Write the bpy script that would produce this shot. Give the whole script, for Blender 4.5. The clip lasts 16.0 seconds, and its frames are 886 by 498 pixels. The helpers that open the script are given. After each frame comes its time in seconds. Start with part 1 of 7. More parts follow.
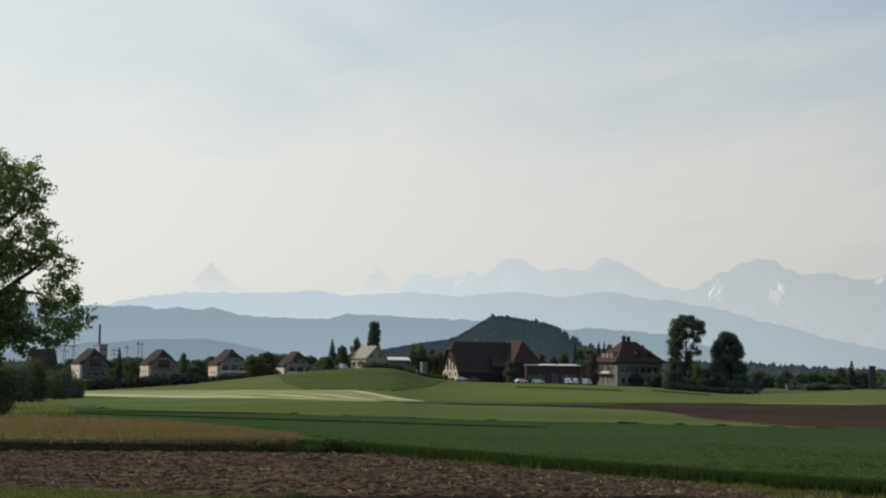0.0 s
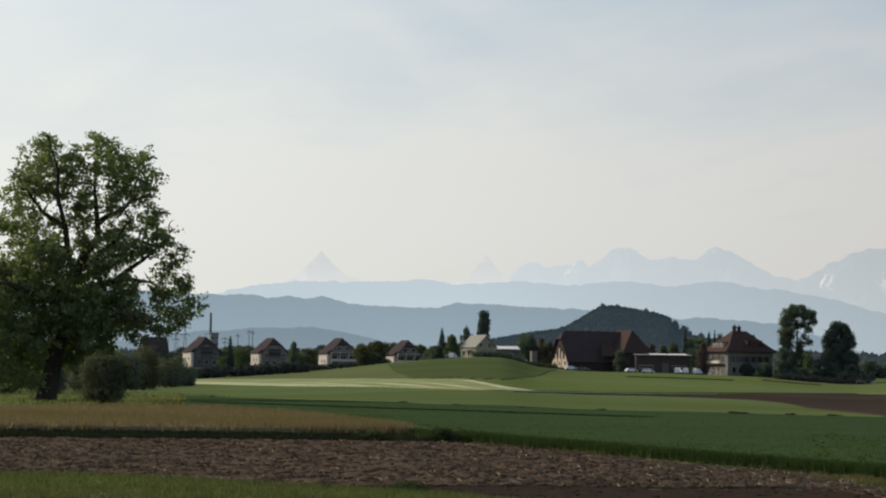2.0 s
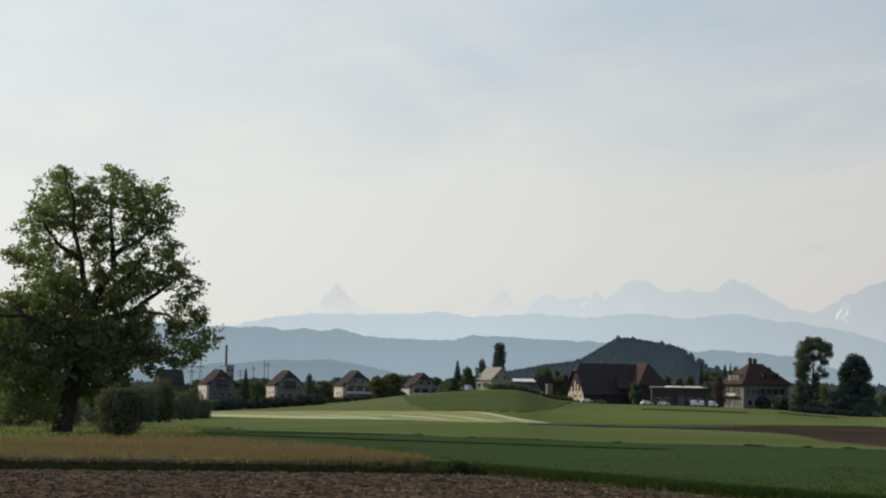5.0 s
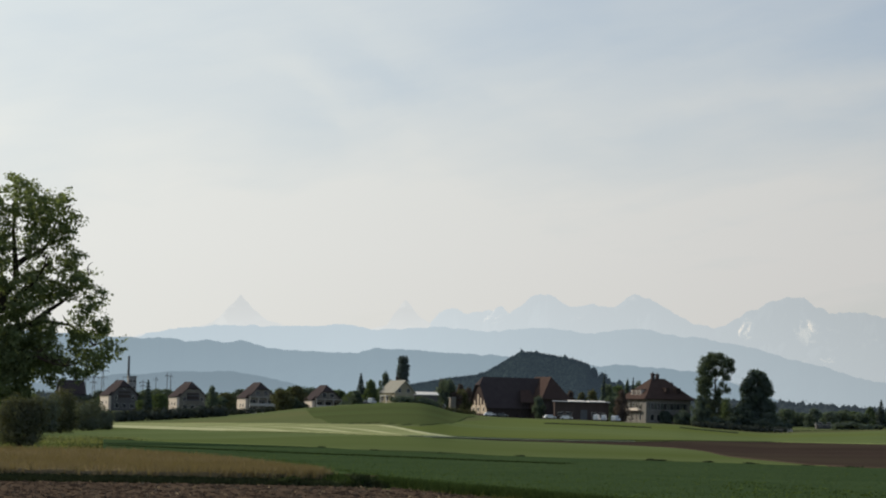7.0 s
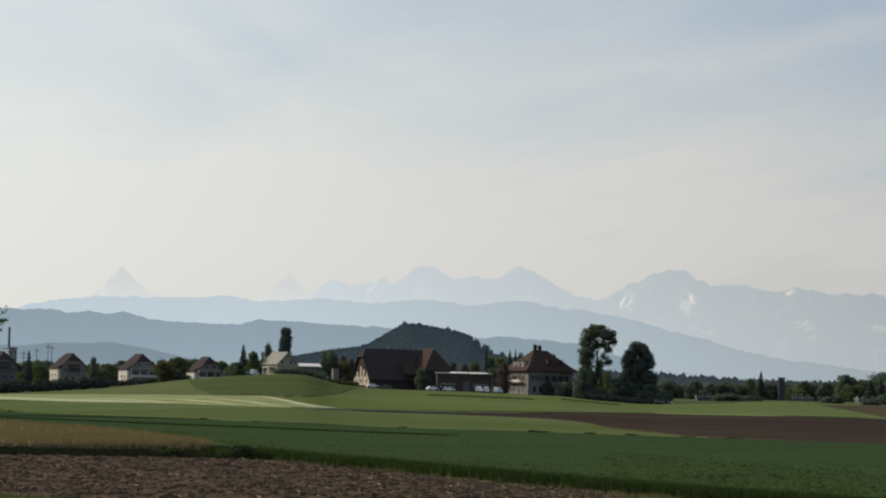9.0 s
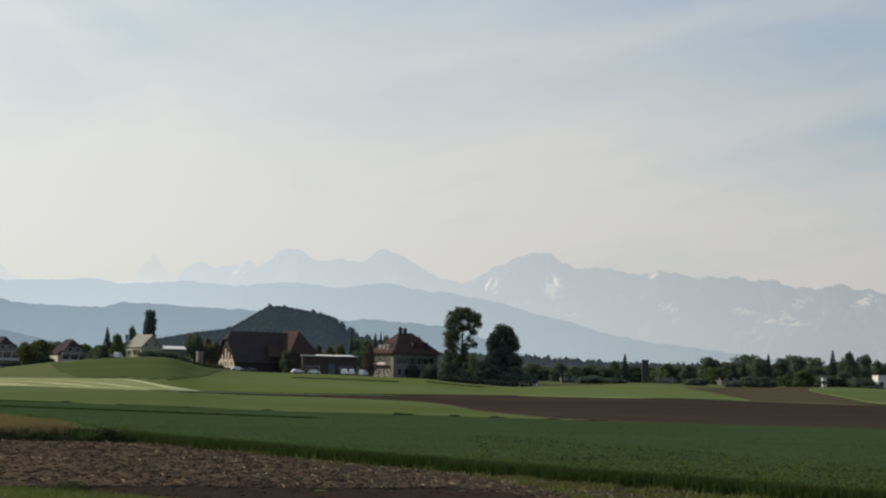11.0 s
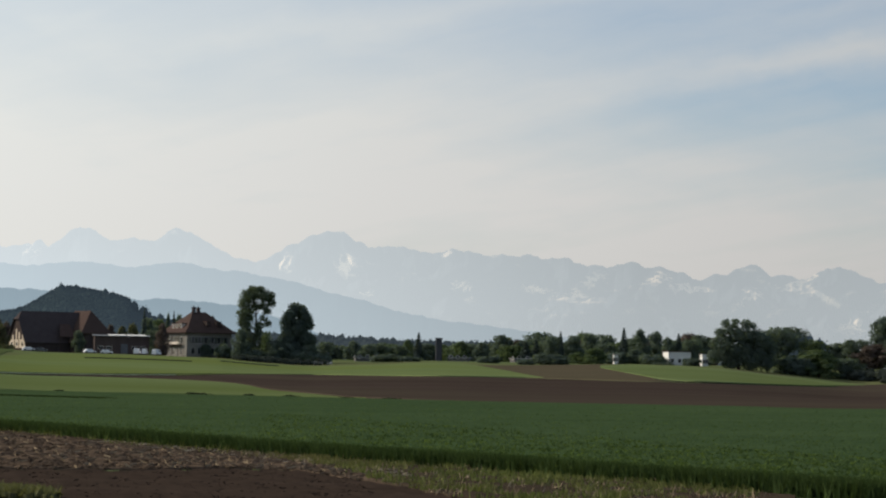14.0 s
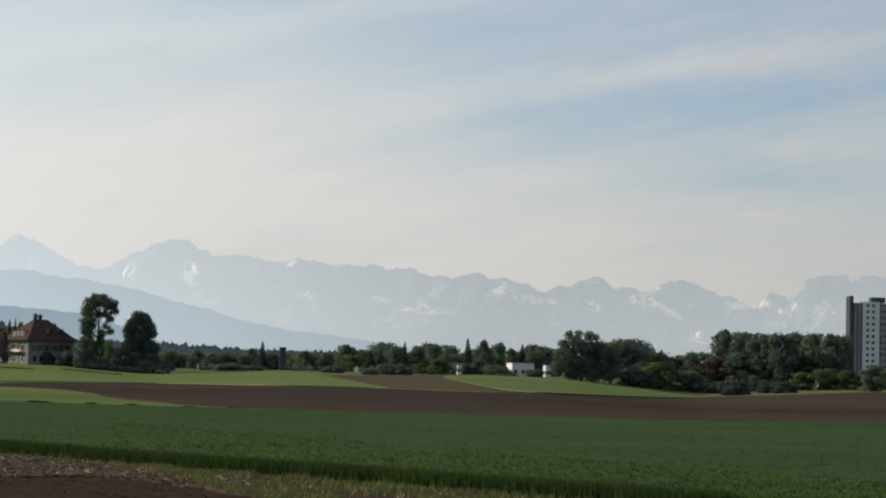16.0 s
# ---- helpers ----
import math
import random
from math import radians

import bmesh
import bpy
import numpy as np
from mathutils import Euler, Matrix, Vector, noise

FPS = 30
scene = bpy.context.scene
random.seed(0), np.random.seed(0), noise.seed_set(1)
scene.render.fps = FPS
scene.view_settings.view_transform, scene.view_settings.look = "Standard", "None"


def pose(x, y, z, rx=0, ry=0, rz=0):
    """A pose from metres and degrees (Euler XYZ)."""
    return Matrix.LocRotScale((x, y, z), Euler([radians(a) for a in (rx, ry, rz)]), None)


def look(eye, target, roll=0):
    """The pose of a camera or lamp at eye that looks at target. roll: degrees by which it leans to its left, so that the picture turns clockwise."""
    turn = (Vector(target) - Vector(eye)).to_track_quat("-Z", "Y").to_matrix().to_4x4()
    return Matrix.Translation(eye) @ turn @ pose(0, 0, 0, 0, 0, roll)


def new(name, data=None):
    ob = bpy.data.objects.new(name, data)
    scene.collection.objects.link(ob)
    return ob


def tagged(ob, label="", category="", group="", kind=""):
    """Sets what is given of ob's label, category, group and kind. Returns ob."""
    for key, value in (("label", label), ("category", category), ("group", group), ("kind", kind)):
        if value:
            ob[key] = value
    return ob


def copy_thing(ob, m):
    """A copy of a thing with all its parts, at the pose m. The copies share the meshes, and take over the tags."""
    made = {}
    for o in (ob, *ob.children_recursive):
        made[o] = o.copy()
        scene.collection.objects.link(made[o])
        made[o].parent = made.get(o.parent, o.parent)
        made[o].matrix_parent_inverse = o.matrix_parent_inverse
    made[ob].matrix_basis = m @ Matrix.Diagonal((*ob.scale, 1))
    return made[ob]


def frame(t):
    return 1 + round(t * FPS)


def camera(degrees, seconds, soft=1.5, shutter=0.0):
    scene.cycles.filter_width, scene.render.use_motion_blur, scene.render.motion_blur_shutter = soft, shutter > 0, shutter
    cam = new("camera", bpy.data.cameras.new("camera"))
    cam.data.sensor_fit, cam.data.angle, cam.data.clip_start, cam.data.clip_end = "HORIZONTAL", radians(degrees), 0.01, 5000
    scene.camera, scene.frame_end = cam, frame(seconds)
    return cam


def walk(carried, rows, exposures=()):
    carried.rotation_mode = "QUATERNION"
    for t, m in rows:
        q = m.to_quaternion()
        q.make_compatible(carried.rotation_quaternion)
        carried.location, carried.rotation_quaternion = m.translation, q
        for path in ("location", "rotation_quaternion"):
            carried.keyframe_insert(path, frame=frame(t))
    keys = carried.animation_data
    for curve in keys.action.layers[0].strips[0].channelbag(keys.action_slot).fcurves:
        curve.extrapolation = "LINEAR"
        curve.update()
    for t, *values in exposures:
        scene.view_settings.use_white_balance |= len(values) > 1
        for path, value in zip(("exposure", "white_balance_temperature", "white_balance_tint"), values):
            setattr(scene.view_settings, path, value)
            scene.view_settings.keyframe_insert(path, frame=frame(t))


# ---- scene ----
cam = camera(19.925, 16.0, soft=2.1)
EYE = (0.0, 0.0, 2.0)


def bearing(az, el=0.0, d=1000.0):
    """A point d metres off, az degrees to the right of the +y axis and el degrees above the eye's level."""
    a, e = radians(az), radians(el)
    return (EYE[0] + d * math.sin(a), EYE[1] + d * math.cos(a), EYE[2] + d * math.tan(e))


# seconds, bearing, rise, roll: one person turns on the spot
PATH = (
    (0.0, 2.243, 3.255, 0.767),
    (0.5, 1.219, 3.161, 0.987),
    (1.0, 0.399, 3.207, 1.148),
    (1.5, -0.000, 3.060, 1.089),
    (2.0, -0.248, 2.970, 0.941),
    (2.5, -0.604, 3.089, 0.816),
    (3.0, -0.852, 3.134, 0.747),
    (3.5, -1.139, 3.177, 0.856),
    (3.7, -1.232, 3.237, 0.930),
    (5.8, 0.028, 3.828, 0.976),
    (6.0, 0.189, 3.823, 0.979),
    (6.5, 0.828, 3.919, 1.165),
    (7.0, 1.551, 4.037, 1.357),
    (7.5, 2.160, 3.971, 1.313),
    (8.0, 2.942, 3.810, 1.343),
    (8.5, 3.654, 3.578, 1.359),
    (9.0, 4.225, 3.458, 1.369),
    (11.3, 7.715, 2.990, 1.277),
    (11.5, 7.976, 2.869, 1.263),
    (12.0, 8.716, 2.811, 1.267),
    (12.5, 9.583, 2.960, 1.178),
    (13.0, 10.517, 3.119, 1.064),
    (13.5, 11.353, 3.012, 0.939),
    (14.0, 11.988, 2.741, 0.959),
    (14.5, 12.709, 2.682, 1.030),
    (15.0, 13.523, 2.763, 1.184),
    (15.5, 14.496, 2.872, 1.172),
    (16.0, 15.506, 3.036, 1.323),
)
walk(cam, [(t, look(EYE, bearing(az, el), roll)) for t, az, el, roll in PATH], ((0.0, -0.10), (9.0, -0.12), (11.4, -0.07), (12.0, 0.03), (13.5, -0.03), (14.4, 0.04), (16.0, 0.05)))

# ---- sky and sun ----
SUN_AZ, SUN_EL = -58.0, 27.0
world = bpy.data.worlds.new("sky")
scene.world = world
world.use_nodes = True
wn, wl = world.node_tree.nodes, world.node_tree.links
wn.clear()


def node(nodes, kind, **values):
    n = nodes.new(kind)
    for key, value in values.items():
        if key in n.inputs:
            n.inputs[key].default_value = value
    return n


def math_node(nodes, links, op, a, b=None, clamp=False):
    n = nodes.new("ShaderNodeMath")
    n.operation, n.use_clamp = op, clamp
    for i, v in enumerate((a, b)):
        if v is None:
            continue
        if isinstance(v, (int, float)):
            n.inputs[i].default_value = v
        else:
            links.new(v, n.inputs[i])
    return n.outputs[0]


def mix_rgb(nodes, links, fac, a, b, blend="MIX"):
    n = nodes.new("ShaderNodeMix")
    n.data_type, n.blend_type = "RGBA", blend
    for i, v in ((0, fac), (6, a), (7, b)):
        if isinstance(v, (int, float)):
            n.inputs[i].default_value = v
        elif isinstance(v, (tuple, list)):
            n.inputs[i].default_value = (*v[:3], 1.0)
        else:
            links.new(v, n.inputs[i])
    return n.outputs[2]


def ramp(nodes, links, fac, stops):
    n = nodes.new("ShaderNodeValToRGB")
    while len(n.color_ramp.elements) < len(stops):
        n.color_ramp.elements.new(0.5)
    for e, (p, c) in zip(n.color_ramp.elements, stops):
        e.position = p
        e.color = (*c, 1.0) if isinstance(c, tuple) else (c, c, c, 1.0)
    links.new(fac, n.inputs[0])
    return n.outputs[0]


sky = wn.new("ShaderNodeTexSky")
sky.sky_type, sky.sun_disc = "NISHITA", False
sky.sun_elevation, sky.sun_rotation = radians(SUN_EL), radians(SUN_AZ)
sky.altitude, sky.air_density, sky.dust_density, sky.ozone_density = 550.0, 1.0, 1.2, 1.5
# thin high cloud: streaks on a level sheet far overhead
wc = wn.new("ShaderNodeTexCoord")
sep = wn.new("ShaderNodeSeparateXYZ")
wl.new(wc.outputs["Generated"], sep.inputs[0])
up = math_node(wn, wl, "ADD", math_node(wn, wl, "MAXIMUM", sep.outputs[2], 0.0), 0.07)
sheet = wn.new("ShaderNodeCombineXYZ")
wl.new(math_node(wn, wl, "DIVIDE", sep.outputs[0], up), sheet.inputs[0])
wl.new(math_node(wn, wl, "DIVIDE", sep.outputs[1], up), sheet.inputs[1])


def cirrus(turn, stretch, scale, detail, lo, hi, shift):
    mp = wn.new("ShaderNodeMapping")
    mp.vector_type = "TEXTURE"
    mp.inputs["Rotation"].default_value = (0, 0, radians(turn))
    mp.inputs["Scale"].default_value = (stretch, 1.0, 1.0)
    mp.inputs["Location"].default_value = (shift, shift * 0.6, 0)
    wl.new(sheet.outputs[0], mp.inputs[0])
    nz = node(wn, "ShaderNodeTexNoise", Scale=scale, Detail=detail, Roughness=0.55, Distortion=0.35)
    wl.new(mp.outputs[0], nz.inputs["Vector"])
    return ramp(wn, wl, nz.outputs["Fac"], ((lo, 0.0), (hi, 1.0)))


veil = cirrus(75.0, 2.2, 0.75, 4.0, 0.32, 0.68, 3.1)
streak = cirrus(108.0, 6.0, 1.7, 3.0, 0.32, 0.70, 7.7)
cloud = math_node(wn, wl, "ADD", math_node(wn, wl, "MULTIPLY", veil, 0.40), math_node(wn, wl, "MULTIPLY", streak, 0.24), clamp=True)
# single long streaks of cirrus and the clear gaps between them: bearing, rise, slant, length, breadth in degrees, weight
STREAKS = (
    (-0.7, 7.2, -31.0, 2.8, 0.55, 0.17),
    (0.4, 8.1, -28.0, 1.9, 0.40, -0.12),
    (10.5, 8.0, 10.0, 5.5, 0.38, 0.22),
    (7.5, 8.9, 4.0, 5.0, 0.45, -0.07),
    (15.5, 7.25, 9.0, 4.6, 0.40, -0.02),
    (20.5, 7.15, 8.5, 5.2, 0.33, 0.26),
    (18.5, 8.35, 9.0, 4.0, 0.30, -0.06),
    (22.5, 6.45, 5.0, 4.2, 0.62, -0.10),
    (22.6, 3.95, 0.5, 0.8, 0.10, 0.16),
    (23.8, 4.75, 5.0, 2.6, 0.50, -0.13),
    (9.5, 5.6, 6.0, 5.0, 0.75, 0.09),
    (24.0, 5.7, 2.0, 2.2, 0.25, 0.12),
)
frays = node(wn, "ShaderNodeTexNoise", Scale=26.0, Detail=5.0, Roughness=0.6)
wl.new(wc.outputs["Generated"], frays.inputs["Vector"])
fray = math_node(wn, wl, "SUBTRACT", frays.outputs["Fac"], 0.5)
sky_az = math_node(wn, wl, "ADD", math_node(wn, wl, "MULTIPLY", math_node(wn, wl, "ARCTAN2", sep.outputs[0], sep.outputs[1]), 57.2958), math_node(wn, wl, "MULTIPLY", fray, 2.4))
sky_el = math_node(wn, wl, "ADD", math_node(wn, wl, "MULTIPLY", math_node(wn, wl, "ARCSINE", sep.outputs[2]), 57.2958), math_node(wn, wl, "MULTIPLY", fray, 1.3))
fibre = node(wn, "ShaderNodeTexNoise", Scale=1.0, Detail=4.0, Roughness=0.6)
fibre_at = wn.new("ShaderNodeCombineXYZ")
wl.new(math_node(wn, wl, "MULTIPLY", sky_az, 0.35), fibre_at.inputs[0])
wl.new(math_node(wn, wl, "SUBTRACT", math_node(wn, wl, "MULTIPLY", sky_el, 2.2), math_node(wn, wl, "MULTIPLY", sky_az, 0.33)), fibre_at.inputs[1])
wl.new(fibre_at.outputs[0], fibre.inputs["Vector"])
wisps = math_node(wn, wl, "MULTIPLY", math_node(wn, wl, "SUBTRACT", fibre.outputs["Fac"], 0.5), 0.22)
for s_az, s_el, slant, length, breadth, weight in STREAKS:
    ca, sa = math.cos(radians(slant)), math.sin(radians(slant))
    da, de = math_node(wn, wl, "SUBTRACT", sky_az, s_az), math_node(wn, wl, "SUBTRACT", sky_el, s_el)
    along = math_node(wn, wl, "ADD", math_node(wn, wl, "MULTIPLY", da, ca / length), math_node(wn, wl, "MULTIPLY", de, sa / length))
    across = math_node(wn, wl, "SUBTRACT", math_node(wn, wl, "MULTIPLY", de, ca / breadth), math_node(wn, wl, "MULTIPLY", da, sa / breadth))
    off = math_node(wn, wl, "ADD", math_node(wn, wl, "MULTIPLY", along, along), math_node(wn, wl, "MULTIPLY", across, across))
    wisps = math_node(wn, wl, "ADD", wisps, math_node(wn, wl, "MULTIPLY", math_node(wn, wl, "POWER", 0.3679, off), weight))
# milky haze that thickens towards the horizon
haze = ramp(wn, wl, sep.outputs[2], ((0.0, 0.96), (0.05, 0.80), (0.10, 0.52), (0.16, 0.32), (0.30, 0.18), (1.0, 0.16)))
thin = ramp(wn, wl, sep.outputs[2], ((0.0, 0.7), (0.08, 1.0), (0.20, 0.8), (0.5, 0.15), (1.0, 0.05)))
# the haze is brighter on the side of the sun; the unseen sky opposite is raised as fill
toward = wn.new("ShaderNodeVectorMath")
toward.operation = "DOT_PRODUCT"
wl.new(wc.outputs["Generated"], toward.inputs[0])
toward.inputs[1].default_value = (math.sin(radians(SUN_AZ)) * math.cos(radians(SUN_EL)), math.cos(radians(SUN_AZ)) * math.cos(radians(SUN_EL)), math.sin(radians(SUN_EL)))
side = math_node(wn, wl, "MULTIPLY", math_node(wn, wl, "ADD", toward.outputs["Value"], 1.0), 0.5)
ramp_side = math_node(wn, wl, "MULTIPLY", ramp(wn, wl, side, ((0.62, 1.0), (0.74, 0.48))), 1.5)
white = math_node(wn, wl, "ADD", haze, math_node(wn, wl, "MULTIPLY", math_node(wn, wl, "ADD", math_node(wn, wl, "SUBTRACT", cloud, 0.24), wisps), math_node(wn, wl, "MULTIPLY", thin, ramp_side)))
glow = ramp(wn, wl, side, ((0.0, (7.4, 8.1, 9.6)), (0.40, (6.4, 6.8, 7.6)), (0.53, (6.0, 5.85, 5.8)), (0.60, (6.9, 6.75, 6.6)), (0.68, (8.2, 8.05, 7.8)), (0.83, (11.0, 11.0, 10.5)), (1.0, (12.5, 12.2, 11.6))))
white = math_node(wn, wl, "ADD", white, ramp(wn, wl, side, ((0.55, 0.0), (0.66, 0.14), (0.82, 0.40))), clamp=True)
clear = mix_rgb(wn, wl, 1.0, sky.outputs[0], (1.07, 1.13, 1.24), "MULTIPLY")
glow = mix_rgb(wn, wl, 1.0, glow, ramp(wn, wl, sep.outputs[2], ((0.0, (0.955, 0.950, 0.930)), (0.07, (0.970, 0.982, 0.984)), (0.16, (0.940, 0.985, 1.0)))), "MULTIPLY")
toned = mix_rgb(wn, wl, white, clear, glow)
bg = node(wn, "ShaderNodeBackground", Strength=0.085)
wl.new(toned, bg.inputs["Color"])
wout = wn.new("ShaderNodeOutputWorld")
wl.new(bg.outputs[0], wout.inputs["Surface"])

sun_data = bpy.data.lights.new("sun", "SUN")
sun_data.energy, sun_data.angle, sun_data.color = 3.9, radians(0.6), (1.0, 0.90, 0.76)
sun = new("sun", sun_data)
sun.matrix_world = look(bearing(SUN_AZ, SUN_EL, 200.0), EYE)


# ---- materials ----
def material(name, dark, light, scale=1.0, fine=None, rough=0.9, bump=0.0, stretch=(1, 1, 1), contrast=(0.3, 0.7), island=0.0,
             tone=None, translucent=0.0, metal=0.0, spec=0.0, through_tint=(1.15, 1.15, 0.55)):
    """Two-scale noise between two base colours; tone: a third colour in large patches; island: spread between loose pieces."""
    m = bpy.data.materials.new(name)
    m.use_nodes = True
    ns, ls = m.node_tree.nodes, m.node_tree.links
    b = ns["Principled BSDF"]
    tc = ns.new("ShaderNodeTexCoord")
    mp = ns.new("ShaderNodeMapping")
    mp.inputs["Scale"].default_value = stretch
    ls.new(tc.outputs["Object"], mp.inputs[0])
    big = node(ns, "ShaderNodeTexNoise", Scale=scale, Detail=6.0, Roughness=0.6)
    ls.new(mp.outputs[0], big.inputs["Vector"])
    small = node(ns, "ShaderNodeTexNoise", Scale=fine if fine else scale * 9.0, Detail=4.0, Roughness=0.65)
    ls.new(mp.outputs[0], small.inputs["Vector"])
    both = math_node(ns, ls, "ADD", math_node(ns, ls, "MULTIPLY", big.outputs["Fac"], 0.5), math_node(ns, ls, "MULTIPLY", small.outputs["Fac"], 0.5))
    fac = ramp(ns, ls, both, ((contrast[0], 0.0), (contrast[1], 1.0)))
    if island:
        geo = ns.new("ShaderNodeNewGeometry")
        off = math_node(ns, ls, "MULTIPLY", math_node(ns, ls, "SUBTRACT", geo.outputs["Random Per Island"], 0.5), island)
        fac = math_node(ns, ls, "ADD", fac, off, clamp=True)
    col = mix_rgb(ns, ls, fac, dark, light)
    if tone:
        wide = node(ns, "ShaderNodeTexNoise", Scale=scale * 0.13, Detail=3.0)
        ls.new(tc.outputs["Object"], wide.inputs["Vector"])
        col = mix_rgb(ns, ls, ramp(ns, ls, wide.outputs["Fac"], ((0.42, 0.0), (0.66, 1.0))), col, tone)
    ls.new(col, b.inputs["Base Color"])
    b.inputs["Roughness"].default_value = rough
    b.inputs["Metallic"].default_value = metal
    b.inputs["Specular IOR Level"].default_value = spec
    if bump:
        bp = node(ns, "ShaderNodeBump", Strength=1.0, Distance=bump)
        ls.new(both, bp.inputs["Height"])
        ls.new(bp.outputs[0], b.inputs["Normal"])
    if translucent:
        tr = ns.new("ShaderNodeBsdfTranslucent")
        ls.new(mix_rgb(ns, ls, 1.0, col, through_tint, "MULTIPLY"), tr.inputs["Color"])
        mx = node(ns, "ShaderNodeMixShader", Fac=translucent)
        ls.new(b.outputs[0], mx.inputs[1])
        ls.new(tr.outputs[0], mx.inputs[2])
        ls.new(mx.outputs[0], ns["Material Output"].inputs["Surface"])
    return m


def hazy_glow_material(name, rock, air, clear, snow=None, snow_scale=0.01, snow_range=(0.5, 0.56), top=200.0, low=1.08, sunny=1.0, base=0.15, fields=()):
    """A far mountainside or wood: the share `clear` of its own light, the rest haze painted as emission of the colour
    `air`.
    """
    m = bpy.data.materials.new(name)
    m.use_nodes = True
    ns, ls = m.node_tree.nodes, m.node_tree.links
    b = ns["Principled BSDF"]
    b.inputs["Roughness"].default_value, b.inputs["Specular IOR Level"].default_value = 1.0, 0.0
    tc = ns.new("ShaderNodeTexCoord")
    nz = node(ns, "ShaderNodeTexNoise", Scale=snow_scale * 2.5, Detail=8.0, Roughness=0.62)
    ls.new(tc.outputs["Object"], nz.inputs["Vector"])
    col = mix_rgb(ns, ls, nz.outputs["Fac"], tuple(c * 0.5 for c in rock), tuple(c * 1.5 for c in rock))
    if snow:
        mp = ns.new("ShaderNodeMapping")
        mp.inputs["Scale"].default_value = (1.0, 0.35, 2.4)
        mp.inputs["Rotation"].default_value = (0.0, radians(28.0), 0.0)
        ls.new(tc.outputs["Object"], mp.inputs[0])
        sn = node(ns, "ShaderNodeTexNoise", Scale=snow_scale, Detail=6.0, Roughness=0.62)
        ls.new(mp.outputs[0], sn.inputs["Vector"])
        at = ns.new("ShaderNodeSeparateXYZ")
        ls.new(tc.outputs["Object"], at.inputs[0])
        far_side = math_node(ns, ls, "MULTIPLY", math_node(ns, ls, "SUBTRACT", math_node(ns, ls, "DIVIDE", at.outputs[0], at.outputs[1]), 0.24), 0.10)
        patchy = math_node(ns, ls, "ADD", sn.outputs["Fac"], far_side)
        if fields:
            fray = math_node(ns, ls, "SUBTRACT", nz.outputs["Fac"], 0.5)
            az_at = math_node(ns, ls, "ADD", math_node(ns, ls, "MULTIPLY", math_node(ns, ls, "ARCTAN2", at.outputs[0], at.outputs[1]), 57.2958), math_node(ns, ls, "MULTIPLY", fray, 1.0))
            el_at = math_node(ns, ls, "ADD", math_node(ns, ls, "MULTIPLY", math_node(ns, ls, "DIVIDE", math_node(ns, ls, "MULTIPLY", at.outputs[2], math_node(ns, ls, "COSINE", math_node(ns, ls, "ARCTAN2", at.outputs[0], at.outputs[1]))), at.outputs[1]), 57.2958), math_node(ns, ls, "MULTIPLY", fray, -0.6))
            for s_az, s_el, slant, length, breadth in fields:
                ca, sa = math.cos(radians(slant)), math.sin(radians(slant))
                da, de = math_node(ns, ls, "SUBTRACT", az_at, s_az), math_node(ns, ls, "SUBTRACT", el_at, s_el)
                along = math_node(ns, ls, "ADD", math_node(ns, ls, "MULTIPLY", da, ca / length), math_node(ns, ls, "MULTIPLY", de, sa / length))
                across = math_node(ns, ls, "SUBTRACT", math_node(ns, ls, "MULTIPLY", de, ca / breadth), math_node(ns, ls, "MULTIPLY", da, sa / breadth))
                gone = math_node(ns, ls, "ADD", math_node(ns, ls, "MULTIPLY", along, along), math_node(ns, ls, "MULTIPLY", across, across))
                patchy = math_node(ns, ls, "ADD", patchy, math_node(ns, ls, "MULTIPLY", math_node(ns, ls, "POWER", 0.3679, gone), 0.42))
        col = mix_rgb(ns, ls, ramp(ns, ls, patchy, ((snow_range[0], 0.0), (snow_range[1], 1.0))), col, snow)
    ls.new(col, b.inputs["Base Color"])
    # painted haze: emission shifts with height, and `sunny` strengthens it on the sun's side
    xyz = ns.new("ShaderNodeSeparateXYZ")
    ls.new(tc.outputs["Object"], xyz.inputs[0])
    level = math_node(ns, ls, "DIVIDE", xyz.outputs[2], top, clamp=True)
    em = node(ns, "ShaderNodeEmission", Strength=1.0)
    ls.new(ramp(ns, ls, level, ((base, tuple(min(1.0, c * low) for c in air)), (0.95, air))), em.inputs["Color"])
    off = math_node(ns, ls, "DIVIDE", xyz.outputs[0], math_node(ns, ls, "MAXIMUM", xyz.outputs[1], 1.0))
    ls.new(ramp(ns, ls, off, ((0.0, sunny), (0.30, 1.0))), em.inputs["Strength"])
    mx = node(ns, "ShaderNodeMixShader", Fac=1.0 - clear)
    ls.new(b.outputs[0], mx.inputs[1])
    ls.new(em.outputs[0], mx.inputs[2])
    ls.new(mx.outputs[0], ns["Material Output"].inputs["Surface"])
    return m


M_MEADOW = material("meadow_grass", (0.080, 0.108, 0.044), (0.128, 0.152, 0.066), 0.05, 0.7, bump=0.05, stretch=(0.4, 1, 1), contrast=(0.26, 0.74), tone=(0.108, 0.112, 0.052))
M_DARKMEADOW = material("dark_meadow_grass", (0.064, 0.088, 0.034), (0.090, 0.116, 0.046), 0.05, 0.7, bump=0.05, stretch=(0.4, 1, 1), contrast=(0.26, 0.74), tone=(0.068, 0.084, 0.034))
M_CROP = material("young_corn_green", (0.033, 0.057, 0.025), (0.052, 0.081, 0.036), 0.12, 2.2, bump=0.06, stretch=(0.5, 1, 1), contrast=(0.36, 0.64))
M_LIGHT = material("short_grass", (0.088, 0.120, 0.050), (0.130, 0.162, 0.070), 0.05, 0.6, bump=0.04, stretch=(0.25, 1, 1), contrast=(0.36, 0.64), tone=(0.085, 0.11, 0.036))
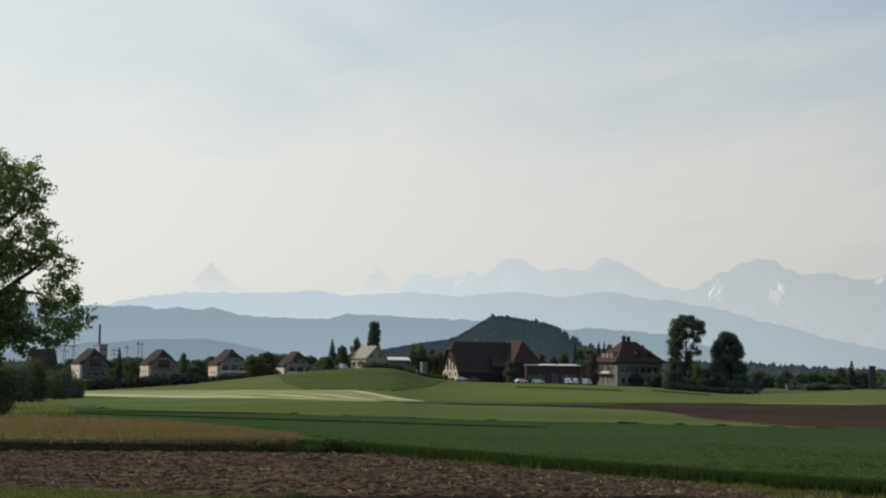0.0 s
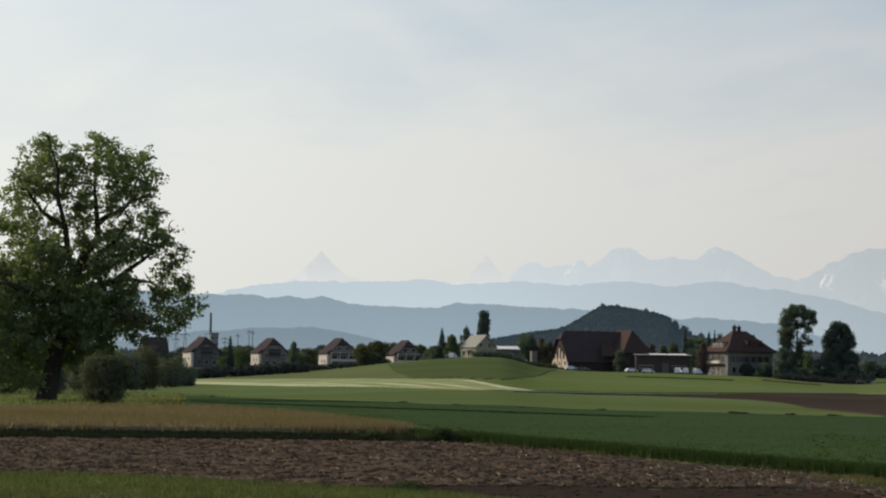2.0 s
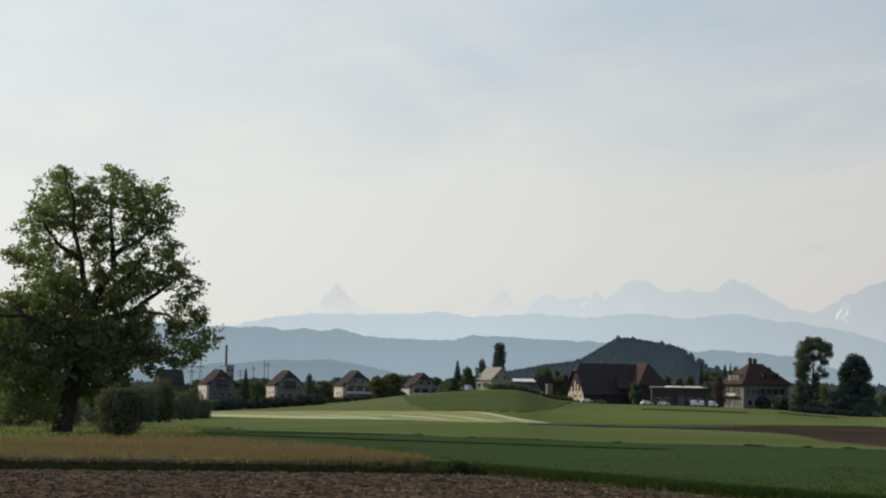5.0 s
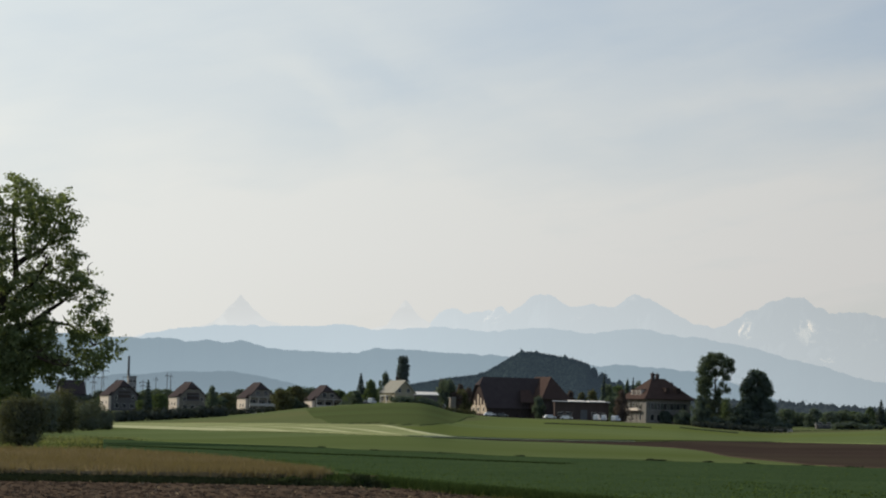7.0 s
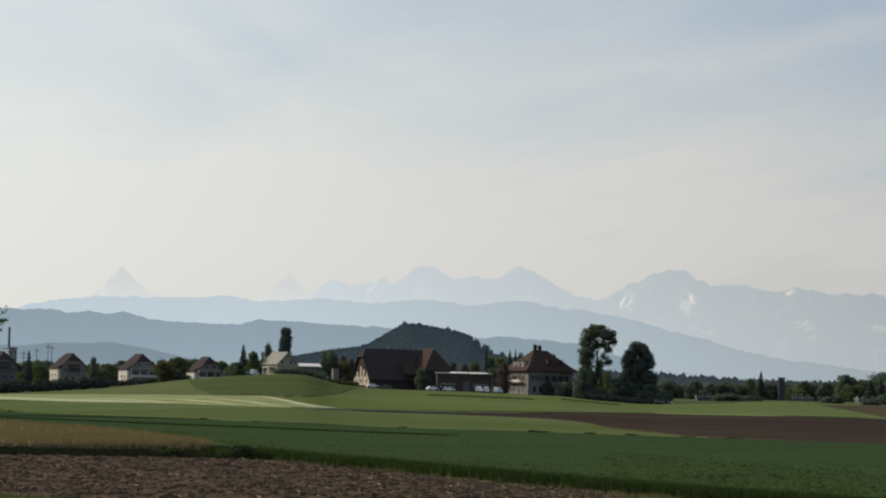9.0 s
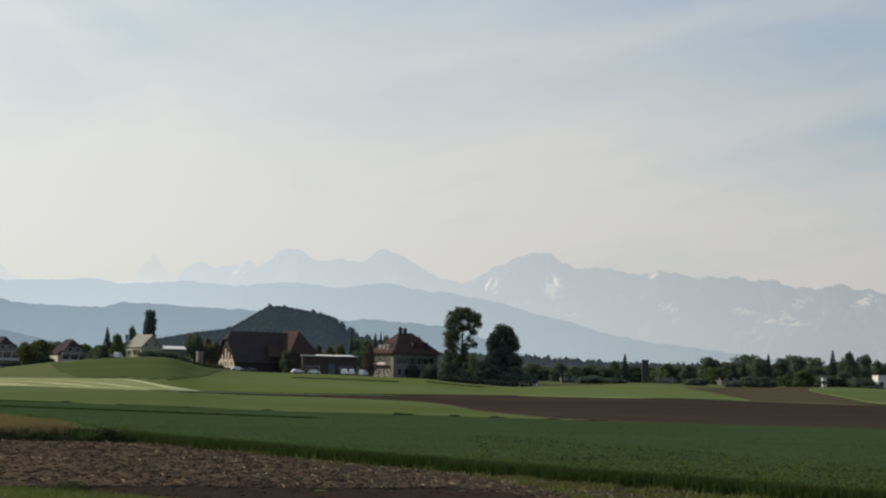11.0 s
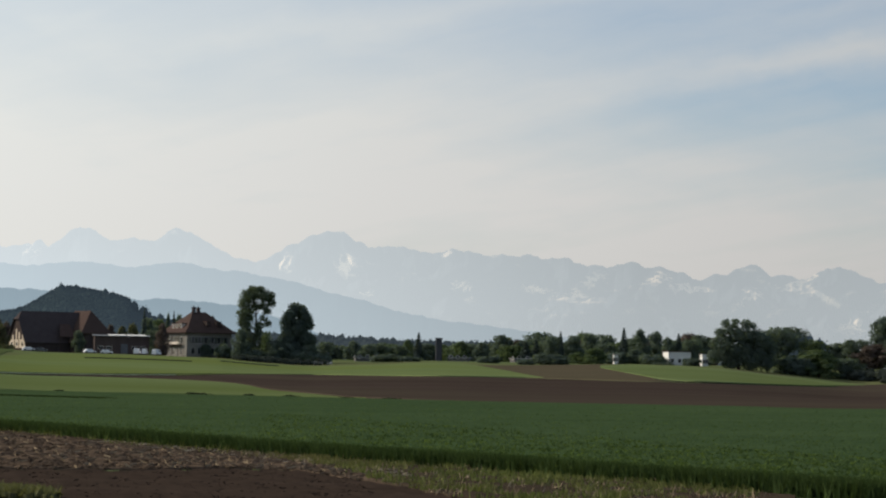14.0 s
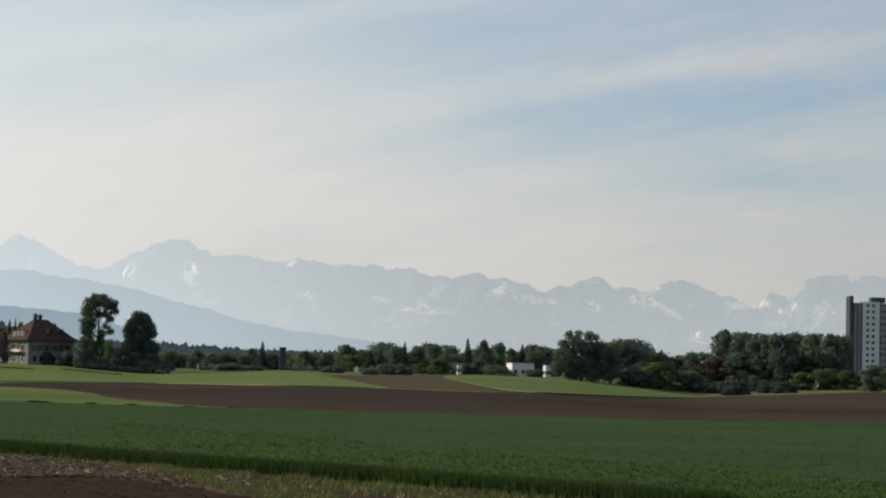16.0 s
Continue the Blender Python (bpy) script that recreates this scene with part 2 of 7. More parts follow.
M_BRIGHT = material("spring_grass", (0.090, 0.124, 0.048), (0.138, 0.172, 0.070), 0.03, 0.4, bump=0.04, stretch=(0.25, 1, 1), contrast=(0.36, 0.64), tone=(0.105, 0.13, 0.035))
M_PALE = material("pale_blossom", (0.170, 0.200, 0.085), (0.31, 0.33, 0.17), 0.02, 0.16, stretch=(0.2, 2.0, 1), contrast=(0.40, 0.62))
M_MEADOWSIDE = material("hillside_grass", (0.084, 0.108, 0.046), (0.122, 0.146, 0.066), 0.04, 0.5, bump=0.04, stretch=(0.3, 1, 1), contrast=(0.3, 0.7), tone=(0.128, 0.132, 0.060))
M_SWATH = material("mown_blossom", (0.30, 0.32, 0.18), (0.47, 0.48, 0.29), 0.03, 0.3, stretch=(0.3, 1.5, 1), contrast=(0.35, 0.65))
M_TRACK = material("pale_dry_grass", (0.38, 0.39, 0.22), (0.56, 0.55, 0.33), 0.08, 0.6, stretch=(0.3, 1, 1))
M_BROWN = material("ploughed_earth", (0.033, 0.025, 0.021), (0.056, 0.042, 0.035), 0.05, 0.7, bump=0.08, stretch=(0.25, 1, 1), tone=(0.060, 0.049, 0.036), contrast=(0.4, 0.6))
M_OLIVE = material("thin_grass_on_earth", (0.060, 0.051, 0.034), (0.094, 0.080, 0.052), 0.05, 0.6, bump=0.05)
M_SOIL = material("dry_clods_earth", (0.046, 0.033, 0.024), (0.142, 0.103, 0.072), 0.5, 5.0, bump=0.10, island=0.5, contrast=(0.35, 0.68))
M_HARROW = material("damp_harrowed_earth", (0.028, 0.020, 0.015), (0.052, 0.038, 0.030), 0.5, 5.0, bump=0.05, stretch=(0.3, 1, 1))
M_STRAW = material("dry_straw", (0.15, 0.115, 0.072), (0.34, 0.27, 0.18), 1.0, 6.0, island=0.8)
M_STRAWPALE = material("bleached_straw", (0.26, 0.21, 0.145), (0.44, 0.36, 0.255), 1.0, 6.0, island=0.8)
M_STRAWBED = material("straw_on_earth", (0.030, 0.023, 0.017), (0.066, 0.051, 0.035), 0.6, 6.0, bump=0.05)
M_GOLD = material("dry_reed", (0.160, 0.128, 0.077), (0.292, 0.233, 0.138), 0.30, 3.5, bump=0.06, island=0.5, translucent=0.2, tone=(0.19, 0.15, 0.075))
M_BLADE = material("grass_blades", (0.026, 0.042, 0.016), (0.056, 0.082, 0.028), 0.4, 3.0, island=0.6, translucent=0.1)
M_CROPEDGE = material("crop_stems", (0.026, 0.044, 0.016), (0.062, 0.092, 0.033), 0.4, 3.0, island=0.8, translucent=0.2)
M_CROPBLADE = material("corn_blades", (0.028, 0.048, 0.020), (0.088, 0.130, 0.054), 0.2, 3.0, island=0.9, translucent=0.5)
M_TUFT = material("rank_tufts", (0.060, 0.080, 0.028), (0.185, 0.205, 0.074), 0.4, 3.0, island=0.5, translucent=0.2, tone=(0.15, 0.13, 0.07))
M_VERGE = material("verge_grass", (0.080, 0.104, 0.038), (0.170, 0.196, 0.078), 0.4, 3.0, island=0.5, translucent=0.25, tone=(0.125, 0.110, 0.068))
M_LEAF = material("leaves", (0.120, 0.152, 0.080), (0.245, 0.278, 0.136), 0.25, 2.0, island=0.7, translucent=0.50, rough=0.6, through_tint=(1.05, 1.12, 0.68))
# leaf colour lifted and blued to stand for haze a kilometre off
M_LEAF_DARK = material("hazed_dark_leaves", (0.104, 0.138, 0.126), (0.128, 0.164, 0.140), 0.2, 1.5, island=0.4, translucent=0.45, rough=0.7)
M_LEAF_MID = material("mid_green_leaves", (0.092, 0.130, 0.078), (0.128, 0.170, 0.092), 0.2, 1.5, island=0.4, translucent=0.45, rough=0.7)
M_LINDEN = material("linden_leaves", (0.080, 0.108, 0.082), (0.120, 0.150, 0.098), 0.2, 1.5, island=0.4, translucent=0.32, rough=0.7)
M_HEDGE = material("dark_hedge_leaves", (0.052, 0.064, 0.060), (0.078, 0.092, 0.080), 0.5, 3.0, island=0.4, translucent=0.2, rough=0.8)
M_LEAF_BROWN = material("copper_leaves", (0.105, 0.084, 0.076), (0.138, 0.112, 0.096), 0.2, 1.5, island=0.7, translucent=0.2, rough=0.7)
M_LEAF_OLIVE = material("olive_leaves", (0.098, 0.106, 0.066), (0.138, 0.142, 0.084), 0.2, 1.5, island=0.5, translucent=0.35, rough=0.7)
M_BUSH = material("dull_green_leaves", (0.088, 0.096, 0.066), (0.132, 0.138, 0.090), 0.5, 3.0, island=0.5, translucent=0.3, rough=0.7)
M_ROUGH = material("rough_meadow_grass", (0.110, 0.140, 0.066), (0.190, 0.222, 0.108), 0.3, 3.0, island=0.6, translucent=0.45, tone=(0.15, 0.15, 0.085))
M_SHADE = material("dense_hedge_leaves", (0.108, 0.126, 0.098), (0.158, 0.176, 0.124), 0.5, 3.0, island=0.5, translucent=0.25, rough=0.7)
M_RANK = material("dark_rank_growth", (0.020, 0.027, 0.017), (0.044, 0.054, 0.032), 0.8, 5.0, island=0.6, translucent=0.15, rough=0.8)
M_DITCH = material("rank_ditch_leaves", (0.040, 0.056, 0.032), (0.072, 0.092, 0.048), 0.8, 5.0, island=0.6, translucent=0.3, rough=0.7)
# needle colour raised towards blue for the same haze
M_NEEDLE = material("needles", (0.074, 0.098, 0.096), (0.096, 0.120, 0.108), 0.2, 1.5, island=0.5, translucent=0.2, rough=0.7)
M_BARK = material("bark", (0.028, 0.023, 0.018), (0.078, 0.064, 0.050), 1.2, 9.0, bump=0.04, stretch=(1, 1, 0.25))
# haze over these woods is painted in as a faint glow
M_HILLWOOD = hazy_glow_material("hill_wood", (0.044, 0.066, 0.062), (0.045, 0.063, 0.083), 0.46, top=52.0, low=1.3)
M_FARWOOD = hazy_glow_material("far_wood", (0.046, 0.060, 0.054), (0.062, 0.080, 0.098), 0.50, top=24.0, low=1.2)
# snowfields on the far range: bearing, rise, slant, half length and half breadth in degrees
SNOWFIELDS = ((2.72, 2.56, 35, 0.22, 0.06), (8.43, 2.40, 80, 0.24, 0.06), (9.84, 2.38, 50, 0.30, 0.17), (10.27, 1.72, 45, 0.16, 0.05), (12.05, 2.66, 25, 0.13, 0.05),
              (12.40, 1.92, 20, 0.22, 0.07), (14.2, 1.89, -5, 0.40, 0.06), (14.99, 1.72, 20, 0.30, 0.09), (15.36, 2.10, 35, 0.30, 0.09), (16.96, 2.17, 20, 0.25, 0.05),
              (17.5, 1.95, 0, 0.40, 0.07), (18.9, 1.75, 42, 0.38, 0.06), (19.8, 2.03, 10, 0.45, 0.09), (20.33, 2.35, 75, 0.25, 0.05), (20.6, 1.80, -30, 0.30, 0.07),
              (21.23, 1.15, 20, 0.30, 0.12), (22.5, 1.95, 0, 0.45, 0.12), (23.39, 2.05, 80, 0.35, 0.07), (24.0, 1.70, 60, 0.50, 0.10))
# the far ranges glow in the colour of the haze before them
M_ALPS = hazy_glow_material("alps", (0.06, 0.07, 0.08), (0.508, 0.556, 0.580), 0.24, snow=(1.0, 0.77, 0.52), snow_scale=0.017, snow_range=(0.60, 0.84), top=260.0, low=1.07, sunny=1.72, base=0.45, fields=SNOWFIELDS)
M_PEAKS = hazy_glow_material("faint_peaks", (0.10, 0.12, 0.14), (0.728, 0.752, 0.748), 0.05, snow=(0.9, 0.88, 0.8), snow_scale=0.013, top=240.0, low=1.14, base=0.6)
M_PREALPS = hazy_glow_material("prealps", (0.06, 0.09, 0.10), (0.332, 0.386, 0.420), 0.10, top=170.0, low=1.10, sunny=1.86)
M_RIDGE = hazy_glow_material("wooded_ridge", (0.05, 0.08, 0.08), (0.252, 0.324, 0.376), 0.12, top=120.0, low=1.15, sunny=1.30)
M_LOWRIDGE = hazy_glow_material("low_ridge", (0.05, 0.08, 0.08), (0.250, 0.328, 0.388), 0.12, top=60.0, low=1.15)
# cream and grey plaster darkened for the shade on the house fronts
M_PLASTER = material("cream_plaster", (0.170, 0.154, 0.130), (0.245, 0.223, 0.188), 0.4, 4.0, rough=0.85)
M_WHITE = material("white_plaster", (0.62, 0.61, 0.58), (0.78, 0.76, 0.72), 0.4, 4.0, rough=0.8)
M_GREYWALL = material("grey_plaster", (0.098, 0.095, 0.094), (0.150, 0.146, 0.142), 0.4, 4.0, rough=0.85)
# lighter plaster copy for parts on the sunlit side
M_LITPLASTER = material("sunlit_side_plaster", (0.52, 0.46, 0.39), (0.66, 0.59, 0.51), 0.4, 4.0, rough=0.85)
M_FACADE = material("pale_grey_plaster", (0.175, 0.166, 0.150), (0.255, 0.244, 0.220), 0.4, 4.0, rough=0.85)
M_TOWER = material("pale_render", (0.46, 0.48, 0.50), (0.58, 0.60, 0.61), 0.15, 2.0, rough=0.8)
M_BAY = material("blue_grey_panels", (0.13, 0.15, 0.18), (0.19, 0.215, 0.25), 0.2, 3.0, rough=0.6, spec=0.3)
M_YELLOW = material("yellow_plaster", (0.28, 0.25, 0.175), (0.38, 0.34, 0.245), 0.4, 4.0, rough=0.85)
# cream brightened for the sun on the barn's gable
M_CREAM = material("sunlit_cream_plaster", (0.46, 0.39, 0.30), (0.62, 0.53, 0.42), 0.4, 4.0, rough=0.85)
M_TIMBER = material("weathered_timber", (0.046, 0.036, 0.034), (0.086, 0.068, 0.062), 0.8, 7.0, rough=0.8, stretch=(1, 1, 0.2))
M_TILE = material("clay_tiles", (0.050, 0.035, 0.031), (0.092, 0.065, 0.057), 0.5, 5.0, rough=0.85, bump=0.03, tone=(0.075, 0.054, 0.047))
M_OLDTILE = material("old_dark_tiles", (0.050, 0.041, 0.042), (0.078, 0.066, 0.066), 0.5, 5.0, rough=0.85, bump=0.03)
M_SLATE = material("light_roof_sheet", (0.26, 0.25, 0.21), (0.36, 0.35, 0.30), 0.5, 4.0, rough=0.5)
M_GLASS = material("window_glass", (0.012, 0.014, 0.016), (0.022, 0.026, 0.030), 0.5, 2.0, rough=0.12, spec=0.5)
M_SASH = material("painted_sash", (0.50, 0.48, 0.44), (0.62, 0.60, 0.56), 0.5, 4.0, rough=0.6)
M_SHUTTER = material("dark_shutter", (0.035, 0.045, 0.035), (0.060, 0.070, 0.055), 0.5, 4.0, rough=0.7)
M_CONCRETE = material("concrete", (0.20, 0.20, 0.20), (0.32, 0.32, 0.31), 0.3, 3.0, rough=0.9)
M_ASPHALT = material("worn_asphalt", (0.10, 0.10, 0.10), (0.17, 0.165, 0.16), 0.8, 9.0, rough=0.9)
M_DARKPANEL = material("dark_cladding", (0.052, 0.053, 0.060), (0.086, 0.087, 0.096), 0.2, 3.0, rough=0.7)
M_BOARD = material("brown_boarding", (0.062, 0.048, 0.045), (0.100, 0.080, 0.075), 0.4, 4.0, rough=0.8, stretch=(1, 1, 0.2))
M_STEEL = material("grey_steel", (0.070, 0.077, 0.085), (0.125, 0.132, 0.140), 0.5, 4.0, rough=0.6, spec=0.4)
M_CARWHITE = material("white_car_paint", (0.70, 0.71, 0.72), (0.80, 0.80, 0.80), 0.5, 3.0, rough=0.3, spec=0.5)
M_CARDARK = material("grey_car_paint", (0.05, 0.055, 0.06), (0.09, 0.095, 0.10), 0.5, 3.0, rough=0.3, spec=0.5)
M_TYRE = material("tyre_rubber", (0.010, 0.010, 0.010), (0.022, 0.022, 0.022), 2.0, 9.0, rough=0.9)


# ---- small builders ----
def mesh_object(name, verts, faces, mat, parent=None, label="", smooth=False):
    me = bpy.data.meshes.new(name)
    me.from_pydata([tuple(v) for v in verts], [], [tuple(f) for f in faces])
    if smooth:
        me.polygons.foreach_set("use_smooth", [True] * len(me.polygons))
    me.materials.append(mat)
    me.update()
    ob = new(name, me)
    if parent:
        ob.parent = parent
    return tagged(ob, label)


def part(name, bm, mat, parent=None, label=""):
    me = bpy.data.meshes.new(name)
    bmesh.ops.recalc_face_normals(bm, faces=bm.faces)
    bm.to_mesh(me)
    bm.free()
    me.materials.append(mat)
    ob = new(name, me)
    if parent:
        ob.parent = parent
    return tagged(ob, label)


def noise_at(x, y, z=0.0):
    return noise.fractal((x, y, z), 1.0, 2.0, 4)


def curve_of(points):
    """A smooth function through (x, y) knots."""
    px, py = [p[0] for p in points], [p[1] for p in points]

    def f(x):
        i = max(0, min(len(px) - 2, int(np.searchsorted(px, x)) - 1))
        t = min(1.0, max(0.0, (x - px[i]) / (px[i + 1] - px[i])))
        h = px[i + 1] - px[i]
        m0 = (py[i + 1] - py[i - 1]) / (px[i + 1] - px[i - 1]) * h if i > 0 else py[i + 1] - py[i]
        m1 = (py[i + 2] - py[i]) / (px[i + 2] - px[i]) * h if i < len(px) - 2 else py[i + 1] - py[i]
        lim = 3 * abs(py[i + 1] - py[i])
        m0, m1 = max(-lim, min(lim, m0)), max(-lim, min(lim, m1))
        return (2 * t**3 - 3 * t * t + 1) * py[i] + (t**3 - 2 * t * t + t) * m0 + (3 * t * t - 2 * t**3) * py[i + 1] + (t**3 - t * t) * m1

    return f


# ---- the lie of the land ----
# rise, in degrees from the eye, of the land's far rim along each bearing
RIM = curve_of(((-30, 0.05), (-16, -0.22), (-11, -0.29), (-8.5, -0.25), (-5.75, -0.07), (-3.45, 0.11), (-1.5, 0.36), (-0.25, 0.48), (1.1, 0.53), (1.9, 0.35),
                (3, 0.26), (4.7, 0.24), (6.9, 0.18), (7.3, 0.145), (8.1, 0.085), (9.0, 0.045), (9.9, 0.085), (10.8, 0.125), (11.5, 0.16), (12.4, 0.17), (14, 0.14), (16.4, 0.20), (18.3, 0.14), (19.6, 0.01),
                (21.4, -0.16), (23.4, -0.06), (25.5, 0.03), (32, 0.05)))
FLAT, RIM_D, FOOT = 170.0, 880.0, math.degrees(math.atan(-2.0 / 170.0))


def rise(az, d):
    """Rise from the eye, in degrees, of the ground d metres off along the bearing az."""
    if d <= FLAT:
        return math.degrees(math.atan(-EYE[2] / max(d, 0.01)))
    s = min(1.0, math.log(d / FLAT) / math.log(RIM_D / FLAT))
    return FOOT + (RIM(az) - FOOT) * s


def ground_z(az, d):
    if d <= FLAT:
        return 0.0
    z = EYE[2] + min(d, RIM_D) * math.tan(radians(rise(az, min(d, RIM_D))))
    if d > RIM_D:
        s = min(1.0, (d - RIM_D) / 130.0)
        z += (5.5 - z) * s * s * (3 - 2 * s)
    return z


def reach(az, el, lift=0.0):
    """How far off a surface `lift` above the ground shows at the rise el."""
    lo, hi = 20.0, RIM_D
    for _ in range(40):
        mid = math.sqrt(lo * hi)
        if math.degrees(math.atan((ground_z(az, mid) + lift - EYE[2]) / mid)) < el:
            lo = mid
        else:
            hi = mid
    return lo


def on_ground(az, d, lift=0.0):
    a = radians(az)
    return Vector((d * math.sin(a), d * math.cos(a), ground_z(az, d) + lift))


def ground_sheet():
    fine = [round(-14 + 0.1 * i, 2) for i in range(441)]
    azs = [-180 + 4 * i for i in range(42)] + fine + [34 + 4 * i for i in range(37)] + [180]
    ds = [0.0] + [20 * (4900 / 20) ** (i / 110) for i in range(111)]
    verts = [on_ground(a, d) for a in azs for d in ds]
    n, faces = len(ds), []
    for i in range(len(azs) - 1):
        for j in range(n - 1):
            k = i * n + j
            faces.append((k, k + n, k + n + 1, k + 1))
    ob = mesh_object("ground", verts, faces, M_MEADOW, smooth=True)
    tagged(ob, "wide green meadow land rising gently to a low rim", "ground", kind="structure")


def field(name, near, far, mat, label, lift=0.05, rows=30, ragged=0.0, bumps=0.0, az_range=None):
    """A field between two edges, each given as bearings and rises in degrees; its near edge has a side down to the ground."""
    fn, ff = curve_of(near), curve_of(far)
    a0, a1 = az_range if az_range else (max(near[0][0], far[0][0]), min(near[-1][0], far[-1][0]))
    azs = [round(a0 + 0.1 * i, 2) for i in range(int(round((a1 - a0) / 0.1)) + 1)]
    verts, faces, n = [], [], rows + 2
    for a in azs:
        wob = ragged * noise_at(a * 3.0, lift * 50)
        d0 = reach(a, fn(a) + wob)
        d1 = max(d0 + 0.05, reach(a, ff(a) + ragged * noise_at(a * 2.3, 9.0 + lift * 50), lift))
        verts.append(on_ground(a, d0, -0.05))
        for j in range(rows + 1):
            d = d0 * (d1 / d0) ** (j / rows)
            z = bumps * noise_at(a * d * 0.05, d * 0.9) if 0 < j < rows else 0.0
            verts.append(on_ground(a, d, lift + z))
    for i in range(len(azs) - 1):
        for j in range(n - 1):
            k = i * n + j
            faces.append((k, k + n, k + n + 1, k + 1))
    ob = mesh_object(name, verts, faces, mat, smooth=True)
    tagged(ob, label, "field", kind="structure")
    return ob


def shifted(edge, up):
    return tuple((a, e + up) for a, e in edge)


def mountain(name, ridge, d, depth, mat, label, rough=0.05, relief=40.0, seed=0.0, step=0.04, rows=46, sharp=0.0):
    """A range with its crest along `ridge` (bearings and rises), standing d metres off, with gullies and spurs on the near side."""
    smooth_crest = curve_of(ridge)
    xs, ys = [p[0] for p in ridge], [p[1] for p in ridge]

    def f(a):
        return (1 - sharp) * smooth_crest(a) + sharp * float(np.interp(a, xs, ys))

    a0, a1 = xs[0], xs[-1]
    cols = int((a1 - a0) / step) + 1
    verts, faces = [], []
    for i in range(cols):
        a = a0 + (a1 - a0) * i / (cols - 1)
        el = f(a) + rough * (noise.fractal((a * 2.5, seed, 0), 0.8, 2.1, 6))
        top = EYE[2] + d * math.tan(radians(el))
        for j in range(rows + 1):
            s = j / rows
            spur = noise.ridged_multi_fractal((a * 0.55 + seed + s * 0.5, s * 2.6 - a * 0.3, seed), 0.9, 2.1, 6, 1.0, 2.0) - 1.0
            dd = d - depth * (1 - s) + relief * spur * math.sin(math.pi * min(1.0, s * 1.02)) 
            z = -5 + (top + 5) * (0.25 * s + 0.75 * s**1.5)
            r = radians(a)
            verts.append((dd * math.sin(r), dd * math.cos(r), z))
    n = rows + 1
    for i in range(cols - 1):
        for j in range(rows):
            k = i * n + j
            faces.append((k, k + n, k + n + 1, k + 1))
    ob = mesh_object(name, verts, faces, mat, smooth=True)
    tagged(ob, label, "mountain range", kind="structure")


ground_sheet()
# far ranges, their haze painted into the material as emission
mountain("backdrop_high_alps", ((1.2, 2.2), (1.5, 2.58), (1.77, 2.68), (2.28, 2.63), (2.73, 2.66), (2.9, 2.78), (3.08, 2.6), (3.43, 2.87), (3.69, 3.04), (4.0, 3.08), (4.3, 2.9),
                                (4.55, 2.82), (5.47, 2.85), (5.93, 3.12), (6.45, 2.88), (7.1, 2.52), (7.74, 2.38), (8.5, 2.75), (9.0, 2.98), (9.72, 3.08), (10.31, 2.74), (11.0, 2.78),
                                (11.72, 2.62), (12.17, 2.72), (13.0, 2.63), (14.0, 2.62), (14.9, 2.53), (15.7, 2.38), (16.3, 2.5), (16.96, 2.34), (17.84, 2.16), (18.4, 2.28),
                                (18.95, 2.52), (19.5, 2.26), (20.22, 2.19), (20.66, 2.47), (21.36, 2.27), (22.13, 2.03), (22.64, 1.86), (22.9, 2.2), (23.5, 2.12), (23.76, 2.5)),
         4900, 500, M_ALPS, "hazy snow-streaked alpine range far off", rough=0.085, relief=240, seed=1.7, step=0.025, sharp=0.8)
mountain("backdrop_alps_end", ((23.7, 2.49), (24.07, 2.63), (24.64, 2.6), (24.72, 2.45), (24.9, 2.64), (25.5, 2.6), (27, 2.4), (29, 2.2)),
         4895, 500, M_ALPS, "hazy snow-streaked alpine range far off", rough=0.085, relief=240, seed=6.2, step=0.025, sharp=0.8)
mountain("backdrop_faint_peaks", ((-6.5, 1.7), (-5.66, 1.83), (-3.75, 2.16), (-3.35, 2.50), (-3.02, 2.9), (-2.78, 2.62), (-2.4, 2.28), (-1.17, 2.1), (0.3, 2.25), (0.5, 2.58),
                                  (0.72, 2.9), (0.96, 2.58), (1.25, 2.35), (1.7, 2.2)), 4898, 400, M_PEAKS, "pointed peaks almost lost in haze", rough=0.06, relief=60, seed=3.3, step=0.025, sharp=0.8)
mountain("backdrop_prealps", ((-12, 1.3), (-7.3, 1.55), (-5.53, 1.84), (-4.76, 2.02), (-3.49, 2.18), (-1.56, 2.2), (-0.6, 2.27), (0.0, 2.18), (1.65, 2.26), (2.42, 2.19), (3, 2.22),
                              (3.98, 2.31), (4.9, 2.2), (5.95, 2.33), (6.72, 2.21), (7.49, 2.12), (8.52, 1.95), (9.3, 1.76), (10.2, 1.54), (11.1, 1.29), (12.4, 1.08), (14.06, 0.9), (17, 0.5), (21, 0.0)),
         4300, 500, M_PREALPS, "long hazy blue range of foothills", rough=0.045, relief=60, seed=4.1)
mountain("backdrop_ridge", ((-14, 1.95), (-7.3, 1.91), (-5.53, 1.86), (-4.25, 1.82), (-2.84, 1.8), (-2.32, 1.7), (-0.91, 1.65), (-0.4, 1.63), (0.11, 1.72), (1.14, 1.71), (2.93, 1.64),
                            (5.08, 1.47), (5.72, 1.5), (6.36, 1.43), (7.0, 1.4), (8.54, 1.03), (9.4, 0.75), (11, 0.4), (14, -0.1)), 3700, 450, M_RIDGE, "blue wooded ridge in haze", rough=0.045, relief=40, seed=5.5)
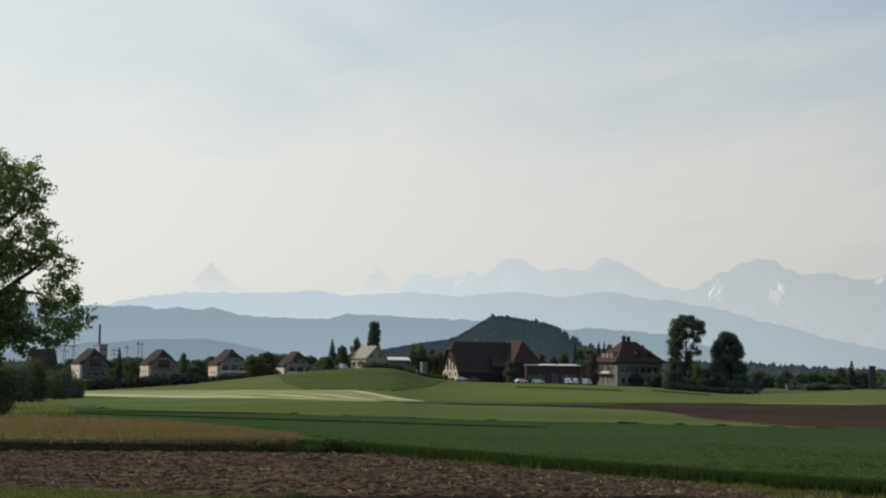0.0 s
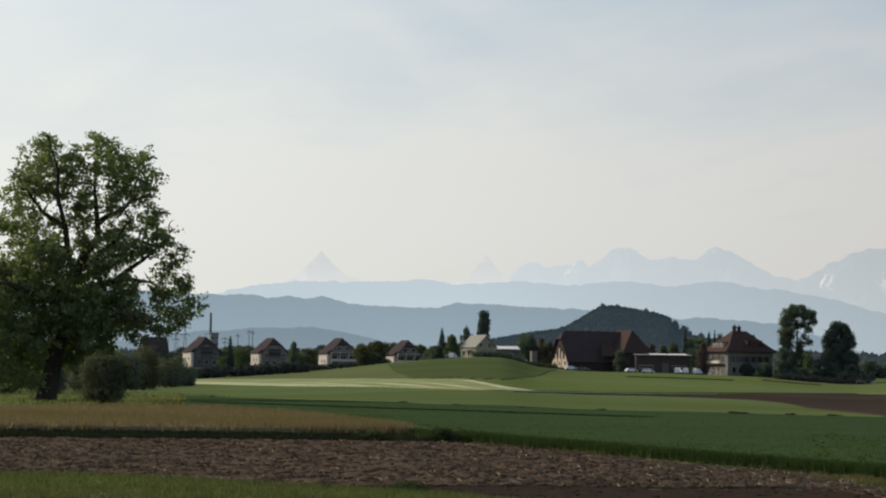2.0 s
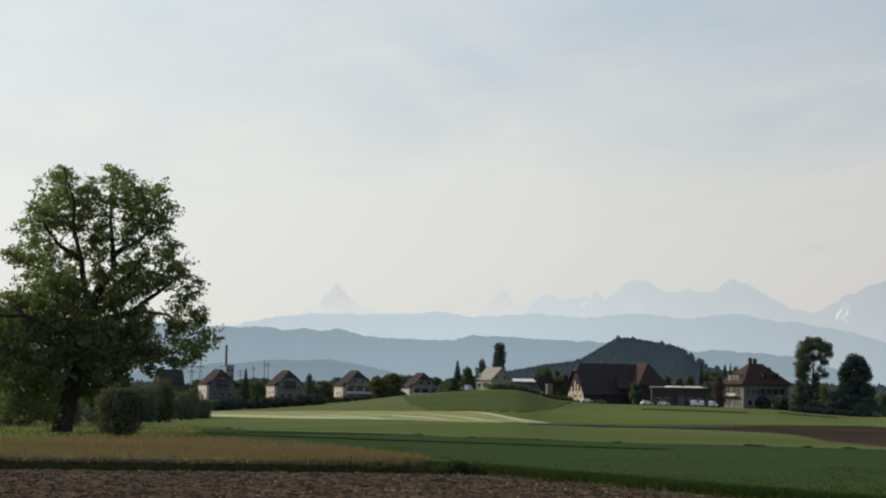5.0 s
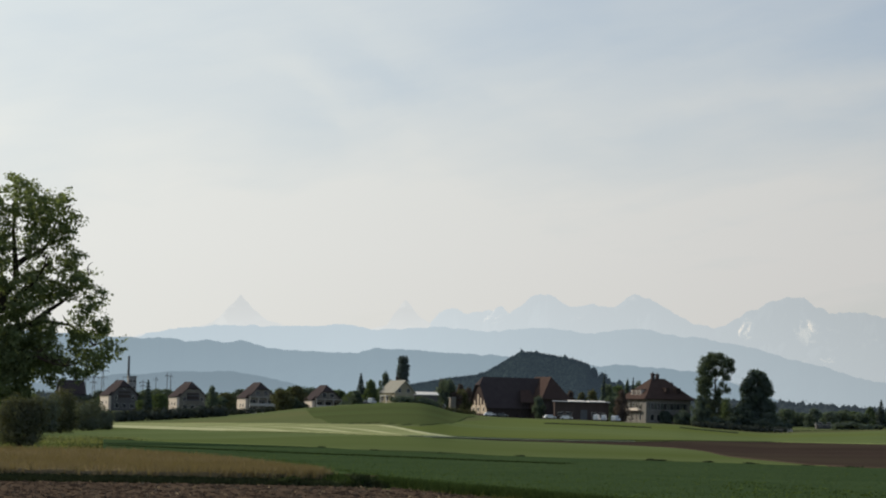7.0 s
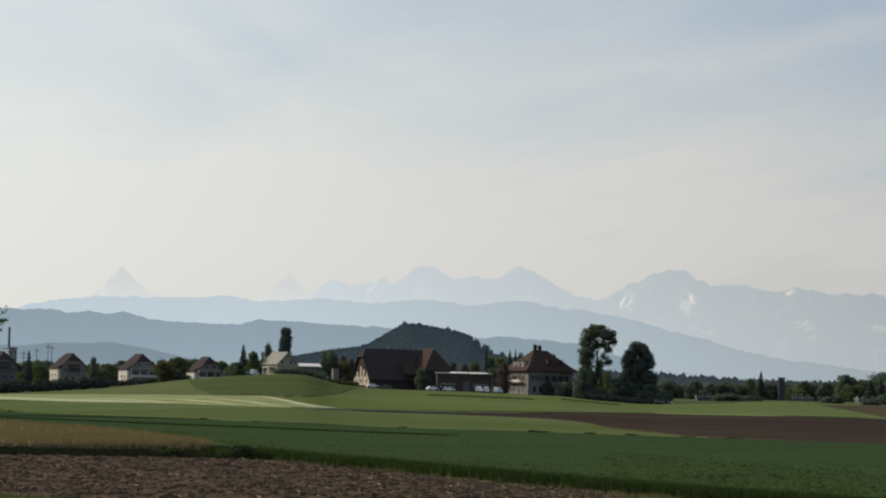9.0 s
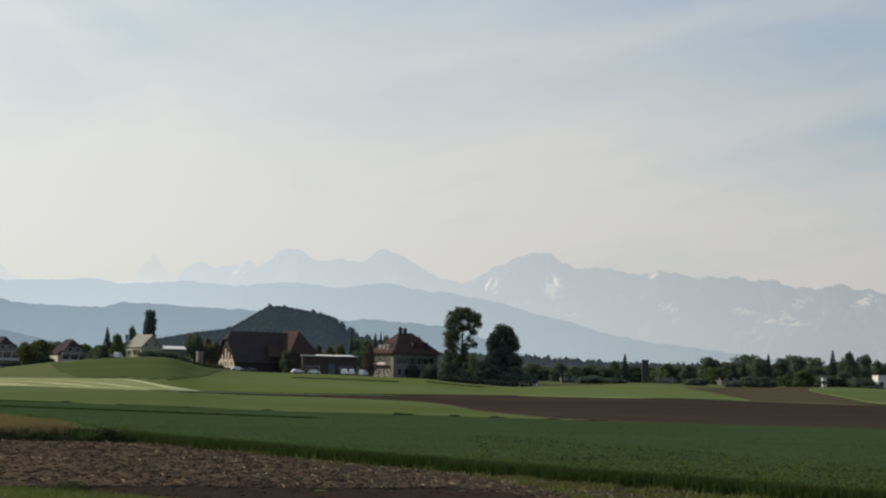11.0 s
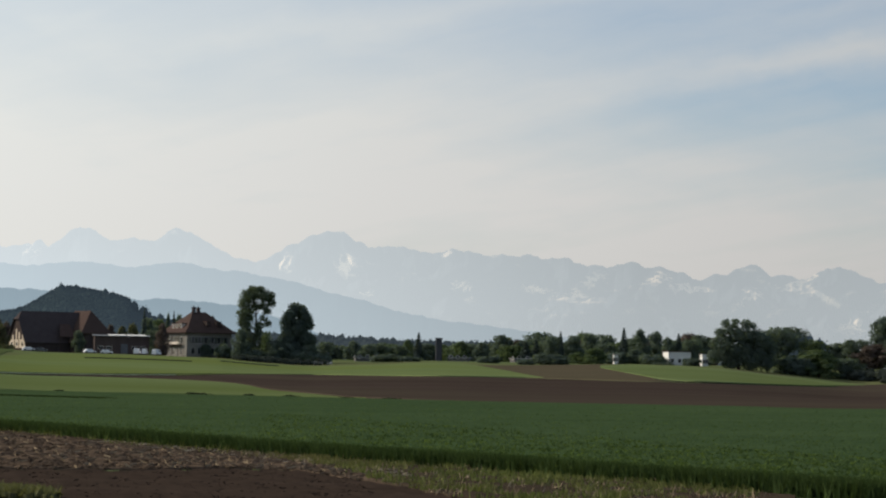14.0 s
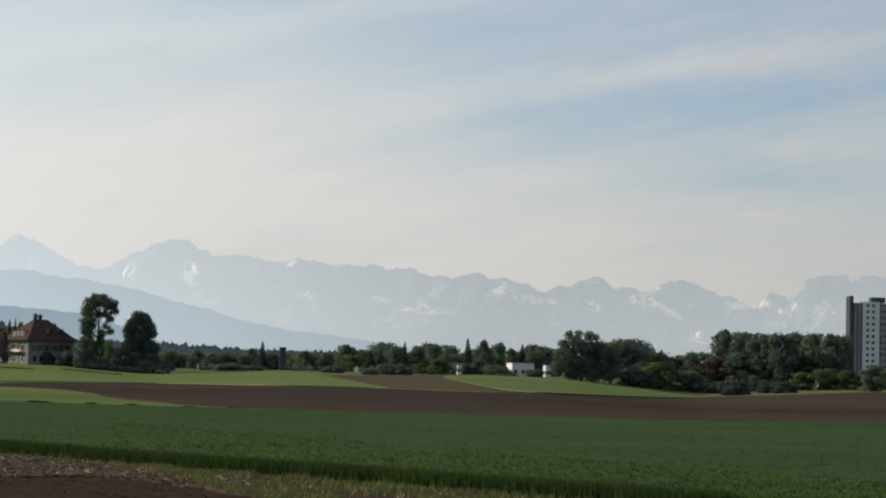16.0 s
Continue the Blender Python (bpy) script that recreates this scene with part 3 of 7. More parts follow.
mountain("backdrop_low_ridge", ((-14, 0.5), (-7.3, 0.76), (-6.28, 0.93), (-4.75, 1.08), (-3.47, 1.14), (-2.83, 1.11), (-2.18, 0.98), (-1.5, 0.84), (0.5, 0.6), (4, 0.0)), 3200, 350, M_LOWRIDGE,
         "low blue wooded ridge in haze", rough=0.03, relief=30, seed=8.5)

# fields, far ones first
field("field_hill_meadow", ((-5.7, -0.14), (-3.4, -0.06), (-0.9, -0.02), (1.2, -0.14), (1.9, -0.2)), ((-5.7, -0.085), (-3.45, 0.10), (-1.5, 0.355), (-0.25, 0.475), (1.1, 0.525), (1.9, 0.345)),
      M_MEADOWSIDE, "meadow of short green grass on a low rise", 0.06)
field("field_dark_meadow", ((-1.45, 0.34), (-1.3, 0.13), (-1.1, 0.07), (-0.9, 0.013), (0.03, 0.045), (0.67, 0.025), (1.44, 0.03), (1.95, 0.13), (2.4, 0.265)), ((-1.45, 0.345), (-0.25, 0.47), (1.1, 0.52), (1.9, 0.34), (2.4, 0.28)),
      M_DARKMEADOW, "darker green meadow on the crown of a rise", 0.14, ragged=0.05)
field("field_bright", ((0.4, -0.02), (1.1, -0.13), (1.8, -0.22), (4, -0.235), (7, -0.19), (9, -0.165), (12.4, -0.15), (14.3, -0.15)), ((0.4, 0.0), (1.1, 0.0), (1.9, 0.12), (3, 0.21), (4.7, 0.22), (6.9, 0.17), (7.3, 0.135), (8.1, 0.07), (9.0, 0.03), (9.9, 0.07), (10.8, 0.11), (11.5, 0.15), (12.4, 0.16), (14.3, -0.13)),
      M_BRIGHT, "bright green spring grass below a farm", 0.12, rows=40)
PALE_FOOT = ((-7.0, -0.165), (-5.64, -0.188), (-5.0, -0.199), (-3.76, -0.205), (-1.87, -0.192), (-0.6, -0.209), (0.68, -0.228), (1.96, -0.234))
field("field_pale", PALE_FOOT, ((-7.0, -0.10), (-5.64, -0.070), (-2.5, -0.005), (-0.6, 0.018), (0.16, 0.022), (0.67, -0.026), (1.25, -0.127), (1.9, -0.205)),
      M_PALE, "pale green blossoming crop catching the sun", 0.11, az_range=(-7.0, 1.9))
# mown swaths: a bright strip along the foot, and slanting ones that run down into it
SWATHS = (
    (PALE_FOOT, ((-7.0, -0.128), (-5.64, -0.130), (-4.0, -0.140), (-2.2, -0.160), (-0.6, -0.186), (0.68, -0.205), (1.96, -0.214))),
    (((-4.6, -0.112), (-3.2, -0.135), (-2.2, -0.172), (-1.6, -0.19)), ((-4.6, -0.106), (-3.2, -0.108), (-2.2, -0.135), (-1.6, -0.18))),
    (((-3.0, -0.078), (-1.9, -0.105), (-0.9, -0.165), (-0.2, -0.2)), ((-3.0, -0.072), (-1.9, -0.080), (-0.9, -0.115), (-0.2, -0.185))),
    (((-1.6, -0.048), (-0.7, -0.085), (0.1, -0.160), (0.7, -0.215)), ((-1.6, -0.042), (-0.7, -0.058), (0.1, -0.115), (0.7, -0.195))),
    (((0.0, 0.006), (0.5, -0.05), (1.0, -0.15), (1.5, -0.222), (1.9, -0.232)), ((0.0, 0.014), (0.42, 0.008), (0.8, -0.05), (1.25, -0.125), (1.9, -0.205))),
)
for i, (near, far) in enumerate(SWATHS):
    field("field_swath", near, far, M_SWATH, "cream-white mown swath in the pale crop", 0.13 + 0.004 * i, rows=8)
field("field_path", ((1.2, -0.232), (1.96, -0.236), (3.24, -0.244), (4.6, -0.243), (6.0, -0.228)), ((1.2, -0.20), (1.96, -0.212), (3.24, -0.226), (4.6, -0.229), (6.0, -0.218)), M_TRACK, "narrow pale grassy track between fields", 0.14, rows=6)
# narrow dark strip along the foot of the green wedge
GREEN_FOOT = ((16.8, -0.112), (17.1, -0.150), (18.35, -0.195), (20.4, -0.225), (20.9, -0.222))
field("field_dark_strip", shifted(GREEN_FOOT, -0.026), GREEN_FOOT, M_RANK, "narrow dark strip between fields", 0.18, rows=5, ragged=0.006)
# narrow dark strip just below the pale track
DARK_LINE = ((1.4, -0.238), (2.4, -0.245), (3.5, -0.243), (4.5, -0.242), (5.7, -0.231), (6.8, -0.200))
field("field_dark_strip", shifted(DARK_LINE, -0.026), DARK_LINE, M_RANK, "narrow dark strip between fields", 0.17, rows=5, ragged=0.006)
LIGHT_FOOT = ((-8, -0.42), (-6, -0.46), (-3.4, -0.50), (-1.2, -0.53), (0, -0.575), (1.7, -0.61), (4.2, -0.64), (6.8, -0.655), (10.3, -0.685))
BROWN_FOOT = ((2.2, -0.262), (2.8, -0.280), (3.5, -0.286), (4.5, -0.294), (5.5, -0.312), (6.44, -0.338), (7.08, -0.368), (7.6, -0.42), (8.05, -0.510), (8.6, -0.562), (9.2, -0.606), (9.9, -0.66))
field("field_light", LIGHT_FOOT, ((-8, -0.20), (-5.74, -0.19), (-3.45, -0.206), (-0.6, -0.212), (1.68, -0.240), *shifted(BROWN_FOOT, 0.004), (10.3, -0.68)),
      M_LIGHT, "strip of short light green grass", 0.08, rows=40)
field("field_olive", ((11.5, -0.10), (13.9, -0.15), (15.8, -0.18), (18.0, -0.2), (21.5, -0.2)), ((11.5, 0.09), (13.9, 0.135), (16.4, 0.19), (18.3, 0.13), (20, 0.02), (21.5, -0.18)),
      M_OLIVE, "thin brownish grass over dry earth", 0.05)
field("field_sunlit_green", ((15.6, 0.10), (16.4, -0.04), (17.1, -0.15), (18.35, -0.195), (20.4, -0.225), (21.5, -0.2)), ((15.6, 0.165), (16.4, 0.19), (18.3, 0.13), (19.6, 0.0), (20.4, -0.07), (21.5, -0.18)),
      M_LIGHT, "wedge of fresh green grass", 0.16)
field("field_ploughed_far", (*BROWN_FOOT, (12.4, -0.735), (16.2, -0.775), (20, -0.79), (25.5, -0.74), (29, -0.74)),
      ((2.2, -0.256), (2.8, -0.246), (3.5, -0.244), (4.5, -0.244), (5.7, -0.234), (7.0, -0.190), (8.4, -0.166), (10.7, -0.160), (12.6, -0.150), (14.2, -0.160), (15.8, -0.185), (17.7, -0.205), (20.4, -0.236), (21.5, -0.184), (23.4, -0.085), (25.5, 0.02), (29, 0.03)),
      M_BROWN, "ploughed reddish-brown field", 0.10, rows=50)


CROP_NEAR = ((-6, -0.95), (-4, -0.95), (-2, -1.0), (-0.9, -1.18), (0.3, -1.36), (0.9, -1.42), (2.0, -1.515), (3.27, -1.60), (4.3, -1.69), (5.5, -1.785), (7.1, -1.895), (8.2, -1.985), (9.45, -2.065), (10.7, -2.145), (12.6, -2.235), (15, -2.39), (17.5, -2.53), (20, -2.68), (29, -3.1))
CROP_FAR = ((-8, -0.40), (-6, -0.446), (-5, -0.468), (-3.5, -0.490), (-1.2, -0.520), (0, -0.562), (1.5, -0.594), (3.25, -0.616), (5.8, -0.644), (8.4, -0.660), (10.9, -0.682), (14.4, -0.702), (18.4, -0.705), (20.9, -0.722), (25.5, -0.658), (29, -0.66))
field("field_crop", CROP_NEAR, CROP_FAR, M_CROP, "dense knee-high dark green crop", 0.24, rows=120, bumps=0.03)
GOLD_NEAR = ((-13, -1.38), (-7.25, -1.38), (-3.43, -1.36), (-1.9, -1.34), (-0.8, -1.33), (0.2, -1.33))
GOLD_FAR = ((-13, -0.79), (-11, -0.78), (-9.8, -0.764), (-8, -0.705), (-5.35, -0.695), (-4.87, -0.726), (-3.74, -0.776), (-3.1, -0.838), (-2.48, -0.913), (-1.84, -0.990), (-1.2, -1.07), (-0.57, -1.17), (0.2, -1.31))
field("field_reed", GOLD_NEAR, GOLD_FAR, M_GOLD, "strip of tall dry golden grass", 0.30, rows=60, bumps=0.10)
SOIL_NEAR = ((-13, -2.5), (-7, -2.52), (-4, -2.52), (-2, -2.47), (-0.2, -2.42), (2.3, -2.38), (5.2, -2.38), (7, -2.32), (8.6, -2.33), (10.6, -2.6), (14, -2.85))
SOIL_FAR = ((-13, -1.43), (-7.2, -1.41), (-2.5, -1.396), (-1.2, -1.406), (0.1, -1.428), (1.5, -1.475), (2.6, -1.575), (3.27, -1.638), (4.55, -1.77), (5.84, -1.88), (7.2, -1.99), (8.6, -2.10), (9.9, -2.25), (12, -2.5), (14, -2.7))
field("field_clods", SOIL_NEAR, SOIL_FAR, M_SOIL, "rough brown ploughed earth with straw and clods", 0.03, rows=90, bumps=0.05)
field("field_harrowed", ((-13, -3.3), (0, -3.3), (14, -3.3)), shifted(SOIL_NEAR, 0.012), M_HARROW, "dark damp harrowed earth", 0.025, rows=60, bumps=0.025, ragged=0.05)
VERGE_NEAR = ((0.5, -1.46), (1.5, -1.535), (2.6, -1.63), (3.27, -1.69), (4.55, -1.82), (5.84, -1.94), (7.3, -2.06), (8.6, -2.16), (9.9, -2.36), (10.6, -2.58), (12.4, -2.92), (14.5, -3.15), (20, -3.4))
VERGE_FAR = tuple((a, e + 0.02) for a, e in CROP_NEAR if 0 < a <= 20)
field("field_straw_verge", ((0.5, -1.46), *VERGE_NEAR[1:]), ((0.5, -1.36), *VERGE_FAR[1:]),
      M_STRAWBED, "straw and dry stalks along the crop's edge", 0.05, rows=16, bumps=0.04, ragged=0.04)
field("field_verge", ((-13, -3.1), (-5, -3.1), (2, -3.1), (3.5, -3.1)), ((-13, -2.28), (-11, -2.32), (-7.2, -2.43), (-3.4, -2.60), (-0.2, -2.76), (1, -2.88), (3.5, -3.05)),
      M_VERGE, "fresh green grass verge", 0.12, rows=20, bumps=0.06, ragged=0.13)
field("road_edge", ((-3.4, -3.5), (0, -3.5), (1.6, -3.5)), ((-3.4, -3.12), (-1.76, -2.925), (-0.15, -2.985), (1.6, -3.2)), M_ASPHALT, "grey asphalt lane beside the verge", 0.22, rows=8)


# ---- trees ----
def tube(verts, faces, pts, radii, sides=8):
    """A tapering limb through pts."""
    base = len(verts)
    for i, (p, r) in enumerate(zip(pts, radii)):
        p = Vector(p)
        q = Vector(pts[min(i + 1, len(pts) - 1)]) - Vector(pts[max(i - 1, 0)])
        q.normalize()
        u = q.cross((0.31, 0.93, 0.2)).normalized()
        v = q.cross(u)
        for k in range(sides):
            a = 2 * math.pi * k / sides
            verts.append(p + u * (r * math.cos(a)) + v * (r * math.sin(a)))
    for i in range(len(pts) - 1):
        for k in range(sides):
            a, b = base + i * sides + k, base + i * sides + (k + 1) % sides
            faces.append((a, b, b + sides, a + sides))
    faces.append(tuple(base + (len(pts) - 1) * sides + k for k in range(sides)))


def bent(a, b, sag, rng, n=5):
    """Points from a to b with a slight bend."""
    a, b = Vector(a), Vector(b)
    off = Vector((rng.uniform(-1, 1), rng.uniform(-1, 1), rng.uniform(0.1, 1))) * sag
    return [a.lerp(b, i / n) + off * math.sin(math.pi * i / n) for i in range(n + 1)]


def leaf_mesh(name, centres, sizes, rng, mat, outward=None, flat=0.0, loose=0.8):
    """Many small leaf sprays: each a bent pair of triangles turned at random."""
    n = len(centres)
    c = np.asarray(centres)
    nrm = rng.normal(size=(n, 3))
    if outward is not None:
        nrm = nrm * loose + outward * 0.9
    nrm[:, 2] += flat
    nrm /= np.linalg.norm(nrm, axis=1)[:, None] + 1e-9
    ref = rng.normal(size=(n, 3))
    u = np.cross(nrm, ref)
    u /= np.linalg.norm(u, axis=1)[:, None] + 1e-9
    v = np.cross(nrm, u)
    s = np.asarray(sizes)[:, None]
    w = rng.uniform(0.45, 0.9, (n, 1))
    verts = np.empty((n, 4, 3))
    verts[:, 0] = c - u * s * 0.5
    verts[:, 1] = c - v * s * w * 0.5 + nrm * s * 0.12
    verts[:, 2] = c + u * s * 0.5
    verts[:, 3] = c + v * s * w * 0.5 + nrm * s * 0.12
    me = bpy.data.meshes.new(name)
    me.vertices.add(n * 4)
    me.vertices.foreach_set("co", verts.reshape(-1))
    me.loops.add(n * 4)
    me.loops.foreach_set("vertex_index", np.arange(n * 4, dtype=np.int32))
    me.polygons.add(n)
    me.polygons.foreach_set("loop_start", np.arange(n, dtype=np.int32) * 4)
    me.materials.append(mat)
    me.update(calc_edges=True)
    me.validate()
    return me


def crown_mesh(name, lobes, count, size, seed, mat, gap=0.0, hollow=0.45, hole=0.33, loose=0.32, lump=0.2, spray=1, spread=0.0):
    """Leaves in uneven lobes (x, y, z, rx, rz, density); gap: share of holes eaten into them; spray: leaves that sit together on one twig, `spread` metres wide."""
    rng = np.random.default_rng(seed)
    w = np.array([lb[3] * lb[3] * lb[4] ** 0.5 * lb[5] for lb in lobes])
    w /= w.sum()
    cs, outs = [], []
    for lb, share in zip(lobes, w):
        k = max(8, int(count / spray * share))
        d = rng.normal(size=(k, 3))
        d /= np.linalg.norm(d, axis=1)[:, None]
        r = hollow + (1 - hollow) * rng.random(k) ** 0.6
        ph = rng.uniform(0, 6.28, 3)
        r *= 1.0 + lump * np.sin(5 * d[:, 0] + ph[0]) * np.sin(4.3 * d[:, 1] + ph[1]) + 0.10 * np.sin(9 * d[:, 2] + ph[2])
        p = d * r[:, None] * np.array([lb[3], lb[3], lb[4]]) + np.array(lb[:3])
        cs.append(p)
        outs.append(d)
    c, o = np.concatenate(cs), np.concatenate(outs)
    if gap > 0:
        f = max(lb[3] for lb in lobes) * hole
        h = np.array([noise.noise(Vector(p) / f + Vector((seed, 0, 0))) for p in c])
        keep = h > np.quantile(h, gap)
        c, o = c[keep], o[keep]
    if spray > 1:
        c, o = np.repeat(c, spray, axis=0), np.repeat(o, spray, axis=0)
        c = c + rng.normal(0, spread, c.shape) * np.array([1.0, 1.0, 0.75])
    sz = size * rng.uniform(0.6, 1.4, len(c))
    return leaf_mesh(name, c, sz, rng, mat, o, 0.25, loose)


def plant(name, az, d, turn=0.0, sink=0.0):
    ob = new(name)
    p = on_ground(az, d)
    ob.matrix_world = pose(p.x, p.y, p.z - sink, 0, 0, -az + turn)
    return ob


ROUND = ((0.0, 0.55), (0.2, 0.92), (0.45, 1.0), (0.7, 0.86), (0.88, 0.6), (1.0, 0.3))


def broad_tree(name, label, az, d, height, width, mat, seed, leaves=2600, size=0.9, category="tree", gap=0.15, low=0.1, outline=ROUND, count=30):
    """A broad-leaved tree with trunk, limbs and an uneven crown of lobes; outline: share of the width by share of the crown's height."""
    rng = random.Random(seed)
    root = tagged(plant(name, az, d), label, category)
    v, f = [], []
    girth = curve_of(outline)
    r0 = height * 0.026
    stem = [(0, 0, -0.3), (rng.uniform(-.1, .1), 0, height * 0.2), (rng.uniform(-.3, .3), rng.uniform(-.3, .3), height * 0.45), (rng.uniform(-.5, .5), 0, height * 0.75)]
    tube(v, f, stem, [r0 * 1.3, r0, r0 * 0.75, r0 * 0.2])
    lobes = []
    for i in range(count):
        t = (i + 0.5) / count
        r = width * 0.5 * girth(t)
        lr = width * rng.uniform(0.08, 0.21)
        a = i * 2.4 + rng.uniform(-.5, .5)
        k = max(0.0, r - lr * 0.75) * rng.uniform(0.5, 1.25)
        z = min(height * (low + (1 - low) * t), height - lr * 0.8)
        z = max(z, lr * 0.7)
        x, y = k * math.cos(a), k * math.sin(a)
        lobes.append((x, y, z, lr, lr * rng.uniform(0.75, 1.0), 1.0))
        if i % 3 == 0 and t < 0.85:
            zz = max(height * 0.14, z - k * 0.9)
            tube(v, f, bent((0, 0, zz), (x * 0.85, y * 0.85, z), height * 0.03, rng), [r0 * 0.45 * (1 - 0.8 * q / 5) for q in range(6)], 6)
    for t in (0.25, 0.5, 0.75):
        lobes.append((0, 0, height * (low + (1 - low) * t), width * 0.32 * girth(t), height * 0.17, 0.8))
    mesh_object("trunk", v, f, M_BARK, root, smooth=True)
    crown = new("crown", crown_mesh("crown", lobes, leaves, size, seed, mat, gap))
    crown.parent = root
    return root


def bush(name, label, az, d, height, width, mat, seed, leaves=1500, size=0.4, category="bush", gap=0.1):
    rng = random.Random(seed)
    root = tagged(plant(name, az, d), label, category)
    v, f = [], []
    for i in range(5):
        a = i * 1.3 + rng.random()
        tube(v, f, bent((0, 0, -0.1), (math.cos(a) * width * 0.25, math.sin(a) * width * 0.25, height * 0.7), height * 0.05, rng), [height * 0.012 * (1 - 0.15 * t) for t in range(6)], 5)
    lobes = [(0, 0, height * 0.46, width * 0.40, height * 0.46, 1.0)]
    for i in range(9):
        a = i * 2.4
        k = width * rng.uniform(0.18, 0.30)
        z = height * rng.uniform(0.16, 0.74)
        lobes.append((k * math.cos(a), k * math.sin(a), z, width * 0.23, min(height * 0.26, z), 1.0))
    for i in range(7):
        a = i * 0.9
        lobes.append((math.cos(a) * width * 0.26, math.sin(a) * width * 0.26, height * rng.uniform(0.14, 0.24), width * rng.uniform(0.14, 0.22), height * 0.15, 1.0))
    mesh_object("stems", v, f, M_BARK, root, smooth=True)
    crown = new("crown", crown_mesh("crown", lobes, leaves, size, seed, mat, gap))
    crown.parent = root
    return root


def conifer(name, label, az, d, height, width, seed, leaves=5200, size=1.0, category="conifer", mat=None):
    rng = np.random.default_rng(seed)
    root = tagged(plant(name, az, d), label, category)
    v, f = [], []
    tube(v, f, [(0, 0, -0.3), (0, 0, height * 0.5), (0, 0, height * 0.98)], [height * 0.02, height * 0.013, 0.03], 7)
    mesh_object("trunk", v, f, M_BARK, root, smooth=True)
    t = rng.random(leaves) ** 1.25
    tier = np.round(t * 12) / 12 * 0.5 + t * 0.5
    a = rng.uniform(0, 6.283, leaves)
    arm = (0.05 + 0.95 * (1 - t) ** 0.85) * width * 0.5 * rng.uniform(0.05, 1.0, leaves) ** 0.6 * (1 + 0.22 * np.sin(3 * a + 9 * tier))
    z = height * (0.07 + 0.92 * tier) - arm * 0.28
    c = np.stack([arm * np.cos(a), arm * np.sin(a), z], 1)
    out = np.stack([np.cos(a) * 0.4, np.sin(a) * 0.4, np.ones(leaves) * 0.8], 1)
    me = leaf_mesh("crown", c, size * (0.55 + 0.6 * (1 - t)) * rng.uniform(0.7, 1.3, leaves), rng, mat or M_NEEDLE, out, 0.3)
    crown = new("crown", me)
    crown.parent = root
    return root


def poplar(name, label, az, d, height, width, seed, mat, leaves=12000, size=0.5):
    rng = random.Random(seed)
    root = tagged(plant(name, az, d), label, "tree")
    v, f = [], []
    tube(v, f, [(0, 0, -0.3), (0, 0, height * 0.5), (0, 0, height * 0.9)], [0.4, 0.28, 0.08], 7)
    lobes = []
    for i in range(15):
        z = height * (0.10 + 0.058 * i)
        w = width * (0.47 if i < 13 else 0.40) * rng.uniform(0.94, 1.04)
        lobes.append((rng.uniform(-.04, .04) * width, rng.uniform(-.06, .06) * width, z, w, height * 0.07, 1.0))
    mesh_object("trunk", v, f, M_BARK, root, smooth=True)
    crown = new("crown", crown_mesh("crown", lobes, leaves, size, seed, mat, lump=0.07))
    crown.parent = root
    return root


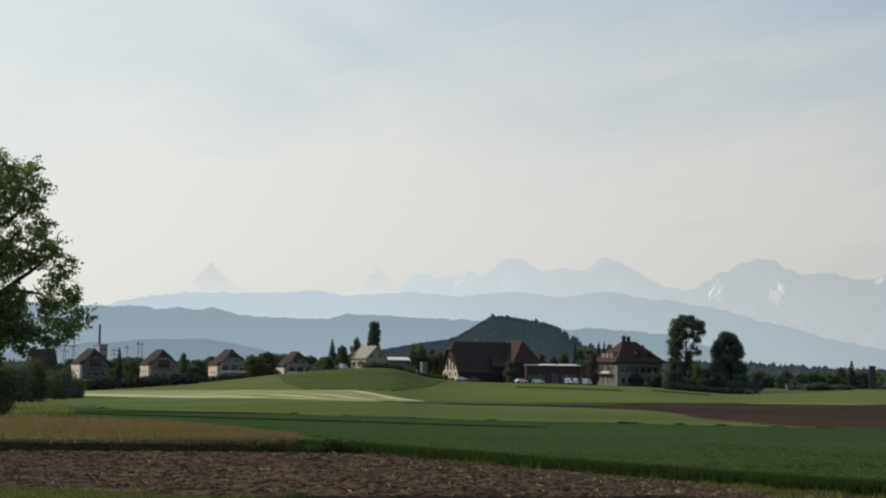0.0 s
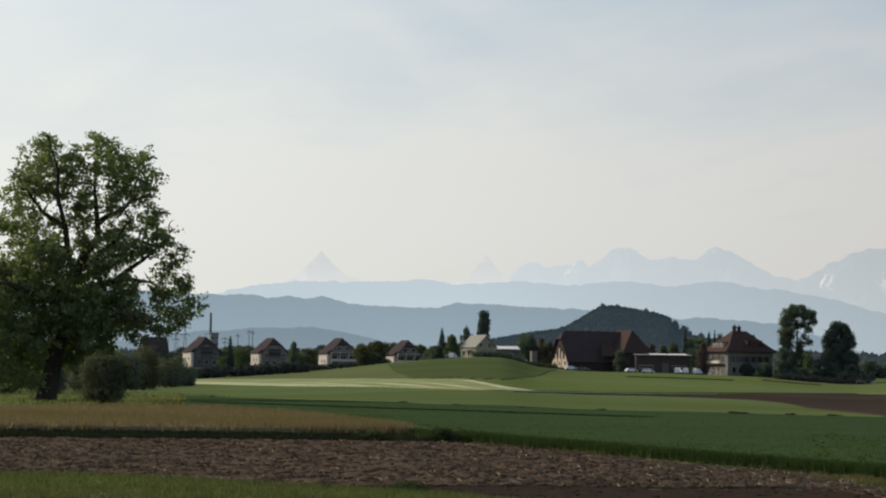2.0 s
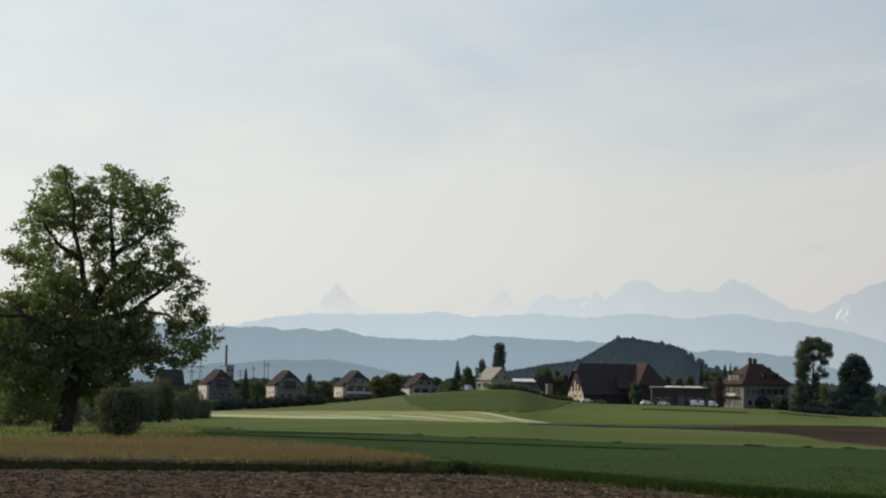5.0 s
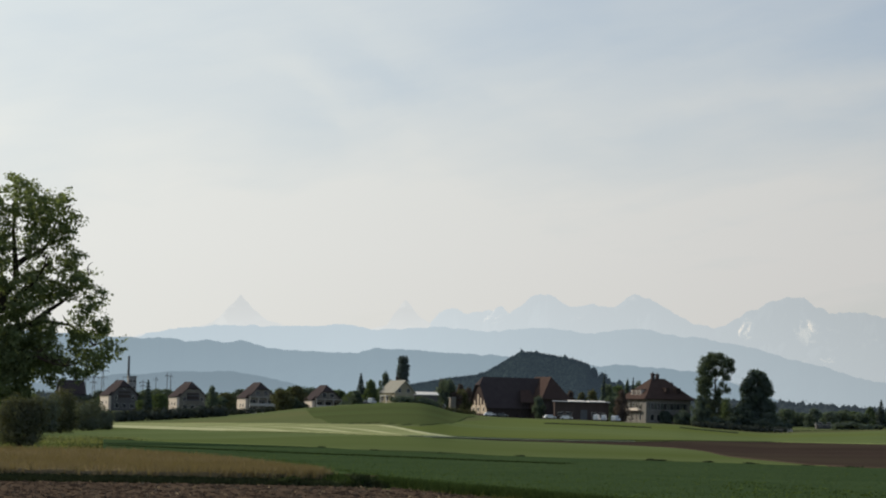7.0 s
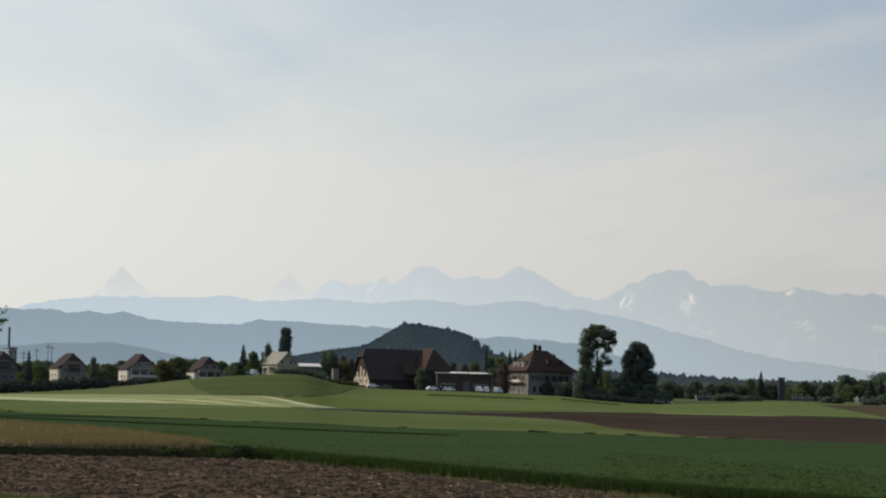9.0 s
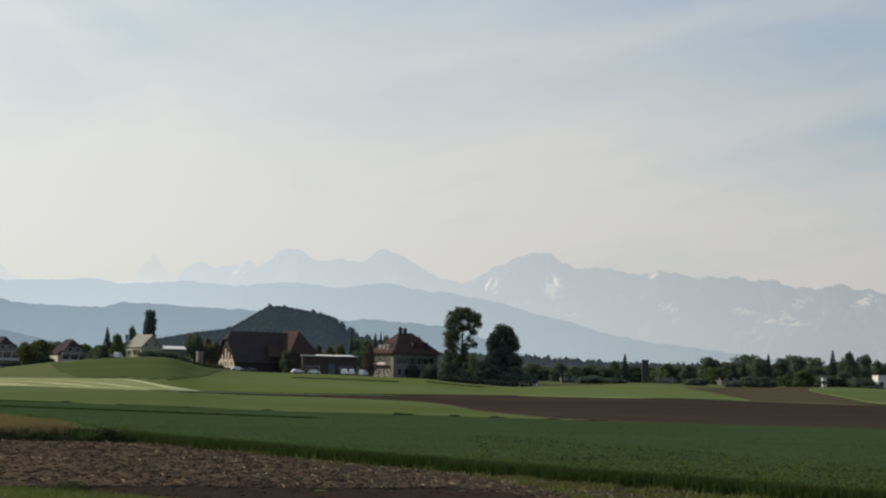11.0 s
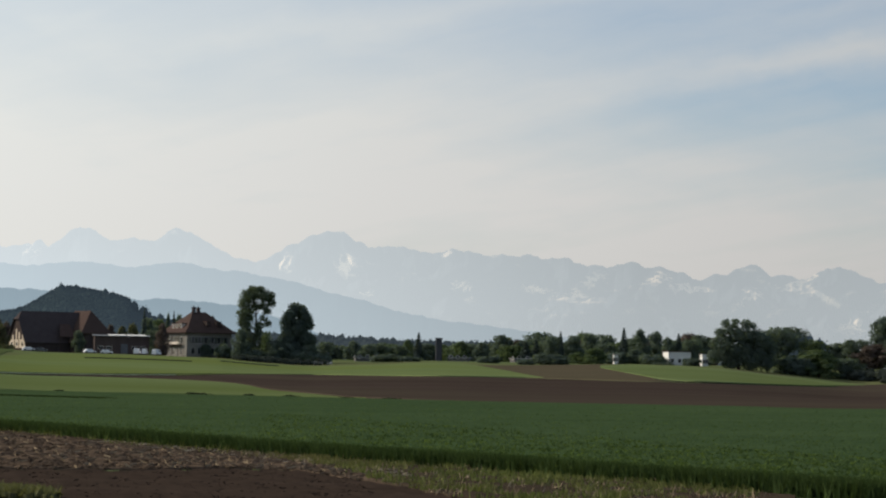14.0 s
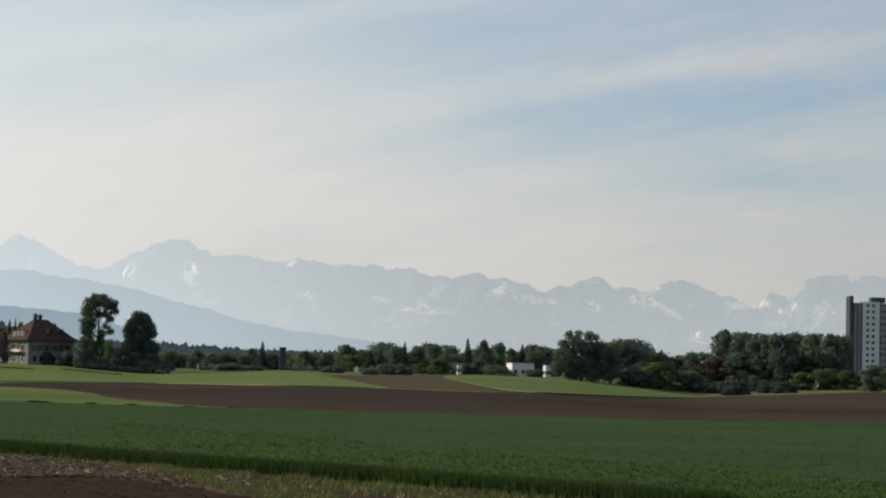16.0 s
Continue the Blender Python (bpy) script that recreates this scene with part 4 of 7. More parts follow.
def old_field_tree():
    """The great spreading tree by the reed strip: forked trunk, long low limb, airy top and dense skirts."""
    root = tagged(plant("old_tree", -9.1, 212.0), "great old spreading tree with a forked dark trunk", "tree")
    rng = random.Random(5)
    u = 0.02645

    def q(cx, cy, y=0.0):
        z = (895 - cy) * u
        return Vector(((cx - 285) * u - 0.015 * z, y, z))

    v, f = [], []
    tube(v, f, [q(283, 905), q(285, 880), q(300, 800), q(322, 700), q(345, 600), q(368, 500)], [1.15, 0.85, 0.72, 0.66, 0.60, 0.52], 12)
    mesh_object("trunk", v, f, M_BARK, root, smooth=True)
    limbs = (
        ((368, 505), (396, 430), (436, 370), (446, 300), (420, 205), (428, 90), 0.38, 0.6),
        ((366, 500), (346, 432), (340, 345), (312, 262), (316, 180), (292, 90), 0.28, -0.8),
        ((338, 350), (300, 325), (270, 302), (235, 270), (205, 230), (190, 200), 0.22, -0.4),
        ((436, 335), (470, 310), (510, 285), (540, 240), (560, 190), (575, 140), 0.22, 0.7),
        ((385, 560), (430, 530), (480, 512), (545, 500), (605, 505), (690, 580), 0.34, 0.9),
        ((500, 508), (545, 470), (585, 448), (620, 400), (650, 370), (665, 350), 0.18, 0.8),
        ((350, 610), (300, 585), (240, 575), (170, 540), (100, 545), (40, 570), 0.34, -1.6),
        ((335, 680), (280, 650), (210, 640), (140, 660), (100, 710), (80, 760), 0.28, 1.4),
        ((340, 660), (390, 640), (440, 625), (500, 620), (550, 640), (590, 650), 0.26, -1.5),
        ((345, 420), (290, 400), (240, 390), (200, 370), (170, 350), (150, 340), 0.2, 0.9),
        ((395, 480), (430, 450), (470, 420), (500, 390), (520, 350), (530, 320), 0.2, -1.2),
        ((360, 530), (370, 480), (390, 420), (400, 360), (395, 280), (400, 220), 0.22, 1.6),
    )
    for *pts, r, dy in limbs:
        v, f = [], []
        line = [q(px + rng.uniform(-10, 10) * min(k, 2) / 2, py + rng.uniform(-6, 6) * min(k, 2) / 2, dy * k) for k, (px, py) in enumerate(pts)]
        tube(v, f, line, [r * 1.25 * (1 - 0.18 * k) for k in range(6)], 8)
        for k in (2, 3, 4, 5):
            for _ in range(3):
                e = line[k] + Vector((rng.uniform(-1, 1), rng.uniform(-1, 1), rng.uniform(-0.2, 1))) * 1.2
                tube(v, f, bent(line[k], e, 0.25, rng), [0.075 * (1 - 0.15 * j) for j in range(6)], 5)
        mesh_object("limb", v, f, M_BARK, root, smooth=True)
    airy = ((290, 85, 52), (255, 130, 55), (225, 195, 62), (185, 240, 52), (165, 325, 46), (205, 300, 52), (300, 170, 62), (345, 130, 40), (430, 62, 40), (470, 100, 55), (430, 140, 62),
            (545, 140, 62), (595, 185, 46), (520, 200, 66), (400, 215, 55), (575, 245, 45), (610, 300, 44), (225, 370, 62), (160, 385, 42), (270, 235, 50), (335, 240, 42), (480, 265, 50), (350, 195, 40), (500, 150, 46), (520, 320, 46), (130, 350, 34), (570, 330, 36), (345, 300, 46), (372, 262, 42), (300, 345, 40), (402, 300, 44), (378, 345, 36))
    full = ((480, 385, 60), (560, 395, 44), (640, 385, 58), (685, 430, 44), (600, 365, 42), (705, 520, 46), (745, 575, 38), (690, 600, 40), (640, 630, 40), (670, 660, 36),
            (270, 420, 70), (190, 475, 75), (120, 520, 72), (60, 565, 62), (70, 630, 58), (145, 610, 80), (240, 530, 90), (320, 460, 60), (95, 720, 55), (140, 790, 46), (110, 660, 70),
            (215, 700, 88), (300, 620, 100), (390, 600, 90), (470, 590, 80), (535, 610, 58), (430, 690, 66), (340, 740, 70), (250, 780, 55), (440, 500, 55), (555, 660, 46), (470, 450, 46), (180, 800, 40), (400, 770, 48), (650, 455, 36), (655, 525, 36), (692, 545, 32), (642, 480, 30), (628, 590, 34), (530, 435, 40), (590, 630, 40), (545, 565, 34), (705, 620, 36), (400, 400, 42), (655, 545, 40), (620, 660, 34), (30, 600, 40), (350, 540, 60), (48, 690, 46), (62, 752, 46), (112, 796, 44), (165, 818, 40), (208, 826, 32), (20, 640, 44), (250, 830, 34), (420, 640, 60), (480, 655, 58), (530, 520, 46), (380, 690, 52), (470, 740, 40), (160, 720, 62), (60, 800, 40))
    tips = tuple(lobe for lobe in full if lobe[0] > 585)
    airy, full = airy + tips, tuple(lobe for lobe in full if lobe[0] <= 585)
    for group, name, leaves, gap in ((airy, "crown", 41000, 0.48), (full, "lower_crown", 79000, 0.20)):
        lobes = []
        for i, (cx, cy, r) in enumerate(group):
            c = q(cx, cy)
            span = 3.2 if cy < 420 else 4.6
            for y in (rng.uniform(-span, -span * 0.25), rng.uniform(span * 0.25, span)):
                if cy > 680 and abs(cx - (283 + (905 - cy) * 0.21)) < r + 6:
                    y = abs(y) * 0.6 + r * u + 0.5
                lobes.append((c.x + rng.uniform(-.3, .3), y * (0.75 if cx > 560 else 1.0), c.z + rng.uniform(-.3, .3), r * u * 1.02, r * u * 0.95, 1.0))
        crown = new(name, crown_mesh(name, lobes, leaves, 0.29, 11, M_LEAF, gap, 0.25, 0.24, loose=0.6, lump=0.24, spray=18, spread=0.23))
        crown.parent = root


old_field_tree()


# ---- woods and trees of the distance ----
def ball(level):
    bm = bmesh.new()
    bmesh.ops.create_icosphere(bm, subdivisions=level, radius=1.0)
    v = np.array([p.co for p in bm.verts])
    f = np.array([[p.index for p in q.verts] for q in bm.faces])
    bm.free()
    return v, f


def wood(name, label, ridge, d, depth, low_el, count, mat, tall=(8, 13), seed=1, lone=()):
    """A far wood: uneven tree heads, closely set on a slope that climbs to the ridge, each a lumpy head with loose sprays."""
    rng, nrng = random.Random(seed), np.random.default_rng(seed)
    f = curve_of(ridge)
    a0, a1 = ridge[0][0], ridge[-1][0]
    bv, bf = ball(1)
    heads, cs, outs, sizes = [], [], [], []
    for i in range(count):
        a = a0 + (a1 - a0) * rng.random()
        s = 1.0 if i < count * 0.16 else rng.random() ** 0.8
        h = rng.uniform(*tall)
        dd = d - depth * (1 - s)
        el = low_el + (f(a) - low_el) * s
        if i < len(lone):
            a, el, h = lone[i]
            dd = d - 5.0
        z = EYE[2] + dd * math.tan(radians(el)) - h + (rng.uniform(0.0, 1.6) if s == 1.0 else 0.0)
        w = h * rng.uniform(0.30, 0.46)
        r = radians(a)
        foot = np.array([dd * math.sin(r), dd * math.cos(r), z])
        pointed = rng.random() < 0.3
        k = 10
        n = nrng.normal(size=(k, 3))
        n /= np.linalg.norm(n, axis=1)[:, None]
        ph = nrng.uniform(0, 6.28, 3)
        lump = 0.84 + 0.16 * np.sin(4 * bv[:, 0:1] + ph[0]) * np.sin(4 * bv[:, 1:2] + ph[1]) + 0.1 * np.sin(5 * bv[:, 2:3] + ph[2]) + nrng.normal(0, 0.05, (len(bv), 1))
        out = []
        for q in (bv * lump, n * nrng.uniform(0.85, 1.06, (k, 1))):
            q = q * np.array([w, w, h * 0.45]) + np.array([0, 0, h * 0.55])
            if pointed:
                q[:, :2] *= np.clip(1.25 - q[:, 2:3] / h, 0.06, 1.1)
            out.append(q + foot)
        heads.append(out[0])
        cs.append(out[1])
        outs.append(n)
        sizes.append(np.full(k, h * 0.13) * nrng.uniform(0.7, 1.3, k))
    me = bpy.data.meshes.new(name)
    faces = bf[None] + (np.arange(count) * len(bv))[:, None, None]
    me.from_pydata(np.concatenate(heads).tolist(), [], faces.reshape(-1, 3).tolist())
    me.polygons.foreach_set("use_smooth", [True] * len(me.polygons))
    me.materials.append(mat)
    ob = tagged(new(name, me), label, "wood", kind="stuff")
    sprays = new("sprays", leaf_mesh("sprays", np.concatenate(cs), np.concatenate(sizes), nrng, mat, np.concatenate(outs), 0.3, 0.3))
    sprays.parent = ob
    cols, steps = 90, 8
    verts, faces = [], []
    for i in range(cols + 1):
        a = a0 + (a1 - a0) * i / cols
        line = [(d - depth - 5, low_el - 1.0)] + [(d - depth * (1 - j / steps), low_el + (f(a) - low_el) * j / steps) for j in range(steps + 1)] + [(d + depth, -0.4)]
        for dd, el in line:
            verts.append((dd * math.sin(radians(a)), dd * math.cos(radians(a)), EYE[2] + dd * math.tan(radians(el)) - sum(tall) * 0.17))
    n = steps + 3
    for i in range(cols):
        for j in range(n - 1):
            k = i * n + j
            faces.append((k, k + n, k + n + 1, k + 1))
    tagged(mesh_object("ground_under_" + name, verts, faces, mat, smooth=True), "wooded slope under the trees", "hillside", kind="structure")


# woods of the distance, also with haze glowing from their material
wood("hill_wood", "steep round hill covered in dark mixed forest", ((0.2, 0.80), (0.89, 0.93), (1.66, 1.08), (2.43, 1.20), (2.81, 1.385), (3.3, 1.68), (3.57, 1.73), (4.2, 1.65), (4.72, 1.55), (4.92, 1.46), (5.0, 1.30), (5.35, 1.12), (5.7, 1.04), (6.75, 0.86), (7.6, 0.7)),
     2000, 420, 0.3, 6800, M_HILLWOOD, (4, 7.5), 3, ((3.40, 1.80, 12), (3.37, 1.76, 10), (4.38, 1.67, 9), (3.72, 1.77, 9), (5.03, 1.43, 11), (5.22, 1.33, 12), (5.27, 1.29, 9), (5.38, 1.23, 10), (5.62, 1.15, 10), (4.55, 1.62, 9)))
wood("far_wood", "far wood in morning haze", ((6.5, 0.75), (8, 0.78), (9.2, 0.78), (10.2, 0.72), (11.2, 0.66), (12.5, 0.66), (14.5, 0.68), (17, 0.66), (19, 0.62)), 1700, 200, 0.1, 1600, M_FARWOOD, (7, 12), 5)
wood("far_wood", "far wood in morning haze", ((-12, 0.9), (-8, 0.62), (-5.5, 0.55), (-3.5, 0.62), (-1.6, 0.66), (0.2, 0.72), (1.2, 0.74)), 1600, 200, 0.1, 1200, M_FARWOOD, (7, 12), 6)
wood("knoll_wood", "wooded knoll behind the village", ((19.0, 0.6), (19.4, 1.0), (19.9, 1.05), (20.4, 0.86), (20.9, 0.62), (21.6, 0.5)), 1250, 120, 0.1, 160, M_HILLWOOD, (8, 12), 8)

# bearing, top, width in degrees, kind; at their distance
PROTO = {}


SORTS = (ROUND, ((0.0, 0.75), (0.2, 1.0), (0.45, 0.82), (0.62, 0.90), (0.85, 0.52), (1.0, 0.22)), ((0.0, 0.45), (0.25, 0.70), (0.5, 1.0), (0.72, 0.96), (0.9, 0.78), (1.0, 0.5)))


def grow(kind, az, top, wide, d, label):
    """A tree of the kind whose head reaches the rise `top`; every kind comes in three sorts, and alike ones share their meshes."""
    base = on_ground(az, d)
    height = EYE[2] + d * math.tan(radians(top)) - base.z
    width = d * math.tan(radians(wide))
    sort = int(az * 100) % 3
    width *= 1.5 if kind in "sd" else 1.0
    if (kind, sort) not in PROTO:
        mats = {"r": M_LEAF_DARK, "g": M_LEAF_MID, "b": M_LEAF_BROWN, "o": M_LEAF_OLIVE, "t": M_LEAF_DARK, "s": M_LEAF_DARK, "d": M_HEDGE}
        names = {"r": "dark_tree", "g": "green_tree", "b": "copper_tree", "o": "olive_tree", "t": "tall_tree", "s": "shrub", "d": "shrub"}
        seed = 20 + ord(kind) + 211 * sort
        if kind == "c":
            ob = conifer("spruce", label, az, d, 14.0, 6.0, seed)
        elif kind in "sd":
            ob = bush("shrub", label, az, d, 5.0, 7.0, mats[kind], seed, 5200, 0.5, "shrub")
        else:
            ob = broad_tree(names[kind], label, az, d, 12.0, 10.0, mats[kind], seed, 8200, 0.55, low=0.0 if kind != "t" else 0.15, gap=0.10 + 0.06 * sort, outline=SORTS[sort], count=26 + 5 * sort)
        PROTO[kind, sort] = (ob, {"c": (14.0, 5.0), "s": (5.0, 7.0), "d": (5.0, 7.0)}.get(kind, (12.0, 10.0)))
    else:
        ob = copy_thing(PROTO[kind, sort][0], Matrix())
        ob["label"] = label
    h0, w0 = PROTO[kind, sort][1]
    turn = (az * 137.0) % 360 if kind != "c" else az * 50.0 % 360
    ob.matrix_world = Matrix.LocRotScale(base - Vector((0, 0, 0.2)), Euler((0, 0, radians(turn))), (width / w0, width / w0, height / h0))
    return ob


LABELS = {"r": "dark green broad-leaved tree at the village edge", "g": "fresh green broad-leaved garden tree", "b": "copper-brown leaved ornamental tree", "o": "olive-brown tree just coming into leaf",
          "c": "narrow dark green pointed spruce", "t": "tall dark tree in a row", "s": "dense dark green shrub", "d": "very dark shrub in the shade of tall trees"}
# TREES>
VILLAGE_TREES = (
    ("r", 10.55, 0.57, 0.67), ("r", 11.03, 0.54, 0.51), ("c", 11.47, 0.85, 0.23), ("g", 11.23, 0.69, 0.31), ("g", 12.43, 0.67, 0.46), ("r", 12.91, 0.65, 0.51),
    ("r", 13.35, 0.83, 0.56), ("g", 13.61, 0.59, 0.67), ("c", 13.91, 0.69, 0.28), ("c", 14.14, 0.72, 0.26), ("r", 14.48, 0.80, 0.39), ("c", 14.69, 0.92, 0.23),
    ("r", 14.97, 0.84, 0.51), ("r", 15.32, 0.88, 0.44), ("r", 15.77, 0.67, 0.44), ("c", 16.12, 1.03, 0.26), ("r", 16.48, 1.00, 0.51), ("r", 16.86, 0.96, 0.44),
    ("r", 17.11, 0.83, 0.39), ("c", 17.36, 0.92, 0.26), ("r", 17.66, 0.79, 0.51),
)
for kind, az, top, wide in VILLAGE_TREES:
    tagged(grow(kind, az, top, wide, 1050 + (az * 77.7) % 40 - 20, LABELS[kind]), group="village trees")
VILLAGE_BACK_TREES = (
    ("r", 12.50, 0.62, 0.77), ("g", 12.82, 0.55, 0.62), ("r", 13.14, 0.64, 0.69), ("r", 13.46, 0.58, 0.77), ("r", 13.78, 0.67, 0.62), ("g", 14.10, 0.60, 0.69),
    ("r", 14.42, 0.70, 0.77), ("r", 14.74, 0.63, 0.62), ("b", 15.06, 0.73, 0.69), ("r", 15.38, 0.66, 0.77), ("r", 15.70, 0.76, 0.62), ("g", 16.02, 0.69, 0.69),
    ("r", 16.34, 0.78, 0.77), ("b", 16.66, 0.71, 0.62), ("r", 16.98, 0.64, 0.69), ("r", 17.30, 0.74, 0.77), ("g", 17.63, 0.67, 0.62),
)
for kind, az, top, wide in VILLAGE_BACK_TREES:
    tagged(grow(kind, az, top, wide, 1090 + (az * 77.7) % 40 - 20, LABELS[kind]), group="village trees")
VILLAGE_FRONT_TREES = (
    ("s", 10.78, 0.37, 0.62), ("s", 11.23, 0.32, 0.46), ("s", 14.49, 0.43, 0.62), ("g", 15.13, 0.46, 0.56), ("g", 15.51, 0.56, 0.62), ("s", 15.92, 0.49, 0.51),
    ("r", 16.41, 0.55, 0.56), ("s", 16.80, 0.45, 0.51), ("s", 17.02, 0.27, 0.36), ("s", 17.66, 0.38, 0.31), ("s", 13.08, 0.35, 0.41), ("s", 13.92, 0.29, 0.36),
)
for kind, az, top, wide in VILLAGE_FRONT_TREES:
    tagged(grow(kind, az, top, wide, 922 + (az * 77.7) % 40 - 20, LABELS[kind]), group="village trees")
PARK_TREES = (
    ("r", 19.70, 1.10, 1.13), ("r", 19.22, 1.00, 0.77), ("g", 20.37, 0.82, 0.98), ("r", 20.94, 0.76, 0.87), ("r", 21.32, 0.84, 0.77), ("t", 21.91, 1.34, 0.82),
    ("t", 22.37, 1.31, 0.92), ("t", 22.80, 1.29, 0.87), ("t", 23.21, 1.30, 0.87), ("t", 23.53, 1.32, 0.77), ("t", 23.91, 1.32, 0.82), ("t", 24.28, 1.30, 0.77),
    ("t", 24.56, 1.29, 0.62), ("b", 21.77, 0.73, 1.13), ("r", 22.27, 0.83, 1.13), ("r", 22.78, 0.90, 1.13), ("r", 23.35, 0.89, 1.13), ("r", 23.91, 0.87, 1.03),
    ("r", 24.35, 0.83, 0.92), ("r", 21.39, 0.54, 0.77),
)
for kind, az, top, wide in PARK_TREES:
    tagged(grow(kind, az, top, wide, 1000 + (az * 77.7) % 40 - 20, LABELS[kind]), group="park trees")
PARK_SHRUBS = (
    ("s", 19.99, 0.46, 0.77), ("g", 20.50, 0.60, 0.98), ("r", 21.08, 0.42, 0.87), ("d", 21.52, 0.20, 0.60), ("d", 22.16, 0.28, 0.55), ("r", 22.60, 0.33, 0.50),
    ("d", 22.95, 0.27, 0.46), ("d", 23.28, 0.24, 0.46), ("g", 23.67, 0.44, 0.72), ("g", 24.17, 0.52, 0.77), ("g", 24.67, 0.50, 0.82), ("r", 25.23, 0.64, 0.67), ("g", 25.61, 0.52, 0.77),
)
for kind, az, top, wide in PARK_SHRUBS:
    tagged(grow(kind, az, top, wide, 900 + (az * 77.7) % 40 - 20, LABELS[kind]), group="park trees")
HAMLET_TREES = (
    ("c", -5.03, 0.92, 0.23), ("g", -4.78, 0.62, 0.46), ("g", -5.17, 0.46, 0.31), ("r", -3.59, 0.82, 0.33), ("o", -3.31, 0.67, 0.46), ("r", -3.46, 0.59, 0.51),
    ("o", -1.99, 0.77, 0.56), ("o", -1.70, 0.87, 0.62), ("r", -1.82, 0.61, 0.72), ("c", -0.24, 1.18, 0.26), ("g", -0.00, 1.05, 0.36), ("r", -0.36, 0.79, 0.36),
    ("r", 1.70, 1.10, 0.41), ("r", 1.47, 0.82, 0.36), ("s", -0.56, 0.58, 0.26), ("s", 1.09, 0.66, 0.36),
)
for kind, az, top, wide in HAMLET_TREES:
    tagged(grow(kind, az, top, wide, 930 + (az * 77.7) % 40 - 20, LABELS[kind]), group="trees between the houses")
FARM_TREES = (
    ("r", 0.42, 1.06, 0.31), ("o", 5.00, 0.93, 0.30), ("c", 5.27, 1.30, 0.13), ("r", 5.36, 1.07, 0.31), ("g", 5.60, 1.06, 0.31), ("r", 5.80, 1.18, 0.18),
    ("c", 5.93, 1.23, 0.15), ("r", 6.05, 1.16, 0.18), ("r", 5.48, 0.91, 0.36), ("b", 1.60, 1.09, 0.34), ("o", 1.80, 1.03, 0.40), ("b", 2.02, 0.99, 0.40), ("b", 2.22, 0.92, 0.34),
    ("b", 4.52, 0.90, 0.36), ("o", 4.78, 0.87, 0.38), ("r", 9.35, 0.60, 0.44), ("r", 9.68, 0.53, 0.42), ("r", 10.00, 0.63, 0.46), ("c", 9.52, 0.58, 0.18), ("r", 10.32, 0.54, 0.44),
)
for kind, az, top, wide in FARM_TREES:
    tagged(grow(kind, az, top, wide, 990 + (az * 77.7) % 40 - 20, LABELS[kind]), group="trees round the farm")
FARM_FRONT_TREES = (
    ("o", 2.05, 0.88, 0.44), ("b", 1.89, 0.82, 0.36), ("r", 3.81, 0.77, 0.31), ("b", 5.68, 0.95, 0.40), ("r", 5.48, 0.80, 0.40), ("r", 7.44, 0.87, 0.41),
    ("s", 7.06, 0.55, 0.31), ("s", 6.65, 0.54, 0.26),
)
for kind, az, top, wide in FARM_FRONT_TREES:
    tagged(grow(kind, az, top, wide, 915 + (az * 77.7) % 40 - 20, LABELS[kind]), group="trees round the farm")
# <TREES
rng_row = random.Random(78)
for i in range(36):
    az = 10.4 + 0.22 * i + rng_row.uniform(-0.1, 0.1)
    kind = rng_row.choice("rcrcrgb")
    tagged(grow(kind, az, rng_row.uniform(0.50, 0.66) if az < 13.4 else rng_row.uniform(0.66, 0.93), rng_row.uniform(0.25, 0.3) if kind == "c" else rng_row.uniform(0.5, 0.75), 1130 + rng_row.uniform(-12, 12), LABELS[kind]), group="village trees")
rng_row = random.Random(77)
for i in range(25):
    az = -6.75 + 0.29 * i + rng_row.uniform(-0.08, 0.08)
    kind = rng_row.choice("rrog")
    tagged(grow(kind, az, 0.51 + 0.14 * rng_row.random() + 0.012 * i, rng_row.uniform(0.5, 0.7), 1060 + rng_row.uniform(-12, 12), LABELS[kind]), group="trees between the houses")


# ---- buildings ----
def box(bm, x0, x1, y0, y1, z0, z1):
    v = [bm.verts.new((x, y, z)) for z in (z0, z1) for y in (y0, y1) for x in (x0, x1)]
    for f in ((0, 2, 3, 1), (4, 5, 7, 6), (0, 1, 5, 4), (2, 6, 7, 3), (0, 4, 6, 2), (1, 3, 7, 5)):
        bm.faces.new([v[i] for i in f])


def boxes(*dims):
    bm = bmesh.new()
    for d in dims:
        box(bm, *d)
    return bm


def roof_points(ln, wd, ze, zr, cut, inset):
    """Half-hipped roof over ln x wd, ridge along x: cut 0 is a full hip, 1 a gable."""
    zc, k = ze + (zr - ze) * cut, 1 - cut
    front = [(-ln / 2, -wd / 2, ze), (ln / 2, -wd / 2, ze), (ln / 2, -wd / 2 * k, zc), (ln / 2 - inset, 0, zr), (-ln / 2 + inset, 0, zr), (-ln / 2, -wd / 2 * k, zc)]
    back = [(x, -y, z) for x, y, z in front]
    ends = [[(s * ln / 2, -wd / 2 * k, zc), (s * ln / 2, wd / 2 * k, zc), (s * (ln / 2 - inset), 0, zr)] for s in (-1, 1)] if cut < 1 else []
    return front, back, ends


